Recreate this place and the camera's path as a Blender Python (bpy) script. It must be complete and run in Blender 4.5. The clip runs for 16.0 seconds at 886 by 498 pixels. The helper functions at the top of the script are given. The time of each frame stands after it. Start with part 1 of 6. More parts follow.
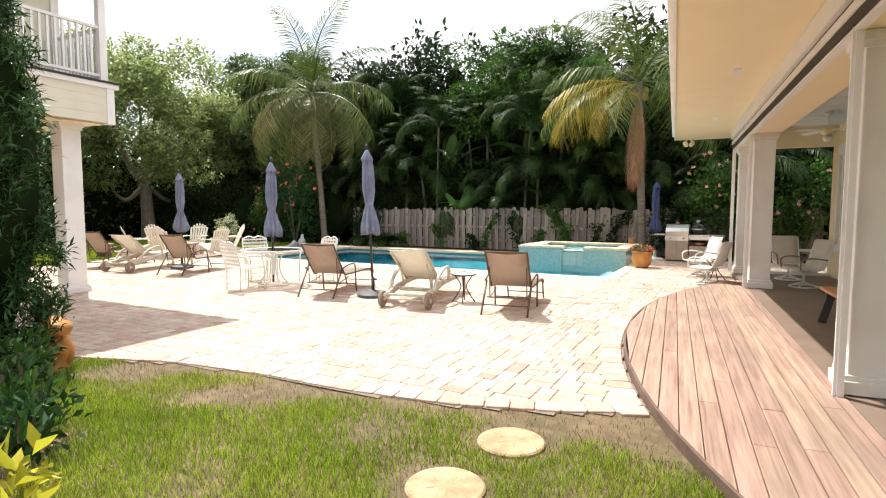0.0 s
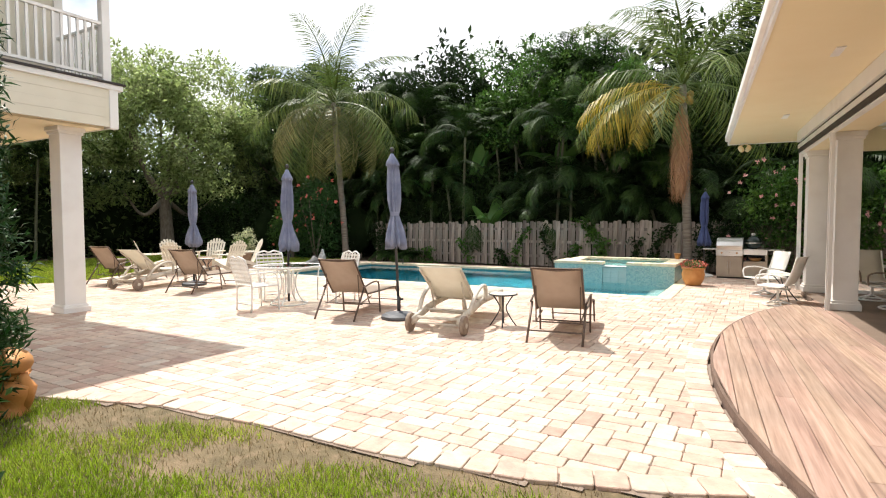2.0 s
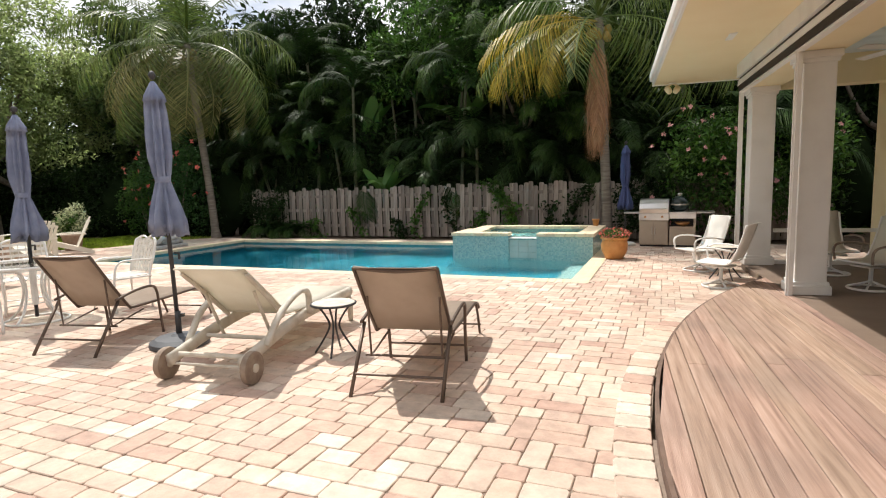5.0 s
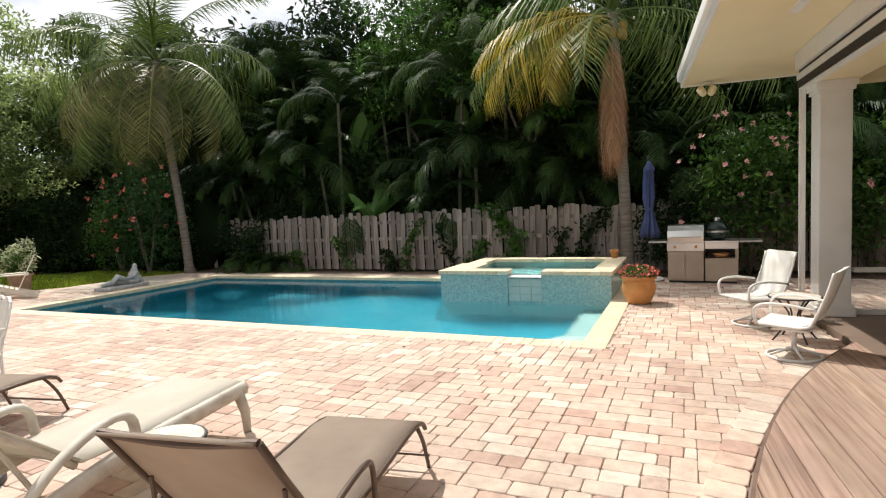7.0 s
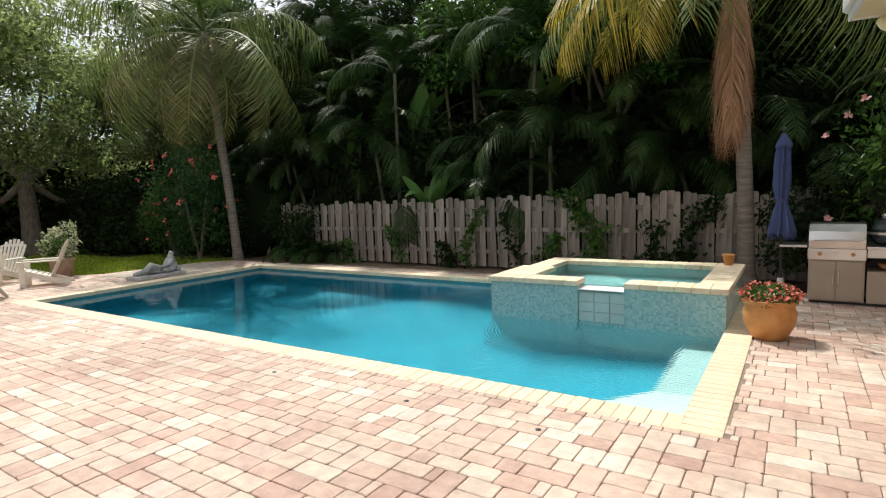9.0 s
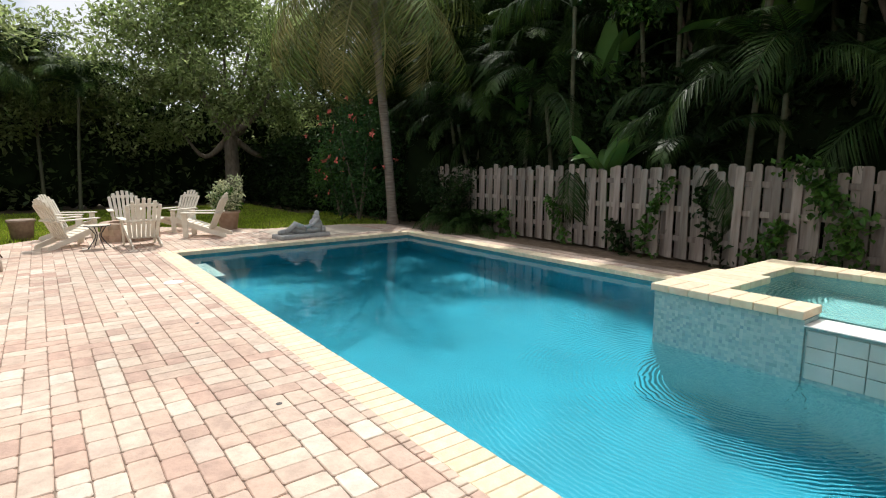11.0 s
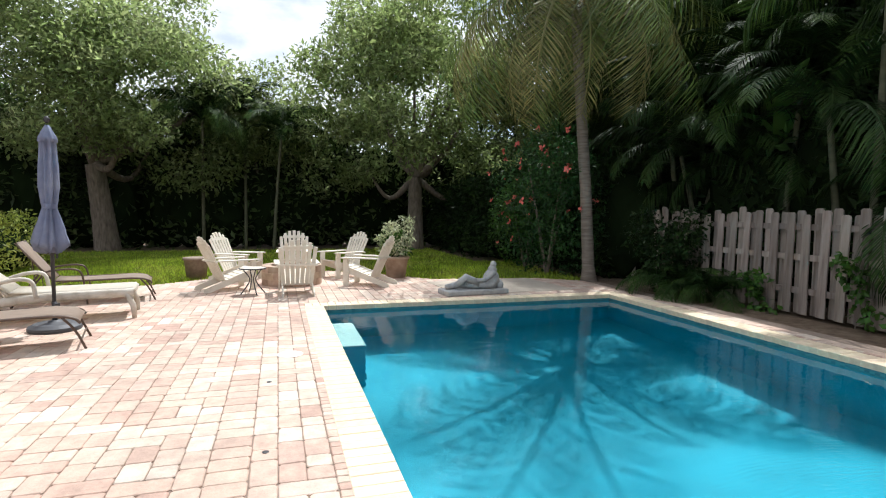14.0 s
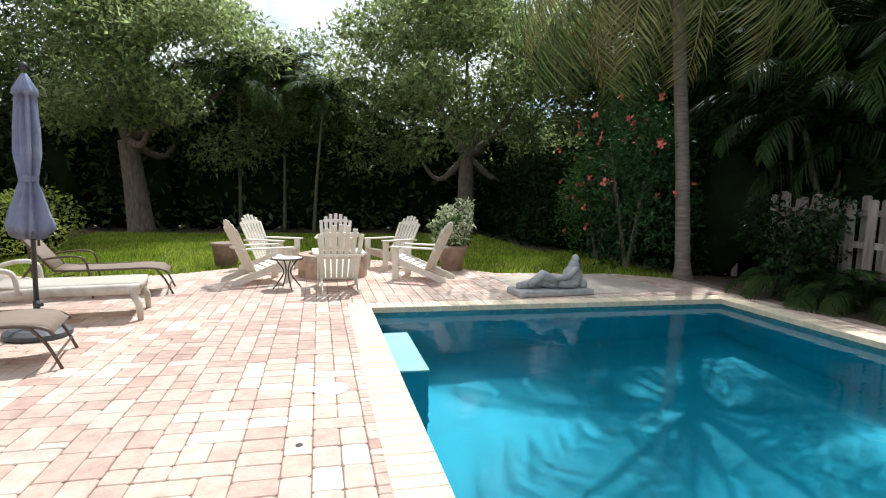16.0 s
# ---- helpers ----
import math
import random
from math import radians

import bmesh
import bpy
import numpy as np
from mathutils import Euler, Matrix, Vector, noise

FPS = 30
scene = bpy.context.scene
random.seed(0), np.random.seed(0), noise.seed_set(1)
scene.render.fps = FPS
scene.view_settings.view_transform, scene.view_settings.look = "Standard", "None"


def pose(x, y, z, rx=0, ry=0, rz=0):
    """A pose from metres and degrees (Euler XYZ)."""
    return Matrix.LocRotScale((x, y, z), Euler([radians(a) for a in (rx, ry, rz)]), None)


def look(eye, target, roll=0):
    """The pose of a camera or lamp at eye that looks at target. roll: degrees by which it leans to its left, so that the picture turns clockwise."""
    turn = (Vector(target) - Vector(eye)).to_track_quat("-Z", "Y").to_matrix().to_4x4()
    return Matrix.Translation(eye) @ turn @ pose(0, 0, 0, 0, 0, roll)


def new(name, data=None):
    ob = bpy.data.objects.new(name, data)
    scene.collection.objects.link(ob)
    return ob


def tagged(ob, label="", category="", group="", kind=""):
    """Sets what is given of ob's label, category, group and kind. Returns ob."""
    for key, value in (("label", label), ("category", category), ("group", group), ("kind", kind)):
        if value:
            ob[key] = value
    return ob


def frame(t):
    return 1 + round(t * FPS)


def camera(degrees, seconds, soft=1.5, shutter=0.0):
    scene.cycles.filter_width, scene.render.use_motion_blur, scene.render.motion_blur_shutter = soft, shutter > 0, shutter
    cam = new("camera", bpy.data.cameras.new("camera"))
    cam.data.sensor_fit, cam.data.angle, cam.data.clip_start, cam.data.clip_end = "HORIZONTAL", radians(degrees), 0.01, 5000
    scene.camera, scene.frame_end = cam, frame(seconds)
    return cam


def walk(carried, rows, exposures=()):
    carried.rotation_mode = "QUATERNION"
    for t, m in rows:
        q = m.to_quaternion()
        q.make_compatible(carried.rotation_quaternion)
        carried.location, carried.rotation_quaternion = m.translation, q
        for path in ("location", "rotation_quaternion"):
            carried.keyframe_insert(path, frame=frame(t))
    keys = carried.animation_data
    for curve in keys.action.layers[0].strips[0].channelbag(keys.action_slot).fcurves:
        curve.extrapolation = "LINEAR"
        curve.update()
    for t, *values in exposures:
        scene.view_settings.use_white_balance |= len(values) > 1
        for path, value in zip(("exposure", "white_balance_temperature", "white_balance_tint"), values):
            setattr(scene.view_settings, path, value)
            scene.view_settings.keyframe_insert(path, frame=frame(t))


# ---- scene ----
cam = camera(78.0, 16.0, soft=1.1)
PATH = [
    (0, look((0.622, -1.197, 1.594), (-0.296, 0.573, 1.442), 0.08)),
    (0.5, look((0.445, -1.106, 1.589), (-0.544, 0.628, 1.463), 0.46)),
    (1, look((0.245, -0.971, 1.560), (-0.848, 0.701, 1.469), 1.19)),
    (1.5, look((-0.001, -0.629, 1.561), (-1.112, 1.033, 1.518), 1.28)),
    (2, look((-0.094, -0.287, 1.512), (-1.082, 1.449, 1.417), -0.09)),
    (2.5, look((-0.275, 0.227, 1.475), (-1.005, 2.081, 1.304), -1.33)),
    (3, look((-0.385, 0.695, 1.438), (-1.001, 2.588, 1.240), -1.13)),
    (3.5, look((-0.405, 1.138, 1.400), (-0.983, 3.041, 1.186), -1.14)),
    (4, look((-0.383, 1.653, 1.494), (-0.981, 3.548, 1.268), -1.37)),
    (4.2, look((-0.396, 1.890, 1.481), (-1.037, 3.771, 1.253), -1.57)),
    (6.3, look((-0.595, 4.292, 1.658), (-1.383, 6.118, 1.448), -1.70)),
    (6.5, look((-0.633, 4.514, 1.677), (-1.427, 6.340, 1.492), -1.74)),
    (7, look((-0.678, 5.011, 1.665), (-1.486, 6.834, 1.510), -2.67)),
    (7.5, look((-0.769, 5.465, 1.702), (-1.668, 7.241, 1.508), -2.19)),
    (8, look((-0.905, 6.003, 1.705), (-1.834, 7.765, 1.518), -2.11)),
    (8.2, look((-0.942, 6.226, 1.702), (-1.886, 7.979, 1.515), -2.20)),
    (10.3, look((-1.588, 8.849, 1.639), (-3.022, 10.219, 1.382), -0.43)),
    (10.5, look((-1.687, 9.044, 1.623), (-3.172, 10.357, 1.353), -0.13)),
    (11, look((-1.885, 9.494, 1.623), (-3.478, 10.662, 1.313), -0.17)),
    (11.5, look((-2.134, 9.952, 1.615), (-3.818, 10.975, 1.274), -0.46)),
    (12, look((-2.414, 10.249, 1.589), (-4.135, 11.197, 1.220), -0.84)),
    (12.5, look((-2.675, 10.495, 1.580), (-4.429, 11.377, 1.199), -0.74)),
    (13, look((-3.248, 10.735, 1.540), (-5.084, 11.469, 1.241), 1.31)),
    (13.5, look((-3.750, 10.824, 1.464), (-5.631, 11.470, 1.250), 1.22)),
    (14, look((-4.304, 10.749, 1.506), (-6.213, 11.325, 1.361), 0.56)),
    (14.5, look((-4.869, 10.705, 1.462), (-6.810, 11.162, 1.320), -0.29)),
    (15, look((-5.272, 10.704, 1.455), (-7.215, 11.140, 1.269), 0.89)),
    (15.5, look((-5.629, 10.721, 1.484), (-7.555, 11.208, 1.258), 0.65)),
    (16, look((-6.055, 10.770, 1.453), (-7.994, 11.212, 1.248), 1.24)),
]
EXPOSURES = [(0.0, 0.66, 6500, 10), (1.5, 0.62, 6500, 10), (2.5, 0.38, 6500, 10), (3.5, 0.24, 6500, 10), (4.2, 0.19, 6500, 10), (6.3, 0.12, 6500, 10), (8.2, 0.04, 6400, 10), (10.3, -0.05, 6350, 10), (12.5, -0.03, 6250, 10), (14.0, 0.2, 5950, 10), (16.0, 0.22, 5850, 10)]
walk(cam, PATH, EXPOSURES)

# ---- light ----
SUN_DIR = Vector((-0.60, 0.33, 0.0)).normalized()
SUN_ELEV = radians(60)
sun = new("sun", bpy.data.lights.new("sun", "SUN"))
sun.data.energy, sun.data.angle, sun.data.color = 4.6, radians(0.55), (1.0, 0.95, 0.87)
sun.matrix_world = look(SUN_DIR * 30 * math.cos(SUN_ELEV) + Vector((0, 0, 30 * math.sin(SUN_ELEV))), (0, 0, 0))

world = bpy.data.worlds.new("sky")
world.use_nodes = True
scene.world = world
wt = world.node_tree
wt.nodes.clear()
w_out = wt.nodes.new("ShaderNodeOutputWorld")
w_bg = wt.nodes.new("ShaderNodeBackground")
w_sky = wt.nodes.new("ShaderNodeTexSky")
w_sky.sky_type, w_sky.sun_disc = 'NISHITA', False
w_sky.sun_elevation, w_sky.sun_rotation = SUN_ELEV, math.atan2(SUN_DIR.x, SUN_DIR.y)
w_co = wt.nodes.new("ShaderNodeTexCoord")
w_map = wt.nodes.new("ShaderNodeMapping")
w_map.inputs["Scale"].default_value = (1.6, 1.6, 3.2)
w_map.inputs["Location"].default_value = (0.35, 0.1, 0.0)
w_no = wt.nodes.new("ShaderNodeTexNoise")
w_no.inputs["Scale"].default_value, w_no.inputs["Detail"].default_value, w_no.inputs["Roughness"].default_value = 1.7, 8.0, 0.55
w_ra = wt.nodes.new("ShaderNodeValToRGB")
w_ra.color_ramp.elements[0].position, w_ra.color_ramp.elements[1].position = 0.31, 0.47
w_mix = wt.nodes.new("ShaderNodeMix")
w_mix.data_type = 'RGBA'
w_mix.inputs["B"].default_value = (9.6, 9.7, 10.0, 1.0)
wt.links.new(w_co.outputs["Generated"], w_map.inputs["Vector"])
wt.links.new(w_map.outputs[0], w_no.inputs["Vector"])
wt.links.new(w_no.outputs["Fac"], w_ra.inputs["Fac"])
wt.links.new(w_ra.outputs["Color"], w_mix.inputs["Factor"])
wt.links.new(w_sky.outputs[0], w_mix.inputs["A"])
wt.links.new(w_mix.outputs["Result"], w_bg.inputs["Color"])
w_bg.inputs["Strength"].default_value = 0.1
wt.links.new(w_bg.outputs[0], w_out.inputs["Surface"])

# ---- materials ----
RNG = np.random.default_rng(7)


def ramp_mat(name, cols, rough=0.7, metal=0.0, scale=6.0, detail=6.0, bump=0.25, bump_scale=60.0, rand=None, rand_amt=0.25,
             stretch=(1, 1, 1), trans=0.0, coat=0.0, spec=0.5, stain=None, stain_scale=1.2, stain_amt=0.5):
    """Two-scale noise colour, fine bump, optional per-piece brightness and large stains."""
    m = bpy.data.materials.new(name)
    m.use_nodes = True
    nt = m.node_tree
    N, L = nt.nodes, nt.links.new
    bsdf = N["Principled BSDF"]
    co = N.new("ShaderNodeTexCoord")
    mp = N.new("ShaderNodeMapping")
    mp.inputs["Scale"].default_value = stretch
    L(co.outputs["Object"], mp.inputs["Vector"])
    no = N.new("ShaderNodeTexNoise")
    no.inputs["Scale"].default_value, no.inputs["Detail"].default_value = scale, detail
    L(mp.outputs[0], no.inputs["Vector"])
    ra = N.new("ShaderNodeValToRGB")
    while len(ra.color_ramp.elements) < len(cols):
        ra.color_ramp.elements.new(0.5)
    for i, c in enumerate(cols):
        e = ra.color_ramp.elements[i]
        e.position, e.color = 0.28 + 0.44 * i / max(1, len(cols) - 1), (*c, 1)
    L(no.outputs["Fac"], ra.inputs["Fac"])
    colour = ra.outputs["Color"]
    if rand:
        if rand == "island":
            src = N.new("ShaderNodeNewGeometry").outputs["Random Per Island"]
        else:
            src = N.new("ShaderNodeObjectInfo").outputs["Random"]
        hs = N.new("ShaderNodeHueSaturation")
        mr = N.new("ShaderNodeMapRange")
        mr.inputs["To Min"].default_value, mr.inputs["To Max"].default_value = 1 - rand_amt, 1 + rand_amt
        L(src, mr.inputs["Value"])
        L(mr.outputs[0], hs.inputs["Value"])
        mu = N.new("ShaderNodeMath")
        mu.operation = 'MULTIPLY_ADD'
        mu.inputs[1].default_value, mu.inputs[2].default_value = 0.02, 0.49
        fr = N.new("ShaderNodeMath")
        fr.operation = 'FRACT'
        m7 = N.new("ShaderNodeMath")
        m7.operation = 'MULTIPLY'
        m7.inputs[1].default_value = 7.31
        L(src, m7.inputs[0]); L(m7.outputs[0], fr.inputs[0]); L(fr.outputs[0], mu.inputs[0]); L(mu.outputs[0], hs.inputs["Hue"])
        L(colour, hs.inputs["Color"])
        colour = hs.outputs["Color"]
    if stain:
        n2 = N.new("ShaderNodeTexNoise")
        n2.inputs["Scale"].default_value, n2.inputs["Detail"].default_value = stain_scale, 5.0
        geo_n = N.new("ShaderNodeNewGeometry")
        L(geo_n.outputs["Position"], n2.inputs["Vector"])
        r2 = N.new("ShaderNodeValToRGB")
        r2.color_ramp.elements[0].position, r2.color_ramp.elements[1].position = 0.45, 0.68
        r2.color_ramp.elements[1].color = (stain_amt, stain_amt, stain_amt, 1)
        L(n2.outputs["Fac"], r2.inputs["Fac"])
        mx = N.new("ShaderNodeMix")
        mx.data_type = 'RGBA'
        mx.inputs["B"].default_value = (*stain, 1)
        L(r2.outputs["Color"], mx.inputs["Factor"]); L(colour, mx.inputs["A"])
        colour = mx.outputs["Result"]
    L(colour, bsdf.inputs["Base Color"])
    bsdf.inputs["Roughness"].default_value, bsdf.inputs["Metallic"].default_value = rough, metal
    bsdf.inputs["Specular IOR Level"].default_value = spec
    bsdf.inputs["Coat Weight"].default_value = coat
    if bump:
        nb = N.new("ShaderNodeTexNoise")
        nb.inputs["Scale"].default_value, nb.inputs["Detail"].default_value = bump_scale, 4.0
        L(mp.outputs[0], nb.inputs["Vector"])
        bp = N.new("ShaderNodeBump")
        bp.inputs["Strength"].default_value, bp.inputs["Distance"].default_value = bump, 0.01
        L(nb.outputs["Fac"], bp.inputs["Height"]); L(bp.outputs[0], bsdf.inputs["Normal"])
    if trans:
        tr = N.new("ShaderNodeBsdfTranslucent")
        L(colour, tr.inputs["Color"])
        ms = N.new("ShaderNodeMixShader")
        ms.inputs[0].default_value = trans
        L(bsdf.outputs[0], ms.inputs[1]); L(tr.outputs[0], ms.inputs[2])
        L(ms.outputs[0], N["Material Output"].inputs["Surface"])
    return m


def leaf_mat(name, a, b, c, trans=0.3, rough=0.45, spec=0.3):
    return ramp_mat(name, [a, b, c], rough, scale=0.9, bump=0, rand="island", rand_amt=0.5, trans=trans, spec=spec)


def paver_mat(name, rand):
    m = bpy.data.materials.new(name)
    m.use_nodes = True
    nt = m.node_tree
    N, L = nt.nodes, nt.links.new
    bsdf = N["Principled BSDF"]
    src = N.new("ShaderNodeNewGeometry").outputs["Random Per Island"] if rand == "island" else N.new("ShaderNodeObjectInfo").outputs["Random"]
    ra = N.new("ShaderNodeValToRGB")
    cols = [(0.60, 0.465, 0.365), (0.53, 0.36, 0.285), (0.64, 0.53, 0.43), (0.47, 0.31, 0.245), (0.62, 0.505, 0.405), (0.56, 0.405, 0.32), (0.68, 0.595, 0.50), (0.50, 0.34, 0.27)]
    while len(ra.color_ramp.elements) < len(cols):
        ra.color_ramp.elements.new(0.5)
    for i, c in enumerate(cols):
        ra.color_ramp.elements[i].position, ra.color_ramp.elements[i].color = i / (len(cols) - 1), (*c, 1)
    L(src, ra.inputs["Fac"])
    geo_n = N.new("ShaderNodeNewGeometry")
    n1 = N.new("ShaderNodeTexNoise")
    n1.inputs["Scale"].default_value, n1.inputs["Detail"].default_value, n1.inputs["Roughness"].default_value = 9.0, 8.0, 0.65
    L(geo_n.outputs["Position"], n1.inputs["Vector"])
    mr = N.new("ShaderNodeMapRange")
    mr.inputs["From Min"].default_value, mr.inputs["From Max"].default_value = 0.3, 0.7
    mr.inputs["To Min"].default_value, mr.inputs["To Max"].default_value = 0.78, 1.16
    L(n1.outputs["Fac"], mr.inputs["Value"])
    n2 = N.new("ShaderNodeTexNoise")
    n2.inputs["Scale"].default_value, n2.inputs["Detail"].default_value = 0.55, 4.0
    L(geo_n.outputs["Position"], n2.inputs["Vector"])
    m2 = N.new("ShaderNodeMapRange")
    m2.inputs["From Min"].default_value, m2.inputs["From Max"].default_value = 0.35, 0.65
    m2.inputs["To Min"].default_value, m2.inputs["To Max"].default_value = 0.86, 1.08
    L(n2.outputs["Fac"], m2.inputs["Value"])
    mm = N.new("ShaderNodeMath")
    mm.operation = 'MULTIPLY'
    L(mr.outputs[0], mm.inputs[0]); L(m2.outputs[0], mm.inputs[1])
    hs = N.new("ShaderNodeHueSaturation")
    L(ra.outputs["Color"], hs.inputs["Color"]); L(mm.outputs[0], hs.inputs["Value"])
    L(hs.outputs["Color"], bsdf.inputs["Base Color"])
    bsdf.inputs["Roughness"].default_value = 0.82
    nb = N.new("ShaderNodeTexNoise")
    nb.inputs["Scale"].default_value, nb.inputs["Detail"].default_value = 45.0, 5.0
    L(geo_n.outputs["Position"], nb.inputs["Vector"])
    bp = N.new("ShaderNodeBump")
    bp.inputs["Strength"].default_value, bp.inputs["Distance"].default_value = 0.5, 0.008
    L(nb.outputs["Fac"], bp.inputs["Height"]); L(bp.outputs[0], bsdf.inputs["Normal"])
    return m


def mosaic_mat(name, cols, cell=0.028):
    """Small glass mosaic tiles in grout."""
    m = bpy.data.materials.new(name)
    m.use_nodes = True
    nt = m.node_tree
    N, L = nt.nodes, nt.links.new
    bsdf = N["Principled BSDF"]
    co = N.new("ShaderNodeTexCoord")
    sc = N.new("ShaderNodeVectorMath")
    sc.operation = 'SCALE'
    sc.inputs["Scale"].default_value = 1 / cell
    L(co.outputs["Object"], sc.inputs[0])
    fl = N.new("ShaderNodeVectorMath")
    fl.operation = 'FLOOR'
    ad = N.new("ShaderNodeVectorMath")
    ad.operation = 'ADD'
    ad.inputs[1].default_value = (0.37, 0.41, 0.43)
    L(sc.outputs[0], ad.inputs[0]); L(ad.outputs[0], fl.inputs[0])
    wn = N.new("ShaderNodeTexWhiteNoise")
    L(fl.outputs[0], wn.inputs["Vector"])
    ra = N.new("ShaderNodeValToRGB")
    while len(ra.color_ramp.elements) < len(cols):
        ra.color_ramp.elements.new(0.5)
    for i, c in enumerate(cols):
        ra.color_ramp.elements[i].position, ra.color_ramp.elements[i].color = i / (len(cols) - 1), (*c, 1)
    L(wn.outputs["Value"], ra.inputs["Fac"])
    L(ra.outputs["Color"], bsdf.inputs["Base Color"])
    bsdf.inputs["Roughness"].default_value = 0.25
    return m


def plain_mat(name, c, rough=0.5, metal=0.0, **kw):
    v = lambda f: tuple(min(1, x * f) for x in c)
    return ramp_mat(name, [v(0.86), c, v(1.08)], rough, metal, scale=3.0, bump=kw.pop("bump", 0.08), **kw)


def glass_mat(name, tint=(0.9, 0.95, 0.95), rough=0.02):
    m = bpy.data.materials.new(name)
    m.use_nodes = True
    b = m.node_tree.nodes["Principled BSDF"]
    b.inputs["Base Color"].default_value = (*tint, 1)
    b.inputs["Roughness"].default_value = rough
    b.inputs["Transmission Weight"].default_value = 1.0
    b.inputs["IOR"].default_value = 1.45
    return m


def water_mat(name, centre):
    m = bpy.data.materials.new(name)
    m.use_nodes = True
    nt = m.node_tree
    N, L = nt.nodes, nt.links.new
    b = N["Principled BSDF"]
    b.inputs["Base Color"].default_value = (0.56, 0.95, 1.0, 1)
    b.inputs["Roughness"].default_value = 0.015
    b.inputs["Transmission Weight"].default_value = 1.0
    b.inputs["IOR"].default_value = 1.33
    geo_n = N.new("ShaderNodeNewGeometry")
    sub = N.new("ShaderNodeVectorMath")
    sub.operation = 'SUBTRACT'
    sub.inputs[1].default_value = centre
    L(geo_n.outputs["Position"], sub.inputs[0])
    wv = N.new("ShaderNodeTexWave")
    wv.wave_type, wv.rings_direction = 'RINGS', 'Z'
    wv.inputs["Scale"].default_value, wv.inputs["Distortion"].default_value = 7.5, 4.5
    wv.inputs["Detail"].default_value, wv.inputs["Detail Scale"].default_value = 2.0, 1.2
    L(sub.outputs[0], wv.inputs["Vector"])
    ln = N.new("ShaderNodeVectorMath")
    ln.operation = 'LENGTH'
    L(sub.outputs[0], ln.inputs[0])
    fade = N.new("ShaderNodeMapRange")
    fade.inputs["From Min"].default_value, fade.inputs["From Max"].default_value = 0.2, 3.6
    fade.inputs["To Min"].default_value, fade.inputs["To Max"].default_value = 1.0, 0.0
    L(ln.outputs["Value"], fade.inputs["Value"])
    mu = N.new("ShaderNodeMath")
    mu.operation = 'MULTIPLY'
    L(wv.outputs["Fac"], mu.inputs[0]); L(fade.outputs[0], mu.inputs[1])
    no = N.new("ShaderNodeTexNoise")
    no.inputs["Scale"].default_value, no.inputs["Detail"].default_value = 4.5, 3.0
    L(geo_n.outputs["Position"], no.inputs["Vector"])
    ad = N.new("ShaderNodeMath")
    ad.operation = 'MULTIPLY_ADD'
    ad.inputs[1].default_value = 0.8
    L(no.outputs["Fac"], ad.inputs[0]); L(mu.outputs[0], ad.inputs[2])
    bp = N.new("ShaderNodeBump")
    bp.inputs["Strength"].default_value, bp.inputs["Distance"].default_value = 0.24, 0.022
    L(ad.outputs[0], bp.inputs["Height"]); L(bp.outputs[0], b.inputs["Normal"])
    return m


M_PAVE_I, M_PAVE_O = paver_mat("paver_joined", "island"), paver_mat("paver", "object")
M_SAND = ramp_mat("joint_sand", [(0.20, 0.15, 0.115), (0.28, 0.215, 0.17)], 0.95, scale=30)
M_COPING = ramp_mat("coping_brick", [(0.66, 0.53, 0.36), (0.73, 0.61, 0.43), (0.78, 0.67, 0.50)], 0.75, scale=14, rand="object", rand_amt=0.08, bump=0.4)
M_SOIL = ramp_mat("soil", [(0.10, 0.065, 0.04), (0.16, 0.11, 0.07), (0.22, 0.16, 0.11)], 0.95, scale=9, bump=0.8, bump_scale=25)
M_TURF = ramp_mat("turf", [(0.10, 0.075, 0.04), (0.13, 0.10, 0.05), (0.21, 0.15, 0.09)], 0.95, scale=9, bump=0.8, bump_scale=60, stain=(0.24, 0.17, 0.10), stain_scale=1.3, stain_amt=0.7)
M_GRASS = ramp_mat("grass_blade", [(0.19, 0.29, 0.015), (0.29, 0.40, 0.03), (0.42, 0.47, 0.075)], 0.55, scale=0.8, bump=0, rand="island", rand_amt=0.6, trans=0.35)
M_GRASS_DRY = ramp_mat("dry_grass", [(0.25, 0.18, 0.10), (0.33, 0.25, 0.14)], 0.8, scale=2, bump=0, rand="island", rand_amt=0.35, trans=0.2)
M_RIM = ramp_mat("deck_rim", [(0.12, 0.075, 0.055), (0.19, 0.125, 0.095)], 0.85, scale=6, bump=0.4)
M_DECK = ramp_mat("deck_board", [(0.24, 0.15, 0.11), (0.37, 0.245, 0.185), (0.46, 0.325, 0.255)], 0.72, scale=5.0, stretch=(7, 0.3, 1), rand="object", rand_amt=0.12, bump=0.4, bump_scale=30,
                  stain=(0.20, 0.15, 0.12), stain_scale=1.1, stain_amt=0.45)
M_PORCH = ramp_mat("porch_floor", [(0.17, 0.12, 0.09), (0.22, 0.16, 0.12)], 0.6, scale=3, bump=0.2)
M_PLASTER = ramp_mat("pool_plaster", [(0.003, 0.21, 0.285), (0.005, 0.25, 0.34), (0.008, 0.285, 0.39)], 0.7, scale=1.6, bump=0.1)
M_SHELF = ramp_mat("shelf_plaster", [(0.60, 0.58, 0.53), (0.70, 0.67, 0.61)], 0.7, scale=3, bump=0.1)
M_STEPPLASTER = ramp_mat("pale_step_plaster", [(0.38, 0.46, 0.43), (0.46, 0.54, 0.51)], 0.7, scale=3, bump=0.1)
M_WATER = water_mat("pool_water", (-3.7, 13.7, -0.07))
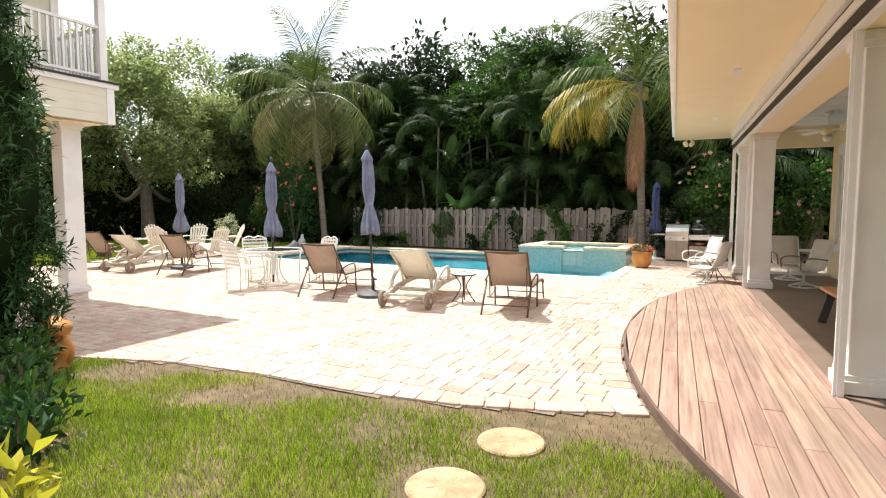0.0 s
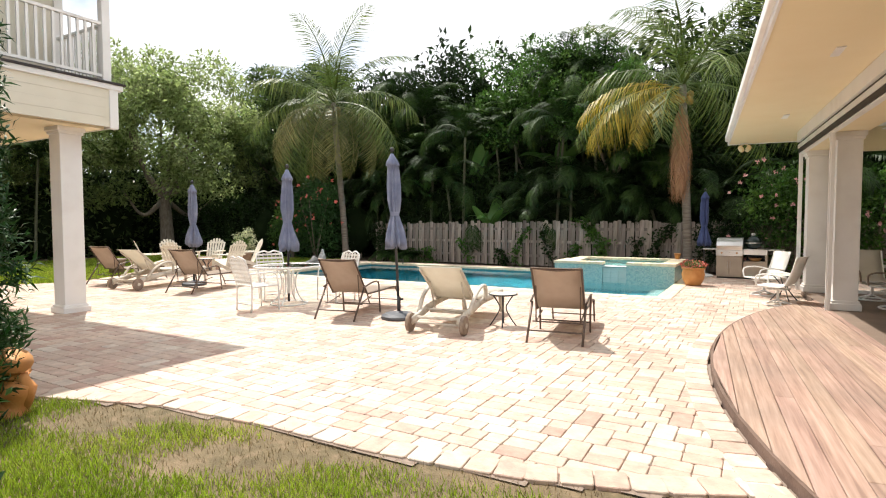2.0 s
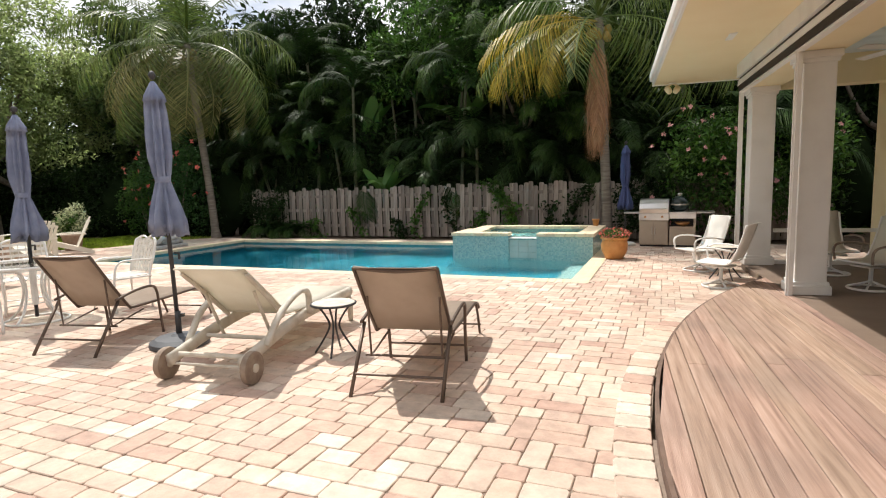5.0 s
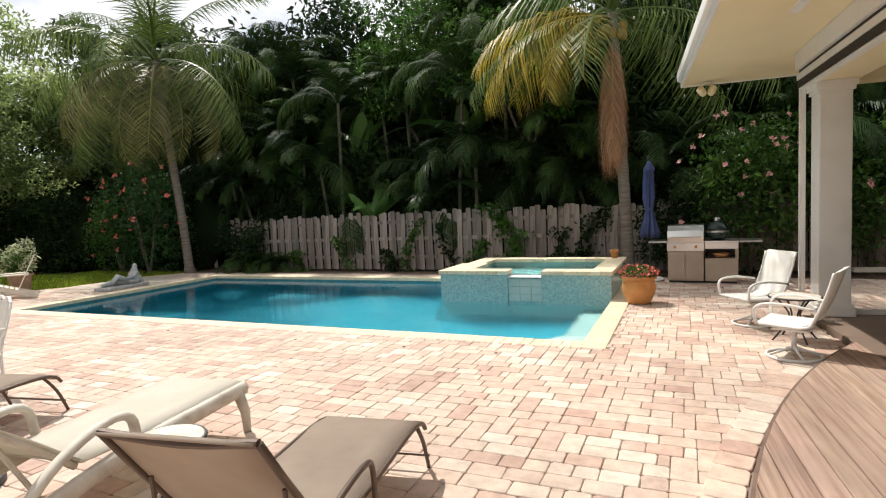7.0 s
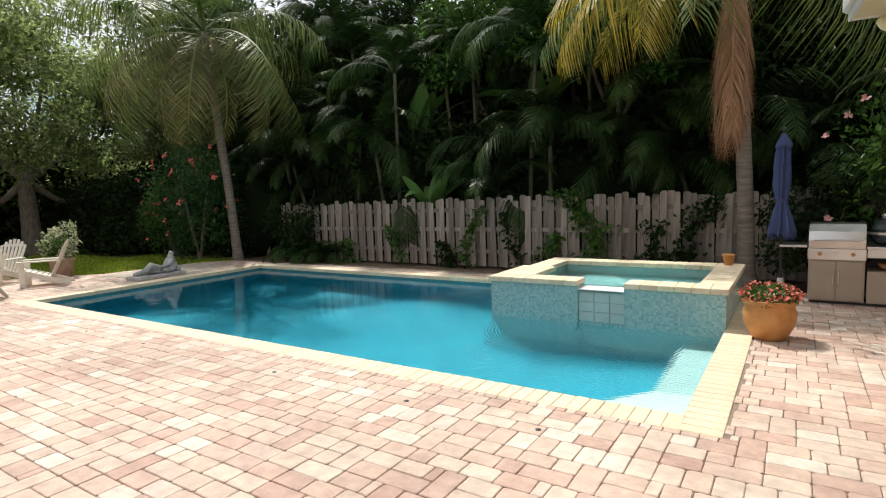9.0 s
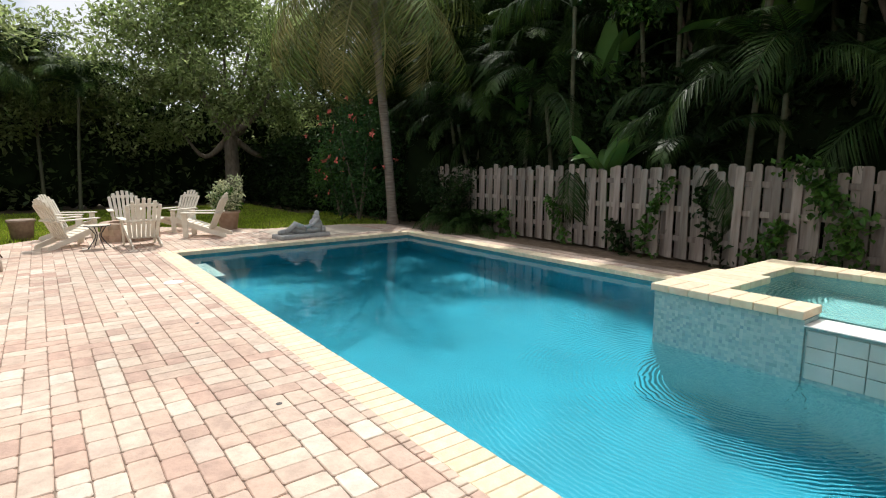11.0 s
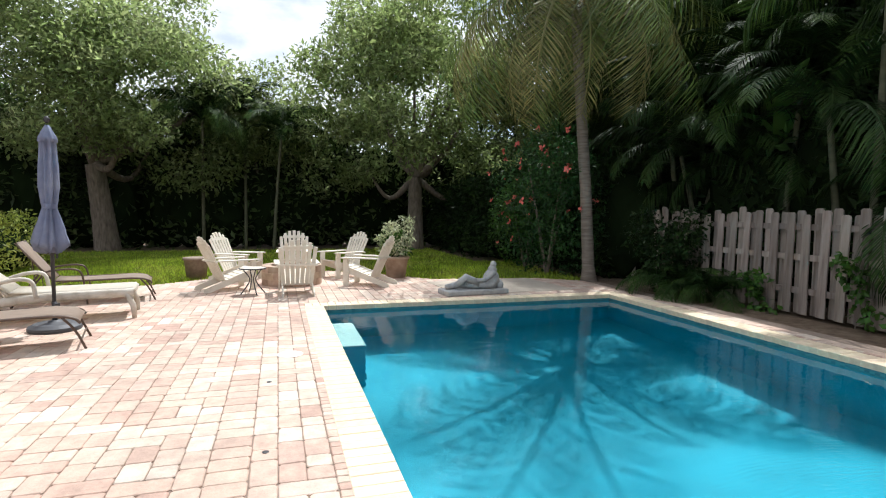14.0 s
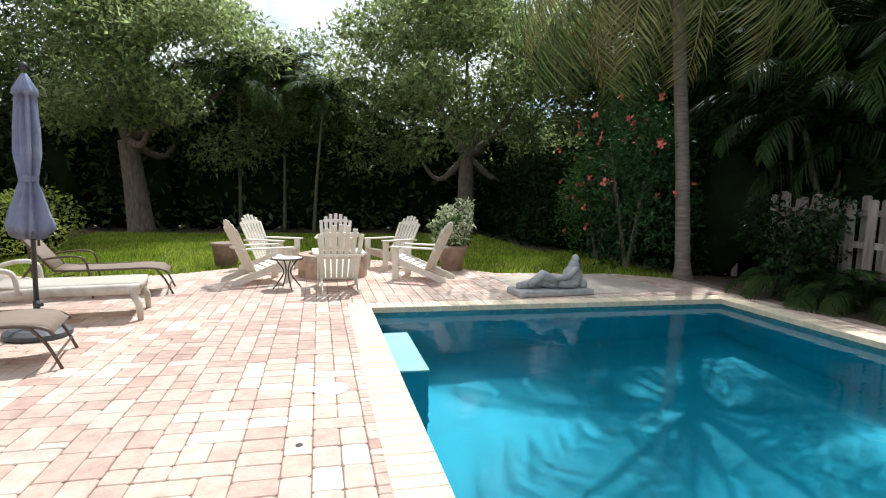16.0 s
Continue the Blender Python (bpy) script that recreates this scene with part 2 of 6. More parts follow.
M_SPAWATER = water_mat("spa_water", (-3.0, 15.3, 0.41))
M_MOSAIC = mosaic_mat("spa_mosaic", [(0.22, 0.36, 0.35), (0.29, 0.44, 0.42), (0.36, 0.50, 0.47), (0.24, 0.40, 0.41), (0.40, 0.52, 0.48), (0.20, 0.33, 0.36)])
M_WTILE = mosaic_mat("waterline_tile", [(0.06, 0.22, 0.25), (0.09, 0.28, 0.30), (0.05, 0.18, 0.22)], 0.05)
M_FENCE = ramp_mat("fence_board", [(0.17, 0.135, 0.11), (0.27, 0.225, 0.19), (0.36, 0.31, 0.27)], 0.9, scale=3, stretch=(6, 6, 0.6), rand="object", rand_amt=0.3, bump=0.5, bump_scale=30)
M_FENCE_I = ramp_mat("fence_board_far", [(0.17, 0.135, 0.11), (0.27, 0.225, 0.19), (0.36, 0.31, 0.27)], 0.9, scale=3, stretch=(6, 6, 0.6), rand="island", rand_amt=0.3, bump=0.5, bump_scale=30)
M_WHITE = ramp_mat("white_paint", [(0.72, 0.70, 0.67), (0.78, 0.77, 0.74), (0.80, 0.79, 0.77)], 0.5, scale=2.5, bump=0.06)
M_YELLOW = ramp_mat("yellow_stucco", [(0.70, 0.61, 0.38), (0.75, 0.67, 0.44), (0.78, 0.70, 0.48)], 0.85, scale=2, bump=0.35, bump_scale=90)
M_SOFFIT = ramp_mat("soffit_paint", [(0.78, 0.67, 0.43), (0.81, 0.71, 0.48)], 0.7, scale=2, bump=0.1)
M_PCEIL = plain_mat("porch_ceiling_paint", (0.62, 0.70, 0.72), 0.7)
M_SIDING = ramp_mat("lap_siding", [(0.66, 0.62, 0.50), (0.72, 0.68, 0.56)], 0.65, scale=2, bump=0.1)
M_DARK = plain_mat("dark_track", (0.03, 0.022, 0.02), 0.6)
M_ROOF = ramp_mat("roof_metal", [(0.45, 0.45, 0.44), (0.55, 0.55, 0.54)], 0.45, scale=2)
M_PANE = plain_mat("dark_window_glass", (0.008, 0.009, 0.010), 0.04, spec=0.25)
# Sky reflection put into the pane's blue base colour.
M_BLUEPANE = plain_mat("sky_tinted_glass", (0.05, 0.09, 0.15), 0.05)
M_BRONZE = plain_mat("bronze_tube", (0.115, 0.08, 0.06), 0.45, 0.3)
M_SLING_T = ramp_mat("tan_sling", [(0.44, 0.355, 0.285), (0.54, 0.45, 0.37)], 0.8, scale=4, bump=0.5, bump_scale=300, trans=0.5)
M_SLING_W = ramp_mat("cream_sling", [(0.72, 0.67, 0.57), (0.79, 0.75, 0.66)], 0.8, scale=4, bump=0.4, bump_scale=300, trans=0.4)
M_RESIN = ramp_mat("weathered_resin", [(0.44, 0.39, 0.31), (0.58, 0.53, 0.45), (0.64, 0.60, 0.52)], 0.7, scale=9, bump=0.2)
M_WHEEL = ramp_mat("weathered_wheel", [(0.22, 0.16, 0.12), (0.34, 0.27, 0.21)], 0.8, scale=12)
M_WMETAL = plain_mat("white_metal", (0.78, 0.77, 0.74), 0.4)
M_WVINYL = plain_mat("white_vinyl", (0.80, 0.78, 0.73), 0.6)
M_CANVAS = ramp_mat("blue_canvas", [(0.17, 0.195, 0.295), (0.24, 0.27, 0.385), (0.32, 0.35, 0.46)], 0.9, scale=5, bump=0.3, bump_scale=200, trans=0.12)
M_NAVY = ramp_mat("navy_canvas", [(0.05, 0.07, 0.17), (0.07, 0.095, 0.22)], 0.9, scale=5, bump=0.3, bump_scale=200)
M_BLACK = plain_mat("black_metal", (0.035, 0.034, 0.036), 0.5)
M_UBASE = plain_mat("grey_base", (0.075, 0.08, 0.09), 0.6)
M_GLASS = glass_mat("table_glass")
M_ADIR = ramp_mat("cream_adirondack", [(0.66, 0.60, 0.50), (0.72, 0.67, 0.57), (0.76, 0.72, 0.63)], 0.7, scale=7, bump=0.15)
M_STONE = ramp_mat("grey_cast_stone", [(0.28, 0.285, 0.29), (0.40, 0.40, 0.39), (0.48, 0.48, 0.46)], 0.9, scale=9, bump=0.6)
M_PITSTONE = ramp_mat("pit_block", [(0.36, 0.25, 0.18), (0.46, 0.34, 0.25), (0.54, 0.43, 0.33)], 0.9, scale=8, rand="object", rand_amt=0.2, bump=0.5)
M_TERRA = ramp_mat("terracotta", [(0.46, 0.19, 0.05), (0.56, 0.25, 0.075), (0.60, 0.30, 0.10)], 0.6, scale=7, bump=0.2)
M_STEEL = plain_mat("stainless", (0.62, 0.60, 0.57), 0.28, 0.9, bump=0.03)
M_CAB = ramp_mat("grill_cabinet", [(0.42, 0.34, 0.26), (0.48, 0.40, 0.31)], 0.5, 0.2, scale=3, bump=0.05)
M_EGG = plain_mat("dark_kamado", (0.02, 0.035, 0.03), 0.25)
M_OAK = ramp_mat("honey_wood", [(0.36, 0.17, 0.06), (0.48, 0.24, 0.09), (0.55, 0.30, 0.12)], 0.5, scale=4, stretch=(1, 8, 8), bump=0.2)
M_MAT = plain_mat("door_mat", (0.10, 0.08, 0.05), 0.95)
M_PAD = ramp_mat("concrete_pad", [(0.42, 0.36, 0.29), (0.50, 0.44, 0.36)], 0.85, scale=4, bump=0.3)
M_STEP = ramp_mat("stepping_stone", [(0.30, 0.20, 0.11), (0.45, 0.31, 0.18), (0.55, 0.40, 0.25)], 0.85, scale=9, bump=0.5)
M_BARK = ramp_mat("bark", [(0.10, 0.08, 0.06), (0.17, 0.14, 0.11), (0.24, 0.20, 0.16)], 0.95, scale=5, stretch=(3, 3, 0.8), bump=0.9, bump_scale=14)
M_PALMBARK = ramp_mat("palm_bark", [(0.12, 0.10, 0.08), (0.19, 0.16, 0.13), (0.26, 0.225, 0.185)], 0.9, scale=6, stretch=(0.6, 0.6, 5), bump=0.7, bump_scale=9)
M_ARECASTEM = ramp_mat("areca_stem", [(0.07, 0.075, 0.04), (0.12, 0.12, 0.07)], 0.8, scale=4, stretch=(1, 1, 4), bump=0.3)
M_DEADFROND = ramp_mat("dead_frond", [(0.30, 0.15, 0.07), (0.42, 0.23, 0.12), (0.48, 0.29, 0.17)], 0.8, scale=3, bump=0, rand="island", rand_amt=0.3, trans=0.2)
M_COCO = plain_mat("coconut", (0.30, 0.20, 0.04), 0.6)
# Oak leaf in two copies, sunlit and shaded, that brightness put into colour.
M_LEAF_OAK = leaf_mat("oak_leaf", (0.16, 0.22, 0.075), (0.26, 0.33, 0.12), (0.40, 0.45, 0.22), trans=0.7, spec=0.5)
M_LEAF_OAKSHADED = leaf_mat("shaded_oak_leaf", (0.04, 0.07, 0.02), (0.075, 0.12, 0.035), (0.15, 0.20, 0.075), trans=0.45, spec=0.4)
M_LEAF_BRIGHT = leaf_mat("bright_leaf", (0.03, 0.08, 0.012), (0.06, 0.14, 0.02), (0.12, 0.23, 0.04))
# Near-black leaf colour carries the shade of the undergrowth and back trees.
M_LEAF_SHADED = leaf_mat("shaded_leaf", (0.009, 0.02, 0.006), (0.018, 0.038, 0.010), (0.036, 0.066, 0.017), trans=0.12, spec=0.1)
M_LEAF_PALM = leaf_mat("palm_leaf", (0.06, 0.10, 0.018), (0.10, 0.15, 0.03), (0.18, 0.22, 0.06), trans=0.3, rough=0.4)
M_LEAF_OLD = leaf_mat("faded_palm_leaf", (0.10, 0.11, 0.03), (0.17, 0.17, 0.055), (0.26, 0.24, 0.09), trans=0.35, rough=0.45)
# Areca leaf colour lowered to carry the shade of the palm screen.
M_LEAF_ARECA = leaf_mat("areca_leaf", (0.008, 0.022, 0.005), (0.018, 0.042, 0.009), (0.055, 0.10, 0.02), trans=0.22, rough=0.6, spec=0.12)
M_LEAF_GOLD = leaf_mat("golden_frond", (0.26, 0.21, 0.025), (0.40, 0.31, 0.04), (0.27, 0.28, 0.06), trans=0.4)
M_LEAF_BANANA = leaf_mat("banana_leaf", (0.06, 0.14, 0.03), (0.09, 0.20, 0.045), (0.14, 0.27, 0.07), trans=0.3, rough=0.35)
M_LEAF_PODO = leaf_mat("podocarpus_leaf", (0.015, 0.05, 0.012), (0.03, 0.085, 0.02), (0.06, 0.14, 0.035), trans=0.2)
M_LEAF_CROTON = leaf_mat("croton_leaf", (0.42, 0.38, 0.03), (0.50, 0.47, 0.05), (0.25, 0.32, 0.03), trans=0.3)
M_LEAF_HEDGE = leaf_mat("golden_hedge_leaf", (0.14, 0.20, 0.03), (0.26, 0.30, 0.05), (0.38, 0.38, 0.09), trans=0.3)
M_LEAF_WHITE = leaf_mat("variegated_leaf", (0.18, 0.26, 0.08), (0.45, 0.48, 0.30), (0.6, 0.6, 0.42), trans=0.3)
M_PINK = plain_mat("pink_petal", (0.70, 0.34, 0.33), 0.6, bump=0)
M_RED = plain_mat("red_bract", (0.60, 0.13, 0.10), 0.6, bump=0)
# Near-black for lumps added inside foliage: inner shade put into colour.
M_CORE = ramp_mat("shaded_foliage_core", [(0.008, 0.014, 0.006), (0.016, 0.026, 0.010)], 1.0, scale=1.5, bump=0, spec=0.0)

# ---- building helpers ----
def mesh_np(name, V, F, mat, smooth=False):
    me = bpy.data.meshes.new(name)
    V, F = np.asarray(V, np.float32), np.asarray(F, np.int32)
    k = F.shape[1]
    me.vertices.add(len(V)); me.vertices.foreach_set("co", V.ravel())
    me.loops.add(F.size); me.loops.foreach_set("vertex_index", F.ravel())
    me.polygons.add(len(F)); me.polygons.foreach_set("loop_start", np.arange(0, F.size, k, dtype=np.int32))
    me.update(calc_edges=True)
    me.polygons.foreach_set("use_smooth", np.full(len(F), bool(smooth)))
    me.materials.append(mat)
    me.validate()
    return me


def thing(name, x, y, z, rz=0.0, label="", category="", group="", kind=""):
    ob = new(name)
    ob.empty_display_size = 0.1
    ob.matrix_basis = pose(x, y, z, 0, 0, rz)
    return tagged(ob, label, category, group, kind)


def part(name, bm, mat, parent, label="", smooth=False):
    me = bpy.data.meshes.new(name)
    bm.normal_update()
    bm.to_mesh(me)
    bm.free()
    me.materials.append(mat)
    if smooth:
        me.polygons.foreach_set("use_smooth", np.ones(len(me.polygons), bool))
    ob = new(name, me)
    if parent:
        ob.parent = parent
    return tagged(ob, label)


def part_me(name, me, parent, m=None, label=""):
    ob = new(name, me)
    if parent:
        ob.parent = parent
    if m is not None:
        ob.matrix_basis = m
    return tagged(ob, label)


def B():
    return bmesh.new()


def box(bm, x, y, z, sx, sy, sz, rz=0.0, bevel=0.0, m=None):
    """A box centred on x, y with its bottom at z."""
    q = bmesh.ops.create_cube(bm, size=1.0)["verts"]
    t = pose(x, y, z + sz / 2, 0, 0, rz) @ Matrix.Diagonal((sx, sy, sz, 1))
    if m is not None:
        t = m @ t
    bmesh.ops.transform(bm, matrix=t, verts=q)
    if bevel:
        es = list({e for v in q for e in v.link_edges})
        bmesh.ops.bevel(bm, geom=es, offset=bevel, segments=2, affect='EDGES', profile=0.6)
    return bm


def tube(bm, pts, r, n=8, closed=False, flat=1.0):
    pts = [Vector(p) for p in pts]
    k = len(pts)
    rs = r if isinstance(r, (list, tuple)) else [r] * k
    rings, up = [], None
    for i, p in enumerate(pts):
        a = pts[i - 1] if (i or closed) else p
        b = pts[(i + 1) % k] if (i < k - 1 or closed) else p
        d = (b - a).normalized()
        if up is None:
            up = Vector((0, 0, 1)) if abs(d.z) < 0.9 else Vector((1, 0, 0))
        side = d.cross(up).normalized()
        up = side.cross(d).normalized()
        rings.append([bm.verts.new(p + side * math.cos(2 * math.pi * j / n) * rs[i] + up * math.sin(2 * math.pi * j / n) * rs[i] * flat) for j in range(n)])
    for i in range(k if closed else k - 1):
        a, b = rings[i], rings[(i + 1) % k]
        for j in range(n):
            bm.faces.new((a[j], a[(j + 1) % n], b[(j + 1) % n], b[j]))
    if not closed:
        bm.faces.new(rings[0][::-1]); bm.faces.new(rings[-1])
    bmesh.ops.recalc_face_normals(bm, faces=bm.faces[:])
    return bm


def arc_pts(pts, steps=6):
    """A smooth line through the points."""
    P = [Vector(p) for p in pts]
    P = [P[0] * 2 - P[1]] + P + [P[-1] * 2 - P[-2]]
    out = []
    for i in range(1, len(P) - 2):
        for s in range(steps):
            t = s / steps
            out.append(0.5 * ((2 * P[i]) + (P[i + 1] - P[i - 1]) * t + (2 * P[i - 1] - 5 * P[i] + 4 * P[i + 1] - P[i + 2]) * t * t + (3 * P[i] - P[i - 1] - 3 * P[i + 1] + P[i + 2]) * t ** 3))
    return out + [P[-2]]


def lathe(bm, prof, n=24, cx=0.0, cy=0.0, fold=None):
    rings = []
    for i, (r, z) in enumerate(prof):
        ring = []
        for j in range(n):
            a = 2 * math.pi * j / n
            rr = r * (fold(j, i) if fold else 1.0)
            ring.append(bm.verts.new((cx + rr * math.cos(a), cy + rr * math.sin(a), z)))
        rings.append(ring)
    for a, b in zip(rings, rings[1:]):
        for j in range(n):
            bm.faces.new((a[j], a[(j + 1) % n], b[(j + 1) % n], b[j]))
    if prof[0][0] > 1e-4:
        bm.faces.new(rings[0][::-1])
    if prof[-1][0] > 1e-4:
        bm.faces.new(rings[-1])
    bmesh.ops.remove_doubles(bm, verts=bm.verts[:], dist=1e-5)
    bmesh.ops.recalc_face_normals(bm, faces=bm.faces[:])
    return bm


def sheet(bm, outline_a, outline_b, thick=0.008):
    """A thin cloth between two edges that run side by side."""
    A, Bq = [Vector(p) for p in outline_a], [Vector(p) for p in outline_b]
    n = len(A)
    top = [[bm.verts.new(A[i].lerp(Bq[i], t)) for t in (0, 0.25, 0.5, 0.75, 1)] for i in range(n)]
    bot = []
    for i in range(n):
        d = (A[min(i + 1, n - 1)] - A[max(i - 1, 0)]).cross(Bq[i] - A[i]).normalized() * thick
        bot.append([bm.verts.new(v.co - d) for v in top[i]])
    for i in range(n - 1):
        for j in range(4):
            bm.faces.new((top[i][j], top[i][j + 1], top[i + 1][j + 1], top[i + 1][j]))
            bm.faces.new((bot[i][j + 1], bot[i][j], bot[i + 1][j], bot[i + 1][j + 1]))
        bm.faces.new((top[i][0], top[i + 1][0], bot[i + 1][0], bot[i][0]))
        bm.faces.new((top[i + 1][4], top[i][4], bot[i][4], bot[i + 1][4]))
    for i in (0, n - 1):
        for j in range(4):
            bm.faces.new((top[i][j], bot[i][j], bot[i][j + 1], top[i][j + 1]))
    bmesh.ops.recalc_face_normals(bm, faces=bm.faces[:])
    return bm


# ---- plan ----
HO, HA = Vector((1.01, 10.43, 0)), radians(4.5)      # corner of the middle porch column, turn of the house
HM = pose(HO.x, HO.y, 0, 0, 0, 4.5)
HC, HS = math.cos(HA), math.sin(HA)
POOL = (-12.75, -1.76, 11.38, 16.42)
COPE = (-13.01, -1.50, 11.12, 16.68)
DECK_Z = 0.10


def house_uv(x, y):
    dx, dy = x - HO.x, y - HO.y
    return dx * HC + dy * HS, -dx * HS + dy * HC


def deck_edge(v):
    d = 96.33 - (v - -4.39) ** 2
    return 8.02 - math.sqrt(d) if d > 0 else 9.0


FRONT = [(-30, -3.0), (-7.6, -0.6), (-6.6, 1.2), (-5.57, 1.96), (-4.34, 2.38), (-3.2, 2.5), (-2.3, 2.5), (-1.27, 2.62), (-0.43, 2.88), (0.21, 3.2), (0.9, 3.75), (9, 8.5)]
LEFT = [(-30, -19), (5.0, -16.5), (7.2, -15.15), (8.6, -15.9), (9.1, -16.3), (10.6, -17.3), (11.9, -17.5), (13.0, -16.6), (13.85, -15.5), (16.2, -15.15), (17.0, -14.5), (30, -14.5)]


def front_y(x):
    return float(np.interp(x, [p[0] for p in FRONT], [p[1] for p in FRONT]))


def left_x(y):
    return float(np.interp(y, [p[0] for p in LEFT], [p[1] for p in LEFT]))


def paved(x, y, m=0.0):
    if y < front_y(x) + m or x < left_x(y) or y > 17.2 or (x > -1.5 and y > 17.0) or x > 3.2:
        return False
    u, v = house_uv(x, y)
    if v < 1.37 and u > deck_edge(v) - m:
        return False
    if v < 2.9 and u > -0.02:
        return False
    return not (COPE[0] < x < COPE[1] and COPE[2] < y < COPE[3])


# ---- ground, lawn, pavement bed ----
def ring_faces(o, i, z):
    (a0, a1, b0, b1), (c0, c1, d0, d1) = o, i
    V = [(a0, b0, z), (a1, b0, z), (a1, b1, z), (a0, b1, z), (c0, d0, z), (c1, d0, z), (c1, d1, z), (c0, d1, z)]
    return V, [(0, 1, 5, 4), (1, 2, 6, 5), (2, 3, 7, 6), (3, 0, 4, 7)]


V, F = ring_faces((-400, 400, -400, 400), (POOL[0] - 0.1, POOL[1] + 0.1, POOL[2] - 0.1, POOL[3] + 0.1), -0.06)
tagged(new("ground", mesh_np("ground", V, F, M_SOIL)), "brown mulch and bare soil under the planting", "ground", kind="structure")


def cell_sheet(name, test, x0, x1, y0, y1, step, z, mat, wob=0.0):
    idx, V, F = {}, [], []
    def vid(i, j):
        if (i, j) not in idx:
            idx[i, j] = len(V)
            x, y = x0 + i * step, y0 + j * step
            V.append((x, y, z + wob * noise.noise((x * 0.9, y * 0.9, 0))))
        return idx[i, j]
    for i in range(int((x1 - x0) / step)):
        for j in range(int((y1 - y0) / step)):
            if test(x0 + (i + 0.5) * step, y0 + (j + 0.5) * step):
                F.append((vid(i, j), vid(i + 1, j), vid(i + 1, j + 1), vid(i, j + 1)))
    return new(name, mesh_np(name, V, F, mat, smooth=True))


bed = cell_sheet("pavement", lambda x, y: paved(x, y), -18.0, 3.4, -3, 17.5, 0.1, 0.011, M_SAND)
tagged(bed, "cream and pink tumbled paver patio in mixed courses", "pavement", kind="structure")


def front_lawn(x, y):
    u, v = house_uv(x, y)
    return y < front_y(x) + 0.02 and x > -6.5 and not (v < 1.37 and u > deck_edge(v))


def far_lawn(x, y):
    return x < left_x(y) + 0.05 and x > -24.5 and 4.2 < y < 17.2 and not (x < -19 and y > 16.2)


lawn_a = cell_sheet("lawn", lambda x, y: front_lawn(x, y - 0.14), -6.6, 6, -8, 4.5, 0.15, 0.0, M_TURF, 0.012)
tagged(lawn_a, "patchy green lawn with bare brown spots", "lawn", kind="structure")
lawn_b = cell_sheet("lawn", far_lawn, -24.6, -14, 4, 17.6, 0.2, -0.025, M_TURF, 0.02)
tagged(lawn_b, "bright mown back lawn behind the fire pit", "lawn", kind="structure")


STONES = ((-0.62, 2.20), (-0.74, 1.46), (-0.9, 0.7))


def blades(name, test, x0, x1, y0, y1, count, h, w, label, mat, dry=0.0):
    x, y = RNG.uniform(x0, x1, count * 2), RNG.uniform(y0, y1, count * 2)
    keep = []
    for i in range(len(x)):
        if any((x[i] - a) ** 2 + (y[i] - b) ** 2 < 0.056 for a, b in STONES):
            continue
        edge = 0.9 * math.exp(-max(0.0, front_y(x[i]) - y[i]) / 0.28) + 0.6 * math.exp(-((x[i] + 5.3) ** 2 + (y[i] - 1.0) ** 2) / 0.5) if y[i] < 4 else 0.0
        edge += sum(0.5 * math.exp(-((x[i] - a) ** 2 + (y[i] - b) ** 2 - 0.05) / 0.06) for a, b in STONES) if y[i] < 4 else 0.0
        if test(x[i], y[i]) and noise.noise((x[i] * 1.3, y[i] * 1.3, 3.0)) + RNG.uniform(-0.3, 0.3) > -0.12 + dry + edge * (1 if dry > -0.3 else 0.25):
            keep.append(i)
        if len(keep) >= count:
            break
    x, y = x[keep], y[keep]
    n = len(x)
    a, b = RNG.uniform(0, 2 * np.pi, n), RNG.uniform(0, 2 * np.pi, n)
    hh = h * RNG.uniform(0.5, 1.25, n)
    lean = hh * RNG.uniform(0.15, 0.8, n)
    z0 = np.full(n, -0.02)
    P0 = np.stack([x - np.cos(a) * w, y - np.sin(a) * w, z0], 1)
    P1 = np.stack([x + np.cos(a) * w, y + np.sin(a) * w, z0], 1)
    T = np.stack([x + np.cos(b) * lean, y + np.sin(b) * lean, hh * 0.9 - 0.006], 1)
    V = np.concatenate([P0, P1, T])
    F = np.stack([np.arange(n), np.arange(n) + n, np.arange(n) + 2 * n], 1)
    return tagged(new(name, mesh_np(name, V, F, mat)), label, "grass", kind="stuff")


blades("grass", front_lawn, -6.4, 2.4, -2.4, 3.6, 170000, 0.070, 0.0052, "short green lawn grass with thin patches", M_GRASS, dry=-0.12)
blades("dry_grass", front_lawn, -6.4, 2.4, -2.4, 3.6, 42000, 0.045, 0.0042, "dry straw-coloured grass at the lawn's edge", M_GRASS_DRY, dry=-0.5)
blades("grass", far_lawn, -24.5, -14.5, 4.2, 17.2, 60000, 0.09, 0.014, "bright mown grass of the back lawn", M_GRASS, dry=-0.5)

# ---- pool ----
pool = thing("pool", (POOL[0] + POOL[1]) / 2, (POOL[2] + POOL[3]) / 2, 0, 0, "rectangular swimming pool with turquoise plaster and cream brick coping", "pool", kind="structure")


PW, PH = POOL[1] - POOL[0], POOL[3] - POOL[2]
SPA_Y = 14.14 - (POOL[2] + POOL[3]) / 2
bm = B()
xs = [-PW / 2 + PW * i / 20 for i in range(21)]
depth = [-1.75 if x < -1.0 else -1.75 + (x + 1.0) / (PW / 2 + 1.0) * 0.75 for x in xs]
rows = [[bm.verts.new((x, s * PH / 2, d)) for x, d in zip(xs, depth)] for s in (-1, 1)]
tops = [[bm.verts.new((x, s * PH / 2, -0.14)) for x in xs] for s in (-1, 1)]
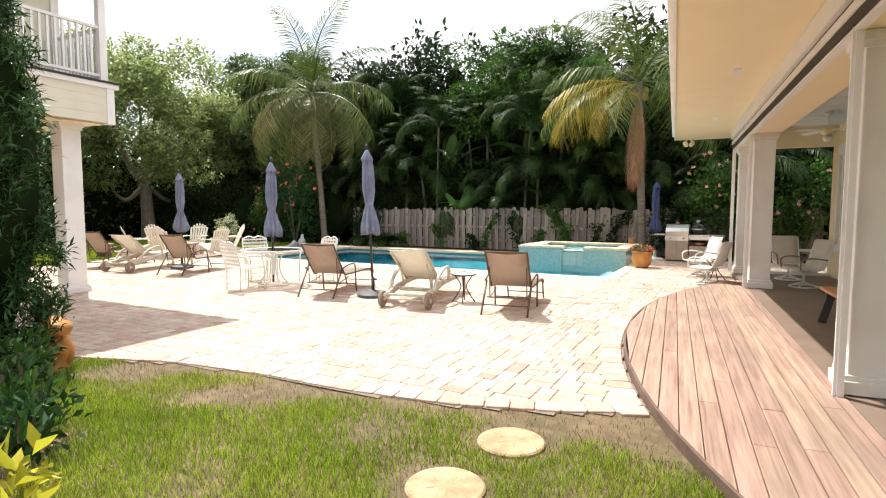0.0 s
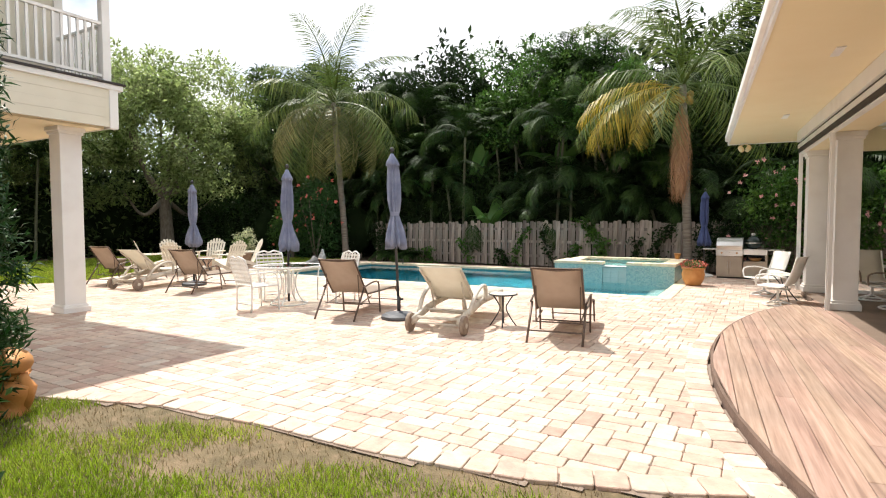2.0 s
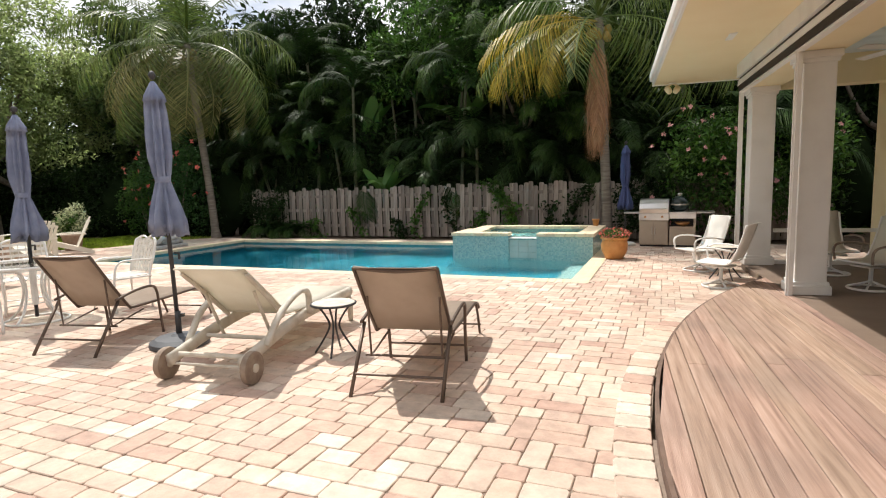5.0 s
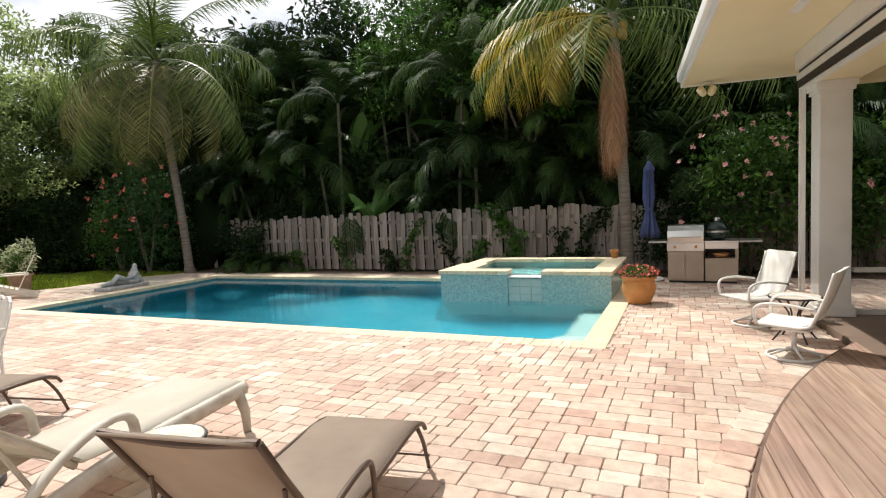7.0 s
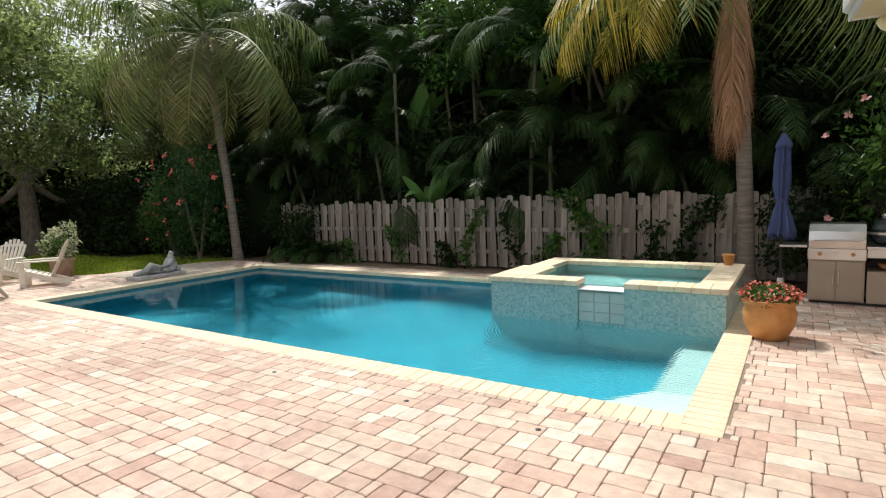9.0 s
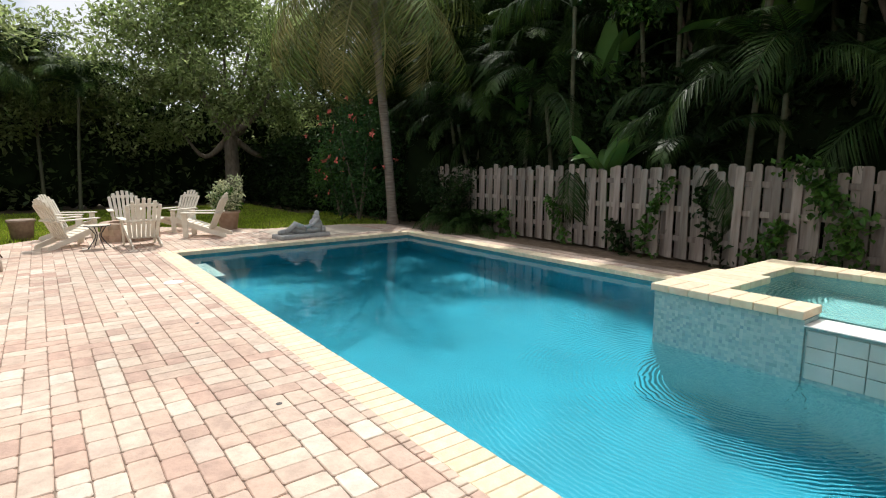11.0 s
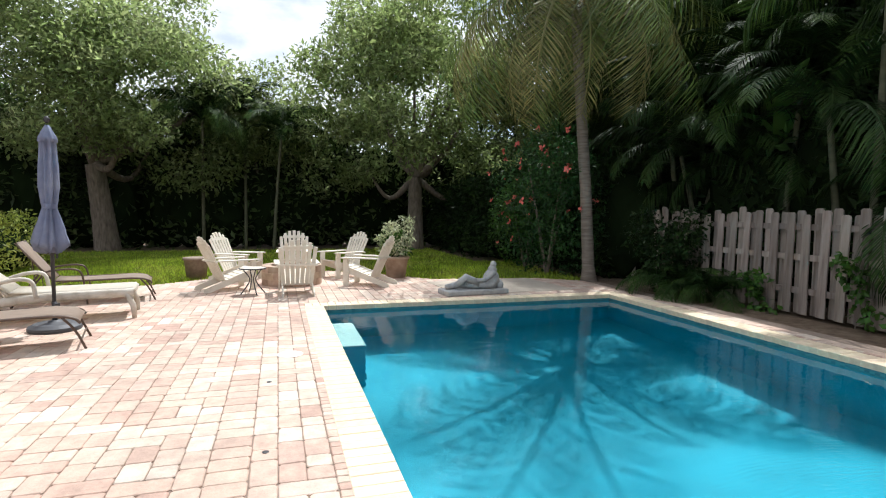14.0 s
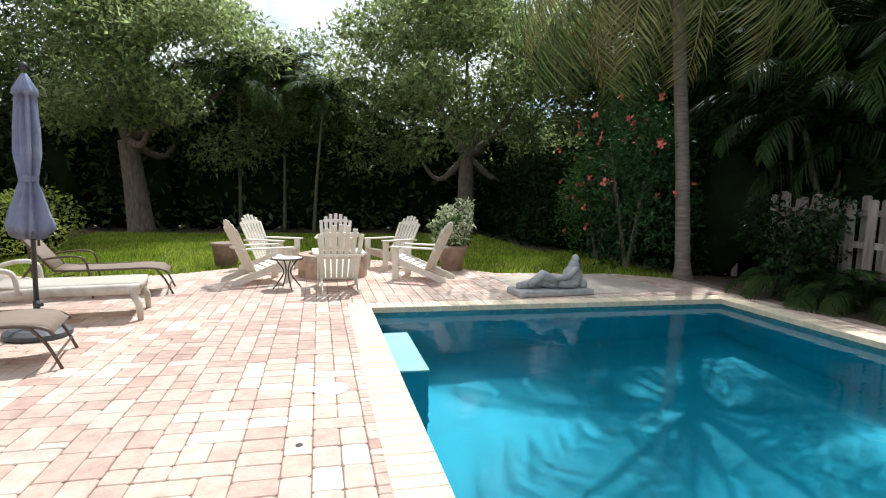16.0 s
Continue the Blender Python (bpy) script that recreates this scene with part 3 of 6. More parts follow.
for i in range(20):
    bm.faces.new((rows[0][i], rows[0][i + 1], rows[1][i + 1], rows[1][i]))
    for k in (0, 1):
        bm.faces.new((rows[k][i], rows[k][i + 1], tops[k][i + 1], tops[k][i]))
for i in (0, 20):
    bm.faces.new((rows[0][i], rows[1][i], tops[1][i], tops[0][i]))
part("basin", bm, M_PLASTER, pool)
for nm, cx, cy, sx, sy in (("waterline_tile", 0, -PH / 2 - 0.045, PW + 0.2, 0.1), ("waterline_tile", 0, PH / 2 + 0.045, PW + 0.2, 0.1),
                           ("waterline_tile", -PW / 2 - 0.045, 0, 0.1, PH), ("waterline_tile", PW / 2 + 0.045, 0, 0.1, PH)):
    part(nm, box(B(), cx, cy, -0.20, sx, sy, 0.197), M_WTILE, pool)
# entry shelf and steps in the near corner, bench along the end, corner seat
def prism(poly, z0, z1, mat, nm):
    bm = B()
    lo, hi = [bm.verts.new((p, q, z0)) for p, q in poly], [bm.verts.new((p, q, z1)) for p, q in poly]
    bm.faces.new(hi)
    for i in range(len(poly)):
        j = (i + 1) % len(poly)
        bm.faces.new((lo[i], lo[j], hi[j], hi[i]))
    bmesh.ops.recalc_face_normals(bm, faces=bm.faces[:])
    part(nm, bm, mat, pool)


RX, FY = PW / 2 - 0.002, -PH / 2 + 0.002
SHELF = [(RX, FY), (RX, FY + 0.92), (RX - 0.42, FY + 0.90), (RX - 0.98, FY + 0.15), (RX - 1.05, FY)]
STEP2 = [(RX - 0.001, FY + 0.001), (RX - 0.001, FY + 1.1), (RX - 0.5, FY + 1.1), (RX - 1.22, FY + 0.2), (RX - 1.35, FY + 0.001)]
prism(SHELF, -0.60, -0.30, M_SHELF, "entry_shelf")
prism(STEP2, -1.25, -0.604, M_STEPPLASTER, "entry_step")
prism([(RX - 0.003, FY + 0.93), (RX - 0.003, SPA_Y), (RX - 0.44, SPA_Y), (RX - 0.44, FY + 0.93)], -1.25, -0.42, M_STEPPLASTER, "side_bench")
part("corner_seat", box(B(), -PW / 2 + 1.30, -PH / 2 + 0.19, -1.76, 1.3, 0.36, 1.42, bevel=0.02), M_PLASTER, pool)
# Paler top on the seat, its sides in the pool plaster.
part("seat_top", box(B(), -PW / 2 + 1.30, -PH / 2 + 0.19, -0.338, 1.31, 0.365, 0.05, bevel=0.015), M_STEPPLASTER, pool)
V, F = [], []
nx, ny = 60, 30
for j in range(ny + 1):
    for i in range(nx + 1):
        V.append((POOL[0] + PW * i / nx, POOL[2] + PH * j / ny, -0.085))
for j in range(ny):
    for i in range(nx):
        q = j * (nx + 1) + i
        F.append((q, q + 1, q + nx + 2, q + nx + 1))
water = new("water", mesh_np("water", V, F, M_WATER, smooth=True))
water.visible_shadow = False
tagged(water, "clear turquoise pool water with rings of ripples", "water", kind="structure")

# ---- coping ----
jr = random.Random(3)


def brick_mesh(name, sx, sy, sz, ch, mat, jit=0.0015):
    """A brick with chamfered top edges, top at z 0."""
    a, b = sx / 2, sy / 2
    V0 = [(-a, -b, -sz), (a, -b, -sz), (a, b, -sz), (-a, b, -sz), (-a, -b, -ch), (a, -b, -ch), (a, b, -ch), (-a, b, -ch),
         (-a + ch, -b + ch, 0), (a - ch, -b + ch, 0), (a - ch, b - ch, 0), (-a + ch, b - ch, 0)]
    V = [(p + jr.uniform(-jit, jit), q + jr.uniform(-jit, jit), z + (jr.uniform(-jit, jit) * .6 if z > -.02 else 0)) for p, q, z in V0]
    F = [(0, 1, 5, 4), (1, 2, 6, 5), (2, 3, 7, 6), (3, 0, 4, 7), (4, 5, 9, 8), (5, 6, 10, 9), (6, 7, 11, 10), (7, 4, 8, 11), (8, 9, 10, 11)]
    return mesh_np(name, V, F, mat)


cope_me = brick_mesh("coping_brick", 0.114, 0.29, 0.07, 0.006, M_COPING)
cx0, cy0 = (POOL[0] + POOL[1]) / 2, (POOL[2] + POOL[3]) / 2
n = int(PW / 0.116)
for i in range(n):
    x = -PW / 2 + PW * (i + 0.5) / n
    part_me("coping_brick", cope_me, pool, pose(x, -PH / 2 - 0.125, 0.022 + RNG.uniform(-.002, .002)))
    part_me("coping_brick", cope_me, pool, pose(x, PH / 2 + 0.125, 0.022 + RNG.uniform(-.002, .002)))
n = int((PH + 0.52) / 0.116)
for i in range(n):
    y = -PH / 2 - 0.26 + (PH + 0.52) * (i + 0.5) / n
    part_me("coping_brick", cope_me, pool, pose(-PW / 2 - 0.125, y, 0.021, 0, 0, 90))
    part_me("coping_brick", cope_me, pool, pose(PW / 2 + 0.125, y, 0.021, 0, 0, 90))

pad = part("concrete_pad", box(B(), -14.2, 14.85, 0.0, 1.8, 2.3, 0.028, rz=4, bevel=0.004), M_PAD, None)
tagged(pad, "smooth tan concrete pad behind the statue", "pavement", kind="structure")

# ---- raised spa ----
SX0, SX1, SY0, SY1, SZ = -4.80, -1.77, 14.14, 16.40, 0.49
spa = thing("spa", (SX0 + SX1) / 2, (SY0 + SY1) / 2, 0, 0, "raised spa clad in blue-green mosaic with a spillway", "spa", kind="structure")
ox, oy = (SX0 + SX1) / 2, (SY0 + SY1) / 2
GAP0, GAP1 = -3.52, -2.92


def spa_block(nm, x0, x1, y0, y1, z0, z1, mat, label=""):
    return part(nm, box(B(), (x0 + x1) / 2 - ox, (y0 + y1) / 2 - oy, z0, x1 - x0, y1 - y0, z1 - z0, bevel=0.004), mat, spa, label)


spa_block("front_wall", SX0, GAP0, SY0, SY0 + 0.28, -1.5, 0.42, M_MOSAIC)
spa_block("front_wall", GAP1, SX1, SY0, SY0 + 0.28, -1.5, 0.42, M_MOSAIC)
spa_block("spillway", GAP0, GAP1, SY0 + 0.03, SY0 + 0.28, -1.5, 0.375, M_MOSAIC, "recessed spillway of glass mosaic")
spa_block("spillway_lip", GAP0 + 0.002, GAP1 - 0.002, SY0 - 0.02, SY0 + 0.29, 0.377, 0.387, M_WHITE, "pale stone lip")
for i in range(3):
    for j in range(3):
        gx, gz = GAP0 + 0.02 + 0.2 * i, -0.04 + 0.13 * j
        spa_block("glass_block", gx, gx + 0.193, SY0 + 0.012, SY0 + 0.05, gz, gz + 0.124, M_STEPPLASTER)
spa_block("side_wall", SX0, SX0 + 0.5, SY0 + 0.281, SY0 + 1.15, -1.5, 0.42, M_MOSAIC)
spa_block("side_wall", SX0 + 0.1, SX0 + 0.4, SY0 + 1.151, SY1, -1.5, 0.42, M_MOSAIC)
spa_block("side_wall", SX1 - 0.28, SX1, SY0 + 0.281, SY1, -1.5, 0.42, M_MOSAIC)
spa_block("back_wall", SX0 + 0.401, SX1 - 0.281, SY1 - 0.28, SY1, -1.5, 0.42, M_MOSAIC)
spa_block("spa_floor", SX0 + 0.4, SX1 - 0.28, SY0 + 0.281, SY1 - 0.281, -1.5, -0.35, M_STEPPLASTER)
for (x0, x1, y0, y1) in ((SX0 - .03, GAP0, SY0 - .03, SY0 + .33), (GAP1, SX1 + .03, SY0 - .03, SY0 + .33), (SX0 - .03, SX0 + .53, SY0 + .332, SY0 + 1.18),
                         (SX0 + .07, SX0 + .43, SY0 + 1.182, SY1 + .03), (SX1 - .33, SX1 + .03, SY0 + .332, SY1 + .03), (SX0 + .432, SX1 - .332, SY1 - .31, SY1 + .03)):
    along_x = (x1 - x0) > (y1 - y0)
    ln = (x1 - x0) if along_x else (y1 - y0)
    n = max(1, round(ln / 0.2))
    for i in range(n):
        a, b = i / n, (i + 1) / n
        q = (x0 + ln * a + .002, x0 + ln * b - .002, y0, y1) if along_x else (x0, x1, y0 + ln * a + .002, y0 + ln * b - .002)
        part("coping_stone", box(B(), (q[0] + q[1]) / 2 - ox, (q[2] + q[3]) / 2 - oy, 0.422, q[1] - q[0], q[3] - q[2], 0.07, bevel=0.012), M_COPING, spa)
sw = new("spa_water", mesh_np("spa_water", [(SX0 + .39, SY0 + .27, .405), (SX1 - .27, SY0 + .27, .405), (SX1 - .27, SY1 - .27, .405), (SX0 + .39, SY1 - .27, .405)], [(0, 1, 2, 3)], M_SPAWATER))
sw.visible_shadow = False
tagged(sw, "still clear water filling the raised spa", "water", kind="structure")

# ---- porch house ----
house = thing("house", HO.x, HO.y, 0, 4.5, "yellow stucco house with a covered porch and white columns", "house", kind="structure")
part("porch_floor", box(B(), 1.2, -5.1, -0.05, 2.4, 15.6, DECK_Z + 0.045), M_PORCH, house, "brown painted porch floor")
part("porch_kerb", box(B(), -0.012, 1.75, -0.05, 0.03, 1.9, DECK_Z + 0.043), M_PORCH, house)


def column(parent, x, y, z0, z1, w, nm="column"):
    c = part(nm, box(B(), x, y, z0 + 0.14, w, w, z1 - z0 - 0.26, bevel=0.012), M_WHITE, parent)
    bm = box(B(), x, y, z0, w + 0.09, w + 0.09, 0.11, bevel=0.01)
    box(bm, x, y, z0 + 0.105, w + 0.05, w + 0.05, 0.05, bevel=0.015)
    part("column_base", bm, M_WHITE, c)
    bm = box(B(), x, y, z1 - 0.08, w + 0.09, w + 0.09, 0.08, bevel=0.008)
    box(bm, x, y, z1 - 0.13, w + 0.05, w + 0.05, 0.055, bevel=0.015)
    part("column_capital", bm, M_WHITE, c)
    return c


COL_W = 0.34
BEAM_Z = 2.95
for v in (-13.0, -6.15, 0.21, 2.73):
    column(house, 0.19, v, DECK_Z, BEAM_Z, COL_W)
    for dv in ((-0.26,) if v < 2 else (0.24,)):
        bm = box(B(), -0.05, v + dv, DECK_Z, 0.05, 0.06, BEAM_Z - DECK_Z + 0.02, bevel=0.004)
        box(bm, -0.086, v + dv, DECK_Z, 0.02, 0.028, BEAM_Z - DECK_Z + 0.02)
        part("screen_track", bm, M_WHITE, house, "white aluminium screen track")
part("beam", box(B(), 0.21, -5.14, BEAM_Z + 0.002, 0.46, 16.3, 0.446), M_SOFFIT, house)
for z, h, d, mt in ((2.93, 0.03, 0.07, M_WHITE), (2.962, 0.09, 0.085, M_DARK), (3.054, 0.075, 0.10, M_WHITE), (3.131, 0.05, 0.07, M_DARK), (3.183, 0.21, 0.12, M_WHITE)):
    part("screen_housing", box(B(), -0.02 - d / 2, -5.14, z, d, 16.26, h), mt, house)
part("soffit", box(B(), -0.64, -4.85, 3.40, 1.40, 18.6, 0.03), M_SOFFIT, house, "cream soffit boards")
part("soffit", box(B(), 1.5, 3.66, 3.399, 2.88, 1.58, 0.03), M_SOFFIT, house)
for v in (-8.0, -3.2, 0.9):
    part("soffit_vent", box(B(), -0.6, v, 3.385, 0.09, 0.36, 0.016, bevel=0.004), M_WHITE, house)
for (x, y, sx, sy) in ((-1.355, -4.85, 0.03, 18.6), (1.0, 4.465, 4.74, 0.03)):
    bm = box(B(), x, y, 3.38, sx, sy, 0.10)
    box(bm, x - (0.03 if sx < 1 else 0), y + (0.03 if sy < 1 else 0), 3.47, sx + 0.05, sy + 0.05, 0.15, bevel=0.02)
    part("fascia", bm, M_WHITE, house, "white painted fascia and gutter")
bm = B()
e = [bm.verts.new(p) for p in ((-1.42, 4.52, 3.61), (-1.42, -14.2, 3.61), (3.6, -14.2, 5.18), (3.6, 1.8, 5.18))]
f4 = [bm.verts.new(p) for p in ((9.5, 4.52, 3.61), (9.5, -14.2, 3.61))]
bm.faces.new((e[0], e[1], e[2], e[3]))
bm.faces.new((e[0], e[3], f4[0]))
bm.faces.new((e[3], e[2], f4[1], f4[0]))
part("roof", bm, M_ROOF, house)
part("porch_ceiling", box(B(), 1.42, -5.2, 3.36, 1.98, 16.2, 0.03), M_PCEIL, house, "pale blue-white porch ceiling")
part("end_header", box(B(), 1.41, 2.73, 2.92, 1.96, 0.30, 0.478), M_YELLOW, house)
part("end_sill", box(B(), 1.41, 2.73, DECK_Z, 1.96, 0.12, 0.06, bevel=0.005), M_WHITE, house)
part("end_rail", box(B(), 1.41, 2.73, 0.62, 1.96, 0.06, 0.06, bevel=0.005), M_WHITE, house)
WU = 1.88
WIN = (1.24, 2.30, 0.92, 2.68)
DOOR = (-3.3, 0.66, DECK_Z, 2.74)


def wall_piece(v0, v1, z0, z1):
    part("wall", box(B(), WU + 0.11, (v0 + v1) / 2, z0, 0.22, v1 - v0, z1 - z0), M_YELLOW, house)


wall_piece(WIN[1], 3.0, 0, 3.36); wall_piece(DOOR[1], WIN[0], 0, 3.36); wall_piece(-14.0, DOOR[0], 0, 3.36)
wall_piece(WIN[0], WIN[1], 0, WIN[2]); wall_piece(WIN[0], WIN[1], WIN[3], 3.36); wall_piece(DOOR[0], DOOR[1], DOOR[3], 3.36)
part("wall", box(B(), 5.45, 2.89, 0, 6.5, 0.22, 3.36), M_YELLOW, house)
part("wall", box(B(), 4.5, -14.1, 0, 9.0, 0.2, 3.36), M_YELLOW, house)
part("wall", box(B(), 9.0, -5.6, 0, 0.2, 17.0, 3.36), M_YELLOW, house)
win = part("window", box(B(), WU + 0.10, (WIN[0] + WIN[1]) / 2, WIN[2], 0.02, WIN[1] - WIN[0], WIN[3] - WIN[2]), M_PANE, house, "dark double-hung window")
for (v, z, sv, sz) in ((WIN[0] + .03, WIN[2], .06, WIN[3] - WIN[2]), (WIN[1] - .03, WIN[2], .06, WIN[3] - WIN[2]), ((WIN[0] + WIN[1]) / 2, WIN[2], .94, .06), ((WIN[0] + WIN[1]) / 2, WIN[3] - .06, .94, .06), ((WIN[0] + WIN[1]) / 2, 1.75, .94, .06)):
    part("window_frame", box(B(), WU + 0.05, v, z, 0.07, sv, sz, bevel=0.004), M_WHITE, win)
for (v, z, sv, sz) in ((WIN[0] - .06, WIN[2] - .1, .115, 1.98), (WIN[1] + .06, WIN[2] - .1, .115, 1.98), ((WIN[0] + WIN[1]) / 2, WIN[3] + .003, 1.34, .22), ((WIN[0] + WIN[1]) / 2, WIN[2] - .26, 1.2, .155)):
    part("window_trim", box(B(), WU - 0.022, v, z, 0.045, sv, sz, bevel=0.006), M_WHITE, win)
door = part("sliding_door", box(B(), WU + 0.12, (DOOR[0] + DOOR[1]) / 2, DECK_Z, 0.02, DOOR[1] - DOOR[0], DOOR[3] - DECK_Z), M_PANE, house, "dark glass sliding doors with transom panes")
vs = [DOOR[1] - 0.04, -0.62, -1.95, DOOR[0] + 0.04]
for v in vs:
    part("door_stile", box(B(), WU + 0.05, v, DECK_Z, 0.12, 0.08, DOOR[3] - DECK_Z, bevel=0.004), M_WHITE, door)
for z, h in ((DECK_Z, 0.05), (2.17, 0.11), (DOOR[3] - 0.05, 0.05)):
    for a, b in zip(vs, vs[1:]):
        part("door_rail", box(B(), WU + 0.05, (a + b) / 2, z, 0.10, abs(a - b) - 0.082, h, bevel=0.004), M_WHITE, door)
part("outlet_box", box(B(), WU - 0.025, 0.95, 0.55, 0.05, 0.1, 0.14, bevel=0.01), M_RESIN, house, "grey outlet cover")
# floodlights under the eave corner
fl = thing("floodlight", *(HM @ Vector((-1.02, 4.25, 3.385))), 4.5, "pair of white floodlights under the eave corner", "lamp")
part("mount", lathe(B(), [(0.06, -0.03), (0.06, 0.0)], 16), M_WHITE, fl)
for s in (-1, 1):
    bm = lathe(B(), [(0.02, 0.0), (0.055, 0.03), (0.06, 0.10), (0.045, 0.16), (0.0, 0.165)], 16)
    bmesh.ops.transform(bm, matrix=pose(s * 0.11, 0, -0.07, 150, s * 28, 0), verts=bm.verts[:])
    tube(bm, [(0, 0, -0.02), (s * 0.11, 0, -0.07)], 0.014, 8)
    part("lamp_head", bm, M_SOFFIT, fl, smooth=True)
# ceiling fan
fan = thing("ceiling_fan", *(HM @ Vector((1.28, 0.7, 3.36))), 4.5, "white ceiling fan with a caged lamp, hanging under the porch ceiling", "fan")
part("rod", tube(B(), [(0, 0, 0), (0, 0, -0.3)], 0.012), M_WHITE, fan)
part("canopy", lathe(B(), [(0.07, 0.0), (0.06, -0.05), (0.015, -0.07)], 16), M_WHITE, fan, smooth=True)
part("motor", lathe(B(), [(0.02, -0.27), (0.09, -0.29), (0.12, -0.34), (0.11, -0.39), (0.07, -0.41)], 20), M_SOFFIT, fan, smooth=True)
part("lamp_glass", lathe(B(), [(0.06, -0.41), (0.085, -0.46), (0.07, -0.52), (0.0, -0.54)], 16), M_WVINYL, fan, smooth=True)
bm = B()
for k in range(6):
    a = k * math.pi / 3
    tube(bm, [(math.cos(a) * r, math.sin(a) * r, z) for r, z in ((.075, -.41), (.10, -.46), (.082, -.53), (.02, -.56))], 0.005, 5)
part("lamp_cage", bm, M_SOFFIT, fan)
for k in range(4):
    a = 22 + 90 * k
    part("blade", box(B(), 0.38, 0, -0.345, 0.52, 0.13, 0.012, bevel=0.004, m=pose(0, 0, 0, 0, 0, a) @ pose(0, 0, 0, 8, 0, 0)), M_WHITE, fan)

# ---- deck ----
deck = thing("deck", HO.x, HO.y, 0, 4.5, "curved reddish-brown timber deck with worn weathered boards", "deck", kind="structure")


def edge_v(u, side):
    d = 96.33 - (8.02 - u) ** 2
    return -4.39 + side * math.sqrt(max(0.0, d))


bw = 0.142
k = 0
u = -1.791
while u < -0.03:
    u1 = min(u + bw - 0.006, -0.004)
    a0, a1, b0, b1 = edge_v(u, -1), edge_v(u1, -1), edge_v(u, 1), edge_v(u1, 1)
    cuts = sorted([-4.39 + RNG.uniform(-3.4, -1.0), -4.39 + RNG.uniform(1.2, 3.6)])
    cuts = [c for c in cuts if max(a0, a1) + 0.4 < c < min(b0, b1) - 0.4]
    ends = [None] + cuts + [None]
    for i in range(len(ends) - 1):
        lo = (a0, a1) if ends[i] is None else (ends[i] + 0.003,) * 2
        hi = (b0, b1) if ends[i + 1] is None else (ends[i + 1] - 0.003,) * 2
        if hi[0] - lo[0] < 0.05:
            continue
        dz = RNG.uniform(-0.0015, 0.0015)
        bm = B()
        zt, zb, c = DECK_Z + dz, DECK_Z - 0.03, 0.004
        lv = [bm.verts.new(p) for p in ((u, lo[0], zb), (u1, lo[1], zb), (u1, hi[1], zb), (u, hi[0], zb))]
        mv = [bm.verts.new(p) for p in ((u, lo[0], zt - c), (u1, lo[1], zt - c), (u1, hi[1], zt - c), (u, hi[0], zt - c))]
        tv = [bm.verts.new(p) for p in ((u + c, lo[0] + c, zt), (u1 - c, lo[1] + c, zt), (u1 - c, hi[1] - c, zt), (u + c, hi[0] - c, zt))]
        for q, w in ((lv, mv), (mv, tv)):
            for j in range(4):
                bm.faces.new((q[j], q[(j + 1) % 4], w[(j + 1) % 4], w[j]))
        bm.faces.new(tv)
        part("board", bm, M_DECK, deck)
    u += bw
bm = B()
prev = None
vv = np.linspace(-10.03, 1.25, 60)
strips = [[bm.verts.new((deck_edge(v) + o, v, z)) for o, z in ((-0.022, -0.03), (-0.022, DECK_Z - 0.006), (0.004, DECK_Z - 0.006), (0.004, -0.03))] for v in vv]
for a, b in zip(strips, strips[1:]):
    for j in range(3):
        bm.faces.new((a[j], a[j + 1], b[j + 1], b[j]))
bmesh.ops.recalc_face_normals(bm, faces=bm.faces[:])
part("rim_board", bm, M_RIM, deck, "bent rim board along the deck's edge")

# ---- balcony house ----
bh = thing("balcony_house", -9.5, 5.10, 0, 0, "cream lap-sided two-storey house with a white railed balcony on columns", "house", kind="structure")
for (x, y) in ((-0.67, -0.48), (-7.5, -0.1), (-0.67, -5.6)):
    column(bh, x, y, 0.0, 3.12, 0.34)
BZ = 3.76
part("balcony_beam", box(B(), -0.67, -3.6, 3.12, 0.34, 6.6, 0.20), M_SIDING, bh)
part("balcony_floor", box(B(), -3.8, -3.9, BZ - 0.02, 7.7, 8.0, 0.09, bevel=0.01), M_WHITE, bh)
part("deck_edge", box(B(), -3.8, -3.9, BZ + 0.072, 7.76, 8.06, 0.03), M_DARK, bh)
for i in range(4):
    z = 3.12 + i * 0.157
    part("siding_board", box(B(), -0.012 + 0.004 * (i % 2), -3.95, z, 0.03, 7.7, 0.157, bevel=0.004), M_SIDING, bh)
    part("siding_board", box(B(), -3.82, -0.012, z, 7.54, 0.03, 0.157, bevel=0.004), M_SIDING, bh)
part("corner_board", box(B(), -0.04, -0.05, 3.10, 0.14, 0.14, 0.64, bevel=0.006), M_WHITE, bh)
part("underside", box(B(), -3.9, -3.95, 3.11, 7.4, 7.7, 0.04), M_SOFFIT, bh)
for (x, y) in ((-0.08, -0.12), (-0.08, -3.9)):
    part("post", box(B(), x, y, BZ + 0.1, 0.13, 0.13, 2.65, bevel=0.006), M_WHITE, bh)
def railing(x0, y0, x1, y1):
    ln = math.hypot(x1 - x0, y1 - y0)
    rz = math.degrees(math.atan2(y1 - y0, x1 - x0))
    r = part("railing", box(B(), 0, 0, BZ + 1.03, ln, 0.07, 0.05, bevel=0.008, m=pose((x0 + x1) / 2, (y0 + y1) / 2, 0, 0, 0, rz)), M_WHITE, bh)
    part("bottom_rail", box(B(), 0, 0, BZ + 0.18, ln, 0.05, 0.05, bevel=0.006, m=pose((x0 + x1) / 2, (y0 + y1) / 2, 0, 0, 0, rz)), M_WHITE, r)
    n = int(ln / 0.115)
    for i in range(1, n):
        t = i / n
        part("baluster", box(B(), x0 + (x1 - x0) * t, y0 + (y1 - y0) * t, BZ + 0.22, 0.036, 0.036, 0.82), M_WHITE, r)
railing(-0.08, -0.18, -0.08, -3.84)
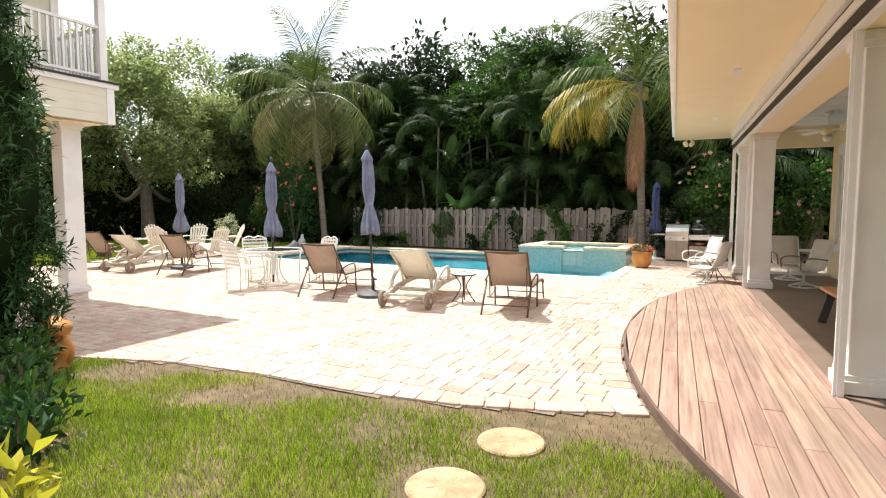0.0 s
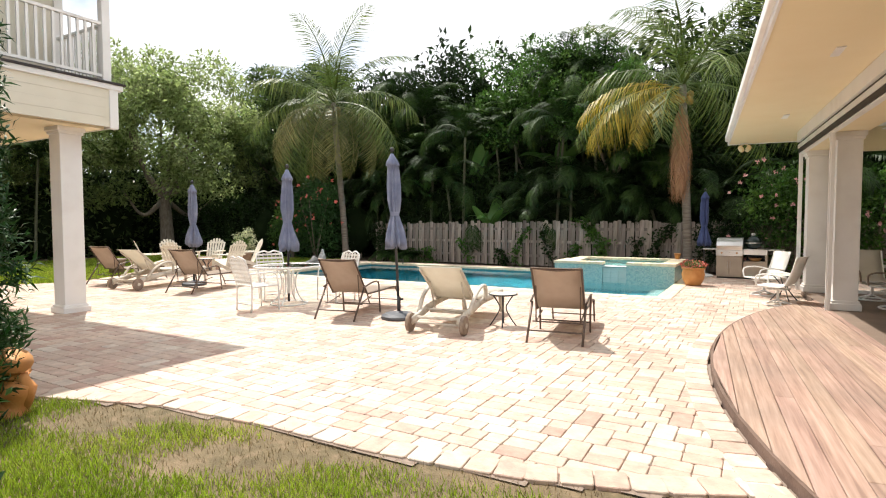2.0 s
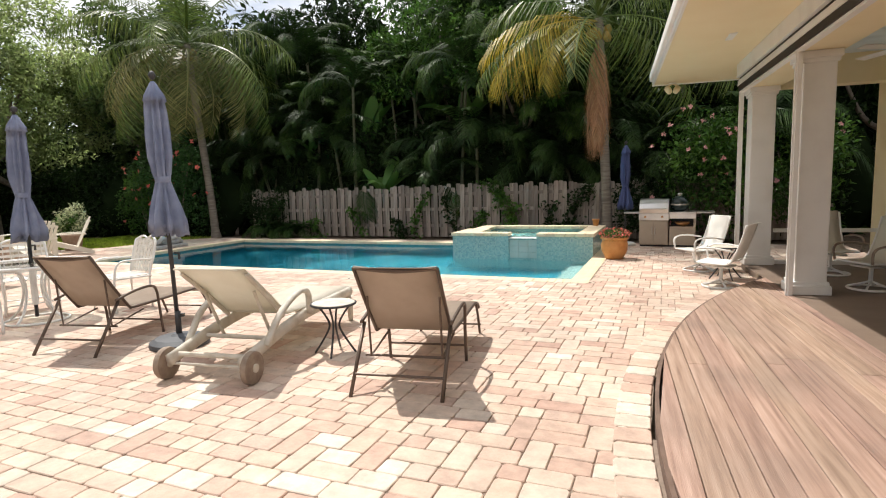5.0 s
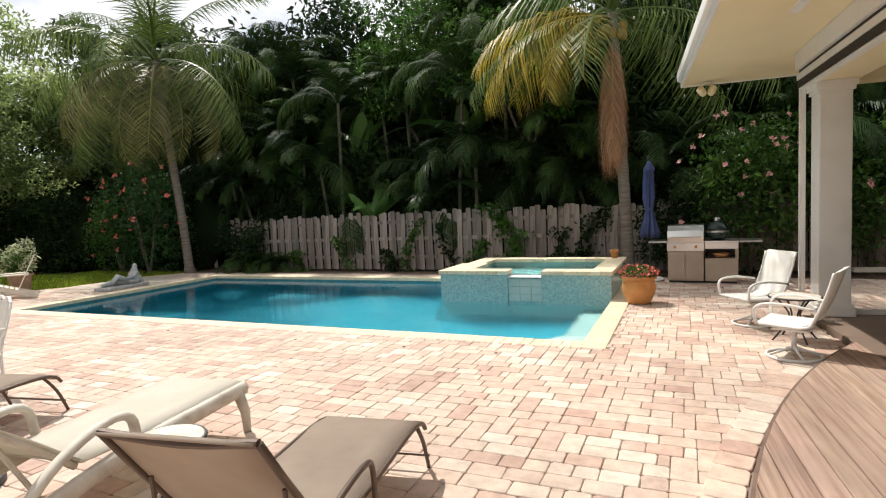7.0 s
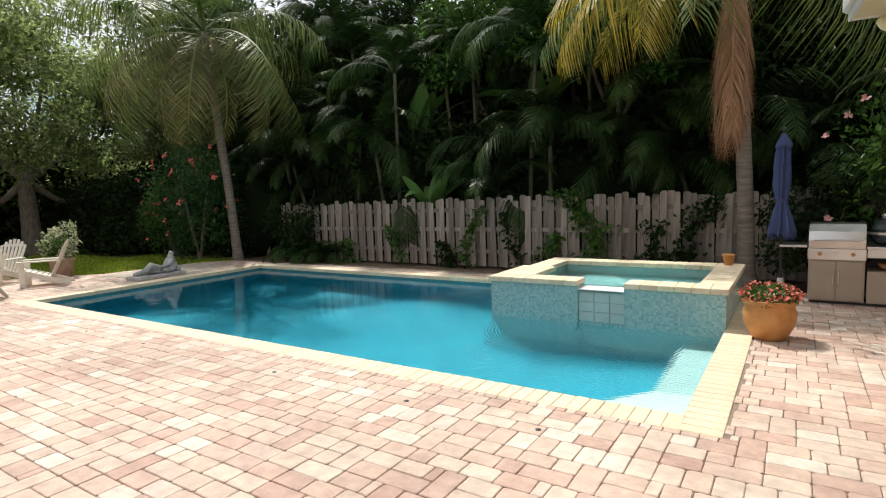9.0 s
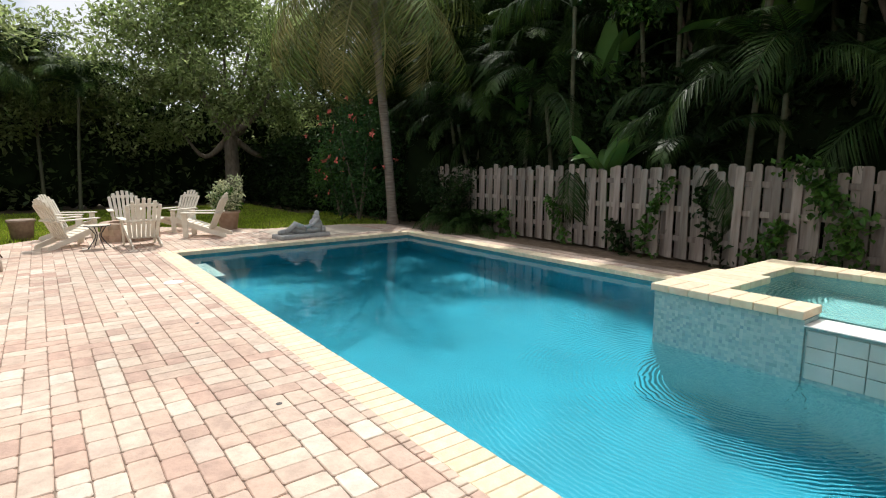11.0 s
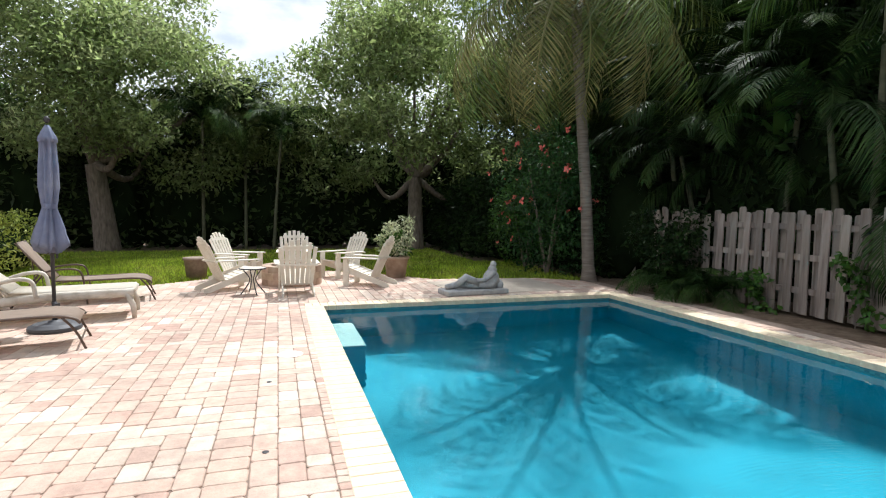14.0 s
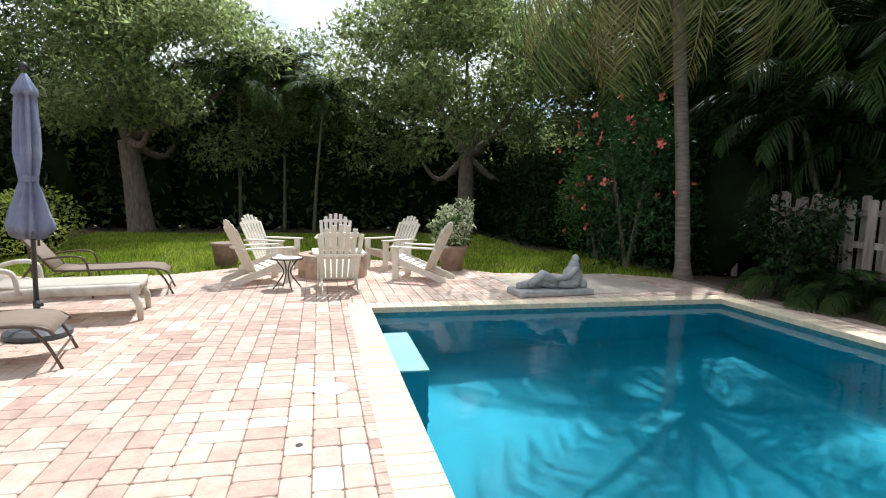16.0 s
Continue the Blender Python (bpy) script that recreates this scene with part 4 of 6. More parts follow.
railing(-0.08, -3.96, -0.08, -7.6)
railing(-0.14, -0.12, -1.55, -0.12)
for i in range(20):
    z = BZ + 0.1 + i * 0.14
    part("siding_board", box(B(), -1.6, -4.0, z, 0.04, 7.8, 0.142), M_SIDING, bh)
    part("siding_board", box(B(), -4.65, -0.1, z, 6.05, 0.04, 0.142), M_SIDING, bh)
part("corner_board", box(B(), -1.6, -0.1, BZ + 0.1, 0.14, 0.14, 2.8), M_WHITE, bh)
part("corner_board", box(B(), -7.7, -0.1, BZ + 0.1, 0.14, 0.14, 2.8), M_WHITE, bh)
for y in (-1.75, -4.6):
    d = part("balcony_door", box(B(), -1.57, y, BZ + 0.12, 0.03, 1.25, 2.15), M_BLUEPANE, bh, "tall glass balcony door reflecting sky")
    for s in (-1, 1):
        part("door_trim", box(B(), -1.55, y + s * 0.69, BZ + 0.1, 0.06, 0.12, 2.35, bevel=0.006), M_WHITE, d)
    part("door_trim", box(B(), -1.55, y, BZ + 2.27, 0.058, 1.26, 0.14), M_WHITE, d)
part("ground_wall", box(B(), -4.6, -3.0, 0, 6.0, 0.2, 3.14), M_SIDING, bh)
part("ground_wall", box(B(), -1.7, -6.0, 0, 0.2, 5.8, 3.14), M_SIDING, bh)
part("eave", box(B(), -3.8, -3.6, 6.62, 8.9, 9.0, 0.12), M_WHITE, bh)
bm = B()
c = [bm.verts.new(p) for p in ((0.75, 1.0, 6.74), (-8.3, 1.0, 6.74), (-8.3, -8.2, 6.74), (0.75, -8.2, 6.74))]
r2 = [bm.verts.new(p) for p in ((-3.0, -3.6, 8.4), (-4.6, -3.6, 8.4))]
bm.faces.new((c[0], r2[0], r2[1], c[1])); bm.faces.new((c[1], r2[1], c[2])); bm.faces.new((c[2], r2[1], r2[0], c[3])); bm.faces.new((c[3], r2[0], c[0]))
part("roof", bm, M_ROOF, bh)
part("awning", box(B(), -8.0, -0.5, 2.95, 0.9, 0.9, 0.06, bevel=0.01), M_WHITE, bh)

# ---- fence ----
fence = thing("fence", -5.5, 18.2, 0, 0, "weathered grey shadowbox board fence with climbing vines", "fence", kind="structure")
x = -13.75
i = 0
board_me = {}
for wv in range(5):
    bm = B()
    h = 1.48 + 0.03 * wv
    a, c = 0.066, 0.025
    prof = [(-a, 0), (a, 0), (a, h - c), (a - c, h), (-a + c, h), (-a, h - c)]
    f0, f1 = [bm.verts.new((p, -0.011, q)) for p, q in prof], [bm.verts.new((p, 0.011, q)) for p, q in prof]
    bm.faces.new(f0); bm.faces.new(f1[::-1])
    for j in range(6):
        bm.faces.new((f0[j], f1[j], f1[(j + 1) % 6], f0[(j + 1) % 6]))
    me = bpy.data.meshes.new("board"); bm.to_mesh(me); bm.free(); me.materials.append(M_FENCE)
    board_me[wv] = me
while x < 3.2:
    front = i % 2 == 0
    part_me("board", board_me[int(RNG.integers(0, 5))], fence, pose(x + 5.5, -0.036 if front else 0.036, 0.0, RNG.uniform(-.6, .6), RNG.uniform(-1.0, 1.0), 0))
    x += 0.138
    i += 1
for z in (0.3, 0.8, 1.25):
    part("rail", box(B(), 0.22, 0, z, 17.05, 0.04, 0.09), M_FENCE, fence)
for k in range(7):
    part("post", box(B(), -7.4 + 2.6 * k, 0.07, 0, 0.09, 0.09, 1.5), M_FENCE, fence)
fence2 = thing("fence", -21.0, 18.4, 0, 0, "weathered board fence in deep shade behind the trees", "fence", kind="structure")
bm = B()
for k in range(60):
    box(bm, -8 + 0.24 * k, 0.03 * (k % 2), 0, 0.14, 0.02, 1.35 + RNG.uniform(0, 0.08))
part("boards", bm, M_FENCE_I, fence2)

# ---- loungers ----
def bronze_lounger(x, y, rz):
    """Head end at the origin, foot end along +y."""
    t = thing("chaise_lounge", x, y, 0.022, rz, "tan sling chaise lounge with a bronze tube frame, back raised", "lounger", "chaise lounges on the patio")
    w = 0.31
    for s in (-1, 1):
        rail = arc_pts([(s * w, 0.74, 0.36), (s * w, 1.2, 0.355), (s * w, 1.75, 0.36), (s * w, 1.95, 0.33), (s * w, 2.02, 0.27)], 4)
        part("seat_rail", tube(B(), rail, 0.014), M_BRONZE, t, smooth=True)
        back = [(s * w, 0.74, 0.36), (s * w, 0.58, 0.56), (s * w, 0.43, 0.76), (s * w, 0.31, 0.93)]
        part("back_rail", tube(B(), back, 0.014), M_BRONZE, t, smooth=True)
        part("arm", tube(B(), arc_pts([(s * (w + .04), 0.52, 0.48), (s * (w + .05), 0.75, 0.53), (s * (w + .05), 0.98, 0.54), (s * (w + .04), 1.08, 0.48), (s * (w + .03), 1.12, 0.28), (s * (w + .03), 1.15, 0.0)], 4), 0.014), M_BRONZE, t, smooth=True)
        part("rear_leg", tube(B(), [(s * (w + .03), 0.56, 0.47), (s * (w + .03), 0.22, 0.0)], 0.015), M_BRONZE, t, smooth=True)
        part("foot_leg", tube(B(), arc_pts([(s * w, 1.86, 0.345), (s * w, 1.97, 0.20), (s * w, 2.06, 0.0)], 3), 0.013), M_BRONZE, t, smooth=True)
        part("back_stay", tube(B(), [(s * (w - .03), 0.48, 0.69), (s * (w - .03), 0.52, 0.22), (s * (w - .03), 0.95, 0.30)], 0.009), M_BRONZE, t)
    for (y0, z0) in ((0.315, 0.14), (1.14, 0.14), (2.02, 0.10), (0.53, 0.22)):
        part("crossbar", tube(B(), [(-w - .02, y0, z0), (w + .02, y0, z0)], 0.010), M_BRONZE, t)
    part("crossbar", tube(B(), arc_pts([(-w, 0.31, 0.93), (0, 0.32, 0.905), (w, 0.31, 0.93)], 3), 0.016), M_BRONZE, t)
    seat = [(0.74, 0.372), (0.92, 0.352), (1.2, 0.35), (1.5, 0.356), (1.75, 0.368), (1.93, 0.345), (2.01, 0.285)]
    part("seat_sling", sheet(B(), [(-w + .008, a, b) for a, b in seat], [(w - .008, a, b) for a, b in seat]), M_SLING_T, t, smooth=True)
    bk = [(0.73, 0.385), (0.585, 0.565), (0.45, 0.755), (0.325, 0.93), (0.285, 0.938)]
    part("back_sling", sheet(B(), [(-w + .008, a, b) for a, b in bk], [(w - .008, a, b) for a, b in bk]), M_SLING_T, t, smooth=True)
    return t


def resin_lounger(x, y, rz):
    t = thing("chaise_lounge", x, y, 0.022, rz, "cream sling chaise lounge with a weathered resin frame and wheels", "lounger", "chaise lounges on the patio")
    w = 0.33
    for s in (-1, 1):
        part("side_rail", tube(B(), arc_pts([(s * w, 0.02, 0.17), (s * w, 0.55, 0.27), (s * w, 1.05, 0.33), (s * w, 1.6, 0.34), (s * w, 2.10, 0.345)], 4), 0.038, 8, flat=1.5), M_RESIN, t, smooth=True)
        part("foot_leg", tube(B(), [(s * w, 2.02, 0.34), (s * w, 2.09, 0.16), (s * w, 2.10, 0.0)], [0.042, 0.036, 0.028]), M_RESIN, t, smooth=True)
        part("arm", tube(B(), arc_pts([(s * (w + .04), 0.30, 0.24), (s * (w + .06), 0.52, 0.46), (s * (w + .06), 0.80, 0.57), (s * (w + .06), 1.0, 0.55), (s * (w + .05), 1.05, 0.34)], 5), 0.032, 8, flat=0.8), M_RESIN, t, smooth=True)
        part("back_stay", tube(B(), [(s * 0.24, 0.38, 0.67), (s * 0.24, 0.62, 0.20)], 0.014), M_RESIN, t)
        part("back_rail", tube(B(), [(s * (w - .05), 0.74, 0.38), (s * (w - .04), 0.50, 0.60), (s * (w - .03), 0.20, 0.845)], 0.02), M_RESIN, t)
        bm = lathe(B(), [(0.02, -0.03), (0.10, -0.03), (0.128, -0.024), (0.132, 0.0), (0.128, 0.024), (0.10, 0.03), (0.02, 0.03)], 24)
        bmesh.ops.transform(bm, matrix=pose(s * (w + 0.06), 0.06, 0.132, 0, 90, 0), verts=bm.verts[:])
        wh = part("wheel", bm, M_WHEEL, t, "weathered brown wheel", smooth=False)
        bm = lathe(B(), [(0.0, -0.042), (0.035, -0.04), (0.035, 0.04), (0.0, 0.042)], 12)
        bmesh.ops.transform(bm, matrix=pose(s * (w + 0.06), 0.06, 0.132, 0, 90, 0), verts=bm.verts[:])
        part("hub", bm, M_RESIN, wh)
    for (y0, z0, r) in ((0.06, 0.132, 0.012), (0.10, 0.20, 0.022), (0.45, 0.26, 0.018), (0.62, 0.20, 0.014), (2.06, 0.30, 0.024), (1.3, 0.31, 0.016)):
        part("crossbar", tube(B(), [(-w, y0, z0), (w, y0, z0)], r), M_RESIN, t)
    seat = [(0.74, 0.40), (1.0, 0.385), (1.4, 0.382), (1.8, 0.39), (2.08, 0.392), (2.12, 0.36)]
    part("seat_sling", sheet(B(), [(-w + .0, a, b) for a, b in seat], [(w - .0, a, b) for a, b in seat], 0.012), M_SLING_W, t, smooth=True)
    bk = [(0.76, 0.41), (0.53, 0.61), (0.33, 0.77), (0.17, 0.895), (0.12, 0.895)]
    part("back_sling", sheet(B(), [(-w + .02, a, b) for a, b in bk], [(w - .02, a, b) for a, b in bk], 0.012), M_SLING_W, t, smooth=True)
    return t


bronze_lounger(-2.16, 5.93, 9)
bronze_lounger(-5.62, 5.90, 11)
resin_lounger(-3.78, 5.97, 8)
bronze_lounger(-10.62, 6.74, 12)
resin_lounger(-12.38, 6.78, 9)
bronze_lounger(-13.82, 6.78, 11)


def side_table(x, y, label="small round glass side table on four curved metal legs", r=0.23, h=0.46):
    t = thing("side_table", x, y, 0.022, 20, label, "table", "small side tables")
    part("tabletop", lathe(B(), [(0.0, h - .004), (r - .01, h - .004), (r, h + .004), (r - .01, h + .012), (0.0, h + .012)], 28), M_RESIN, t)
    part("rim", tube(B(), [(r * math.cos(a), r * math.sin(a), h) for a in np.linspace(0, 2 * np.pi, 28, endpoint=False)], 0.011, 6, closed=True), M_BLACK, t)
    for k in range(4):
        a = k * math.pi / 2
        part("leg", tube(B(), arc_pts([(math.cos(a) * q, math.sin(a) * q, z) for q, z in ((r * .75, h - .01), (r * .3, h * .68), (r * .25, h * .5), (r * .6, h * .22), (r * .95, 0.0))], 4), 0.010, 6), M_BLACK, t)
    return t


side_table(-3.24, 7.0, r=0.2)
side_table(-14.2, 10.32, "small dark metal side table by the fire pit", 0.22, 0.44)


# ---- umbrellas ----
def umbrella(x, y, rz, label, mat, top=2.62, base=True, lean=(0, 0), grp="closed patio umbrellas"):
    t = thing("patio_umbrella", x, y, 0.022, rz, label, "umbrella", grp)
    part("pole", tube(B(), [(0, 0, 0.05), (lean[0], lean[1], top - 0.08)], 0.021, 10), M_BLACK, t, smooth=True)
    part("finial", lathe(B(), [(0.012, top - .06), (0.03, top - .04), (0.035, top - .015), (0.02, top + .015), (0.0, top + .025)], 14, lean[0], lean[1]), M_BLACK, t, smooth=True)
    H = top - 0.08
    z0 = H - 1.46
    rs = [(0.02, H), (0.045, H - .05), (0.09, H - .14), (0.098, H - .19), (0.062, H - .20), (0.068, H - .3), (0.076, H - .5), (0.078, H - .72), (0.06, H - .90), (0.05, H - .96), (0.07, H - 1.06), (0.105, H - 1.22), (0.13, H - 1.36), (0.13, z0), (0.08, z0 + .01)]
    ph = RNG.uniform(0, 6)
    bm = lathe(B(), rs, 48, fold=lambda j, i: 1 + (0.42 * math.sin(8 * 2 * math.pi * j / 48 + ph + 0.22 * i) + 0.20 * math.sin(5 * 2 * math.pi * j / 48 + ph * 2 + 0.5 * i) + 0.10 * math.sin(13 * 2 * math.pi * j / 48 + i)) * (0.25 if i < 4 else 1.0))
    for v in bm.verts:
        v.co.x += lean[0] * v.co.z / top
        v.co.y += lean[1] * v.co.z / top
        if v.co.z < z0 + 0.05:
            v.co.z += 0.05 * math.sin(math.atan2(v.co.y, v.co.x) * 8)
    part("canopy", bm, mat, t, smooth=True)
    part("tie_strap", lathe(B(), [(0.066, H - .975), (0.071, H - .96), (0.071, H - .93), (0.066, H - .915)], 24, lean[0] * .6, lean[1] * .6), mat, t)
    if base:
        bm = lathe(B(), [(0.0, 0.0), (0.27, 0.0), (0.28, 0.02), (0.275, 0.05), (0.22, 0.085), (0.08, 0.10), (0.05, 0.12), (0.0, 0.12)], 32)
        part("base", bm, M_UBASE, t, "round dark grey weighted base")
        part("sleeve", tube(B(), [(0, 0, 0.1), (0, 0, 0.34)], 0.028, 12), M_BLACK, t, smooth=True)
        part("knob", lathe(B(), [(0.0, -.01), (0.025, -.01), (0.025, .02), (0, .02)], 10, 0.05, 0.0), M_BLACK, t)
        for o in t.children:
            if o.name.startswith("knob"):
                o.location.z = 0.3
    part("crank", tube(B(), [(0.02, 0, 0.92), (0.07, 0, 0.92), (0.07, 0, 0.86)], 0.012, 8), M_BLACK, t)
    return t


UL = "closed slate-blue canvas patio umbrella in a weighted base"
umbrella(-4.90, 6.76, 10, UL, M_CANVAS, 2.66, lean=(-0.16, 0.12))
umbrella(-11.83, 8.18, 60, UL, M_CANVAS, 2.50)
umbrella(-7.55, 7.05, 100, "closed slate-blue umbrella standing through a round glass table", M_CANVAS, 2.55, base=False)
u4 = umbrella(-1.30, 16.47, 30, "closed navy umbrella in a white base beside the grill", M_NAVY, 2.42, base=False)
part("base", lathe(B(), [(0.0, 0.0), (0.24, 0.0), (0.25, 0.03), (0.2, 0.06), (0.05, 0.09), (0.04, 0.28), (0, 0.28)], 24), M_WMETAL, u4, "white round base")

# ---- white dining set ----
tb = thing("dining_table", -7.55, 7.05, 0.022, 0, "round glass-topped patio table with a white metal frame", "table")
part("tabletop", lathe(B(), [(0.03, 0.70), (0.60, 0.70), (0.605, 0.705), (0.60, 0.712), (0.03, 0.712)], 40), M_GLASS, tb, "clear glass top")
part("rim", tube(B(), [(0.61 * math.cos(a), 0.61 * math.sin(a), 0.703) for a in np.linspace(0, 2 * np.pi, 40, endpoint=False)], 0.018, 8, closed=True), M_WMETAL, tb, smooth=True)
part("base_ring", tube(B(), [(0.33 * math.cos(a), 0.33 * math.sin(a), 0.014) for a in np.linspace(0, 2 * np.pi, 32, endpoint=False)], 0.014, 8, closed=True), M_WMETAL, tb, smooth=True)
part("collar", tube(B(), [(0, 0, 0.2), (0, 0, 0.7)], 0.036, 12), M_WMETAL, tb)
for k in range(4):
    a = k * math.pi / 2 + .4
    part("leg", tube(B(), arc_pts([(math.cos(a) * q, math.sin(a) * q, z) for q, z in ((.56, .69), (.22, .62), (.13, .4), (.2, .15), (.34, 0.01))], 4), 0.015, 8), M_WMETAL, tb, smooth=True)


def lattice_chair(x, y, rz):
    """Faces +y."""
    t = thing("patio_chair", x, y, 0.022, rz, "white metal patio chair with a woven strap back and seat", "chair", "white strap chairs at the glass table")
    w = 0.27
    for s in (-1, 1):
        part("back_post", tube(B(), arc_pts([(s * w * .9, -0.22, 0.0), (s * w * .92, -0.21, 0.42), (s * w, -0.27, 0.66), (s * w * .95, -0.33, 0.88)], 4), 0.015, 8), M_WMETAL, t, smooth=True)
        part("front_leg", tube(B(), arc_pts([(s * (w + .02), 0.27, 0.0), (s * (w + .02), 0.26, 0.42), (s * (w + .03), 0.20, 0.63), (s * (w + .03), 0.0, 0.655), (s * (w + .02), -0.25, 0.64)], 4), 0.014, 8), M_WMETAL, t, smooth=True)
        part("seat_rail", tube(B(), [(s * w, -0.22, 0.42), (s * w, 0.26, 0.43)], 0.013, 8), M_WMETAL, t)
    part("top_rail", tube(B(), arc_pts([(-w * .95, -0.33, 0.88), (-w * .4, -0.36, 0.93), (0, -0.355, 0.90), (w * .4, -0.36, 0.93), (w * .95, -0.33, 0.88)], 4), 0.015, 8), M_WMETAL, t, smooth=True)
    for z in (0.12,):
        part("stretcher", tube(B(), [(-w, 0.27, z), (w, 0.27, z)], 0.009), M_WMETAL, t)
        part("stretcher", tube(B(), [(-w * .9, -0.22, z), (w * .9, -0.22, z)], 0.009), M_WMETAL, t)
    for k in range(6):
        f = k / 5
        z, yy = 0.50 + 0.36 * f, -0.235 - 0.09 * f
        part("back_strap", box(B(), 0, yy - 0.006, z - .018, 2 * w * .95, 0.006, 0.036), M_WVINYL, t)
        xx = -w * .78 + 2 * w * .78 * f
        part("back_strap", tube(B(), [(xx, -0.225, 0.46), (xx, -0.265, 0.64), (xx, -0.335, 0.90)], 0.02, 6, flat=0.2), M_WVINYL, t)
        part("seat_strap", box(B(), 0, -0.2 + 0.09 * k, 0.432, 2 * w, 0.05, 0.006), M_WVINYL, t)
        part("seat_strap", box(B(), xx, 0.02, 0.440, 0.05, 0.5, 0.006), M_WVINYL, t)
    return t


lattice_chair(-7.55, 6.28, -12)
lattice_chair(-7.12, 7.92, 168)
lattice_chair(-8.33, 7.45, -115)


# ---- swivel chairs ----
def swivel_chair(x, y, z, rz, label, sling, frame_m, grp, arm_m):
    """Faces +y."""
    t = thing("swivel_chair", x, y, z, rz, label, "chair", grp)
    w = 0.28
    ring = [(0.27 * math.cos(a), 0.27 * math.sin(a), 0.016) for a in np.linspace(0, 2 * np.pi, 30, endpoint=False)]
    part("base_ring", tube(B(), ring, 0.017, 8, closed=True), frame_m, t, smooth=True)
    for k in range(4):
        a = k * math.pi / 2 + .6
        part("base_spoke", tube(B(), arc_pts([(math.cos(a) * .27, math.sin(a) * .27, .02), (math.cos(a) * .12, math.sin(a) * .12, .07), (0, 0, .12)], 3), 0.015, 8), frame_m, t)
    part("post", tube(B(), [(0, 0, .08), (0, 0, .33)], 0.028, 12), frame_m, t, smooth=True)
    part("spring_plate", box(B(), 0, 0, 0.32, 0.34, 0.36, 0.025, bevel=.005), frame_m, t)
    for s in (-1, 1):
        part("side_frame", tube(B(), arc_pts([(s * w, .30, .40), (s * w, .05, .39), (s * w, -.18, .40), (s * w, -.26, .52), (s * w, -.36, .78), (s * w, -.42, 1.0)], 4), 0.015, 8), frame_m, t, smooth=True)
        part("arm", tube(B(), arc_pts([(s * (w + .04), -.26, .60), (s * (w + .05), 0.0, .64), (s * (w + .05), .22, .63), (s * (w + .04), .31, .56), (s * (w + .02), .30, .40)], 4), 0.02, 8, flat=0.8), arm_m, t, smooth=True)
        part("seat_support", tube(B(), [(s * w, 0.1, .395), (s * .16, 0, .34)], 0.012), frame_m, t)
    part("front_bar", tube(B(), [(-w, .30, .40), (w, .30, .40)], 0.014), frame_m, t)
    seat = [(.30, .415), (.1, .40), (-.12, .405), (-.22, .45), (-.30, .62), (-.37, .82), (-.43, 1.01), (-.47, 1.02)]
    part("sling", sheet(B(), [(-w + .008, a, b) for a, b in seat], [(w - .008, a, b) for a, b in seat], 0.01), sling, t, smooth=True)
    return t


def small(ob, k):
    ob.scale = (k, k, k)


small(swivel_chair(0.10, 12.72, 0.022, 122, "white sling swivel patio chair with a round base", M_WVINYL, M_WMETAL, "white swivel chairs by the porch", M_WMETAL), 0.88)
small(swivel_chair(0.30, 11.25, 0.022, 68, "white sling swivel patio chair with a round base", M_WVINYL, M_WMETAL, "white swivel chairs by the porch", M_WMETAL), 0.88)
side_table(0.42, 11.98, "small round glass table between white swivel chairs", 0.25, 0.48)
p = HM @ Vector((0.92, 1.70, DECK_Z)); small(swivel_chair(p.x, p.y, p.z, 190, "cream sling swivel chair with brown wooden arms on the porch", M_SLING_W, M_WMETAL, "porch swivel chairs", M_WHEEL), 0.88)
p = HM @ Vector((0.98, 0.52, DECK_Z)); small(swivel_chair(p.x, p.y, p.z, 120, "cream sling swivel chair with brown wooden arms on the porch", M_SLING_W, M_WMETAL, "porch swivel chairs", M_WHEEL), 0.88)

# ---- picnic table and bench on the porch ----
p = HM @ Vector((1.36, -3.75, DECK_Z))
pt = thing("picnic_table", p.x, p.y, p.z, 4.5, "honey-coloured wooden picnic table with dark trestle legs on the porch", "table")
for k in range(5):
    part("top_board", box(B(), -0.3 + .15 * k, 0, 0.70, 0.142, 1.8, 0.04, bevel=.006), M_OAK, pt)
p = HM @ Vector((0.66, -3.75, DECK_Z))
pb = thing("bench", p.x, p.y, p.z, 4.5, "honey-coloured wooden bench with black angled legs on the porch", "bench")
for k in range(2):
    part("seat_board", box(B(), -0.075 + .15 * k, 0, 0.41, 0.142, 1.7, 0.04, bevel=.006), M_OAK, pb)
for q, hh, ww in ((pt, 0.70, 0.28), (pb, 0.41, 0.13)):
    for s in (-1, 1):
        for d in (-1, 1):
            part("leg", box(B(), 0, 0, 0, 0.09, 0.05, math.hypot(hh, ww * .8), m=pose(d * ww * 1.15, s * .62, 0, 0, -d * math.degrees(math.atan(ww * .8 / hh)), 0)), M_BLACK, q)
        part("cleat", box(B(), 0, s * .62, hh - .07, ww * 1.8, 0.05, 0.065), M_BLACK, q)
p = HM @ Vector((1.45, -0.35, DECK_Z + .002))
mt = thing("door_mat", p.x, p.y, p.z, 4.5, "brown woven door mat before the sliding doors", "mat")
part("pile", box(B(), 0, 0, 0, 0.6, 1.0, 0.015, bevel=.004), M_MAT, mt)

# ---- grill ----
g = thing("grill", -0.37, 16.42, 0.022, -3, "stainless gas grill island with a cabinet and side shelves", "grill")
part("cabinet", box(B(), -0.28, 0, 0.04, 0.62, 0.56, 0.56, bevel=.006), M_CAB, g)
part("plinth", box(B(), 0, 0.02, 0.0, 1.15, 0.48, 0.04), M_BLACK, g)
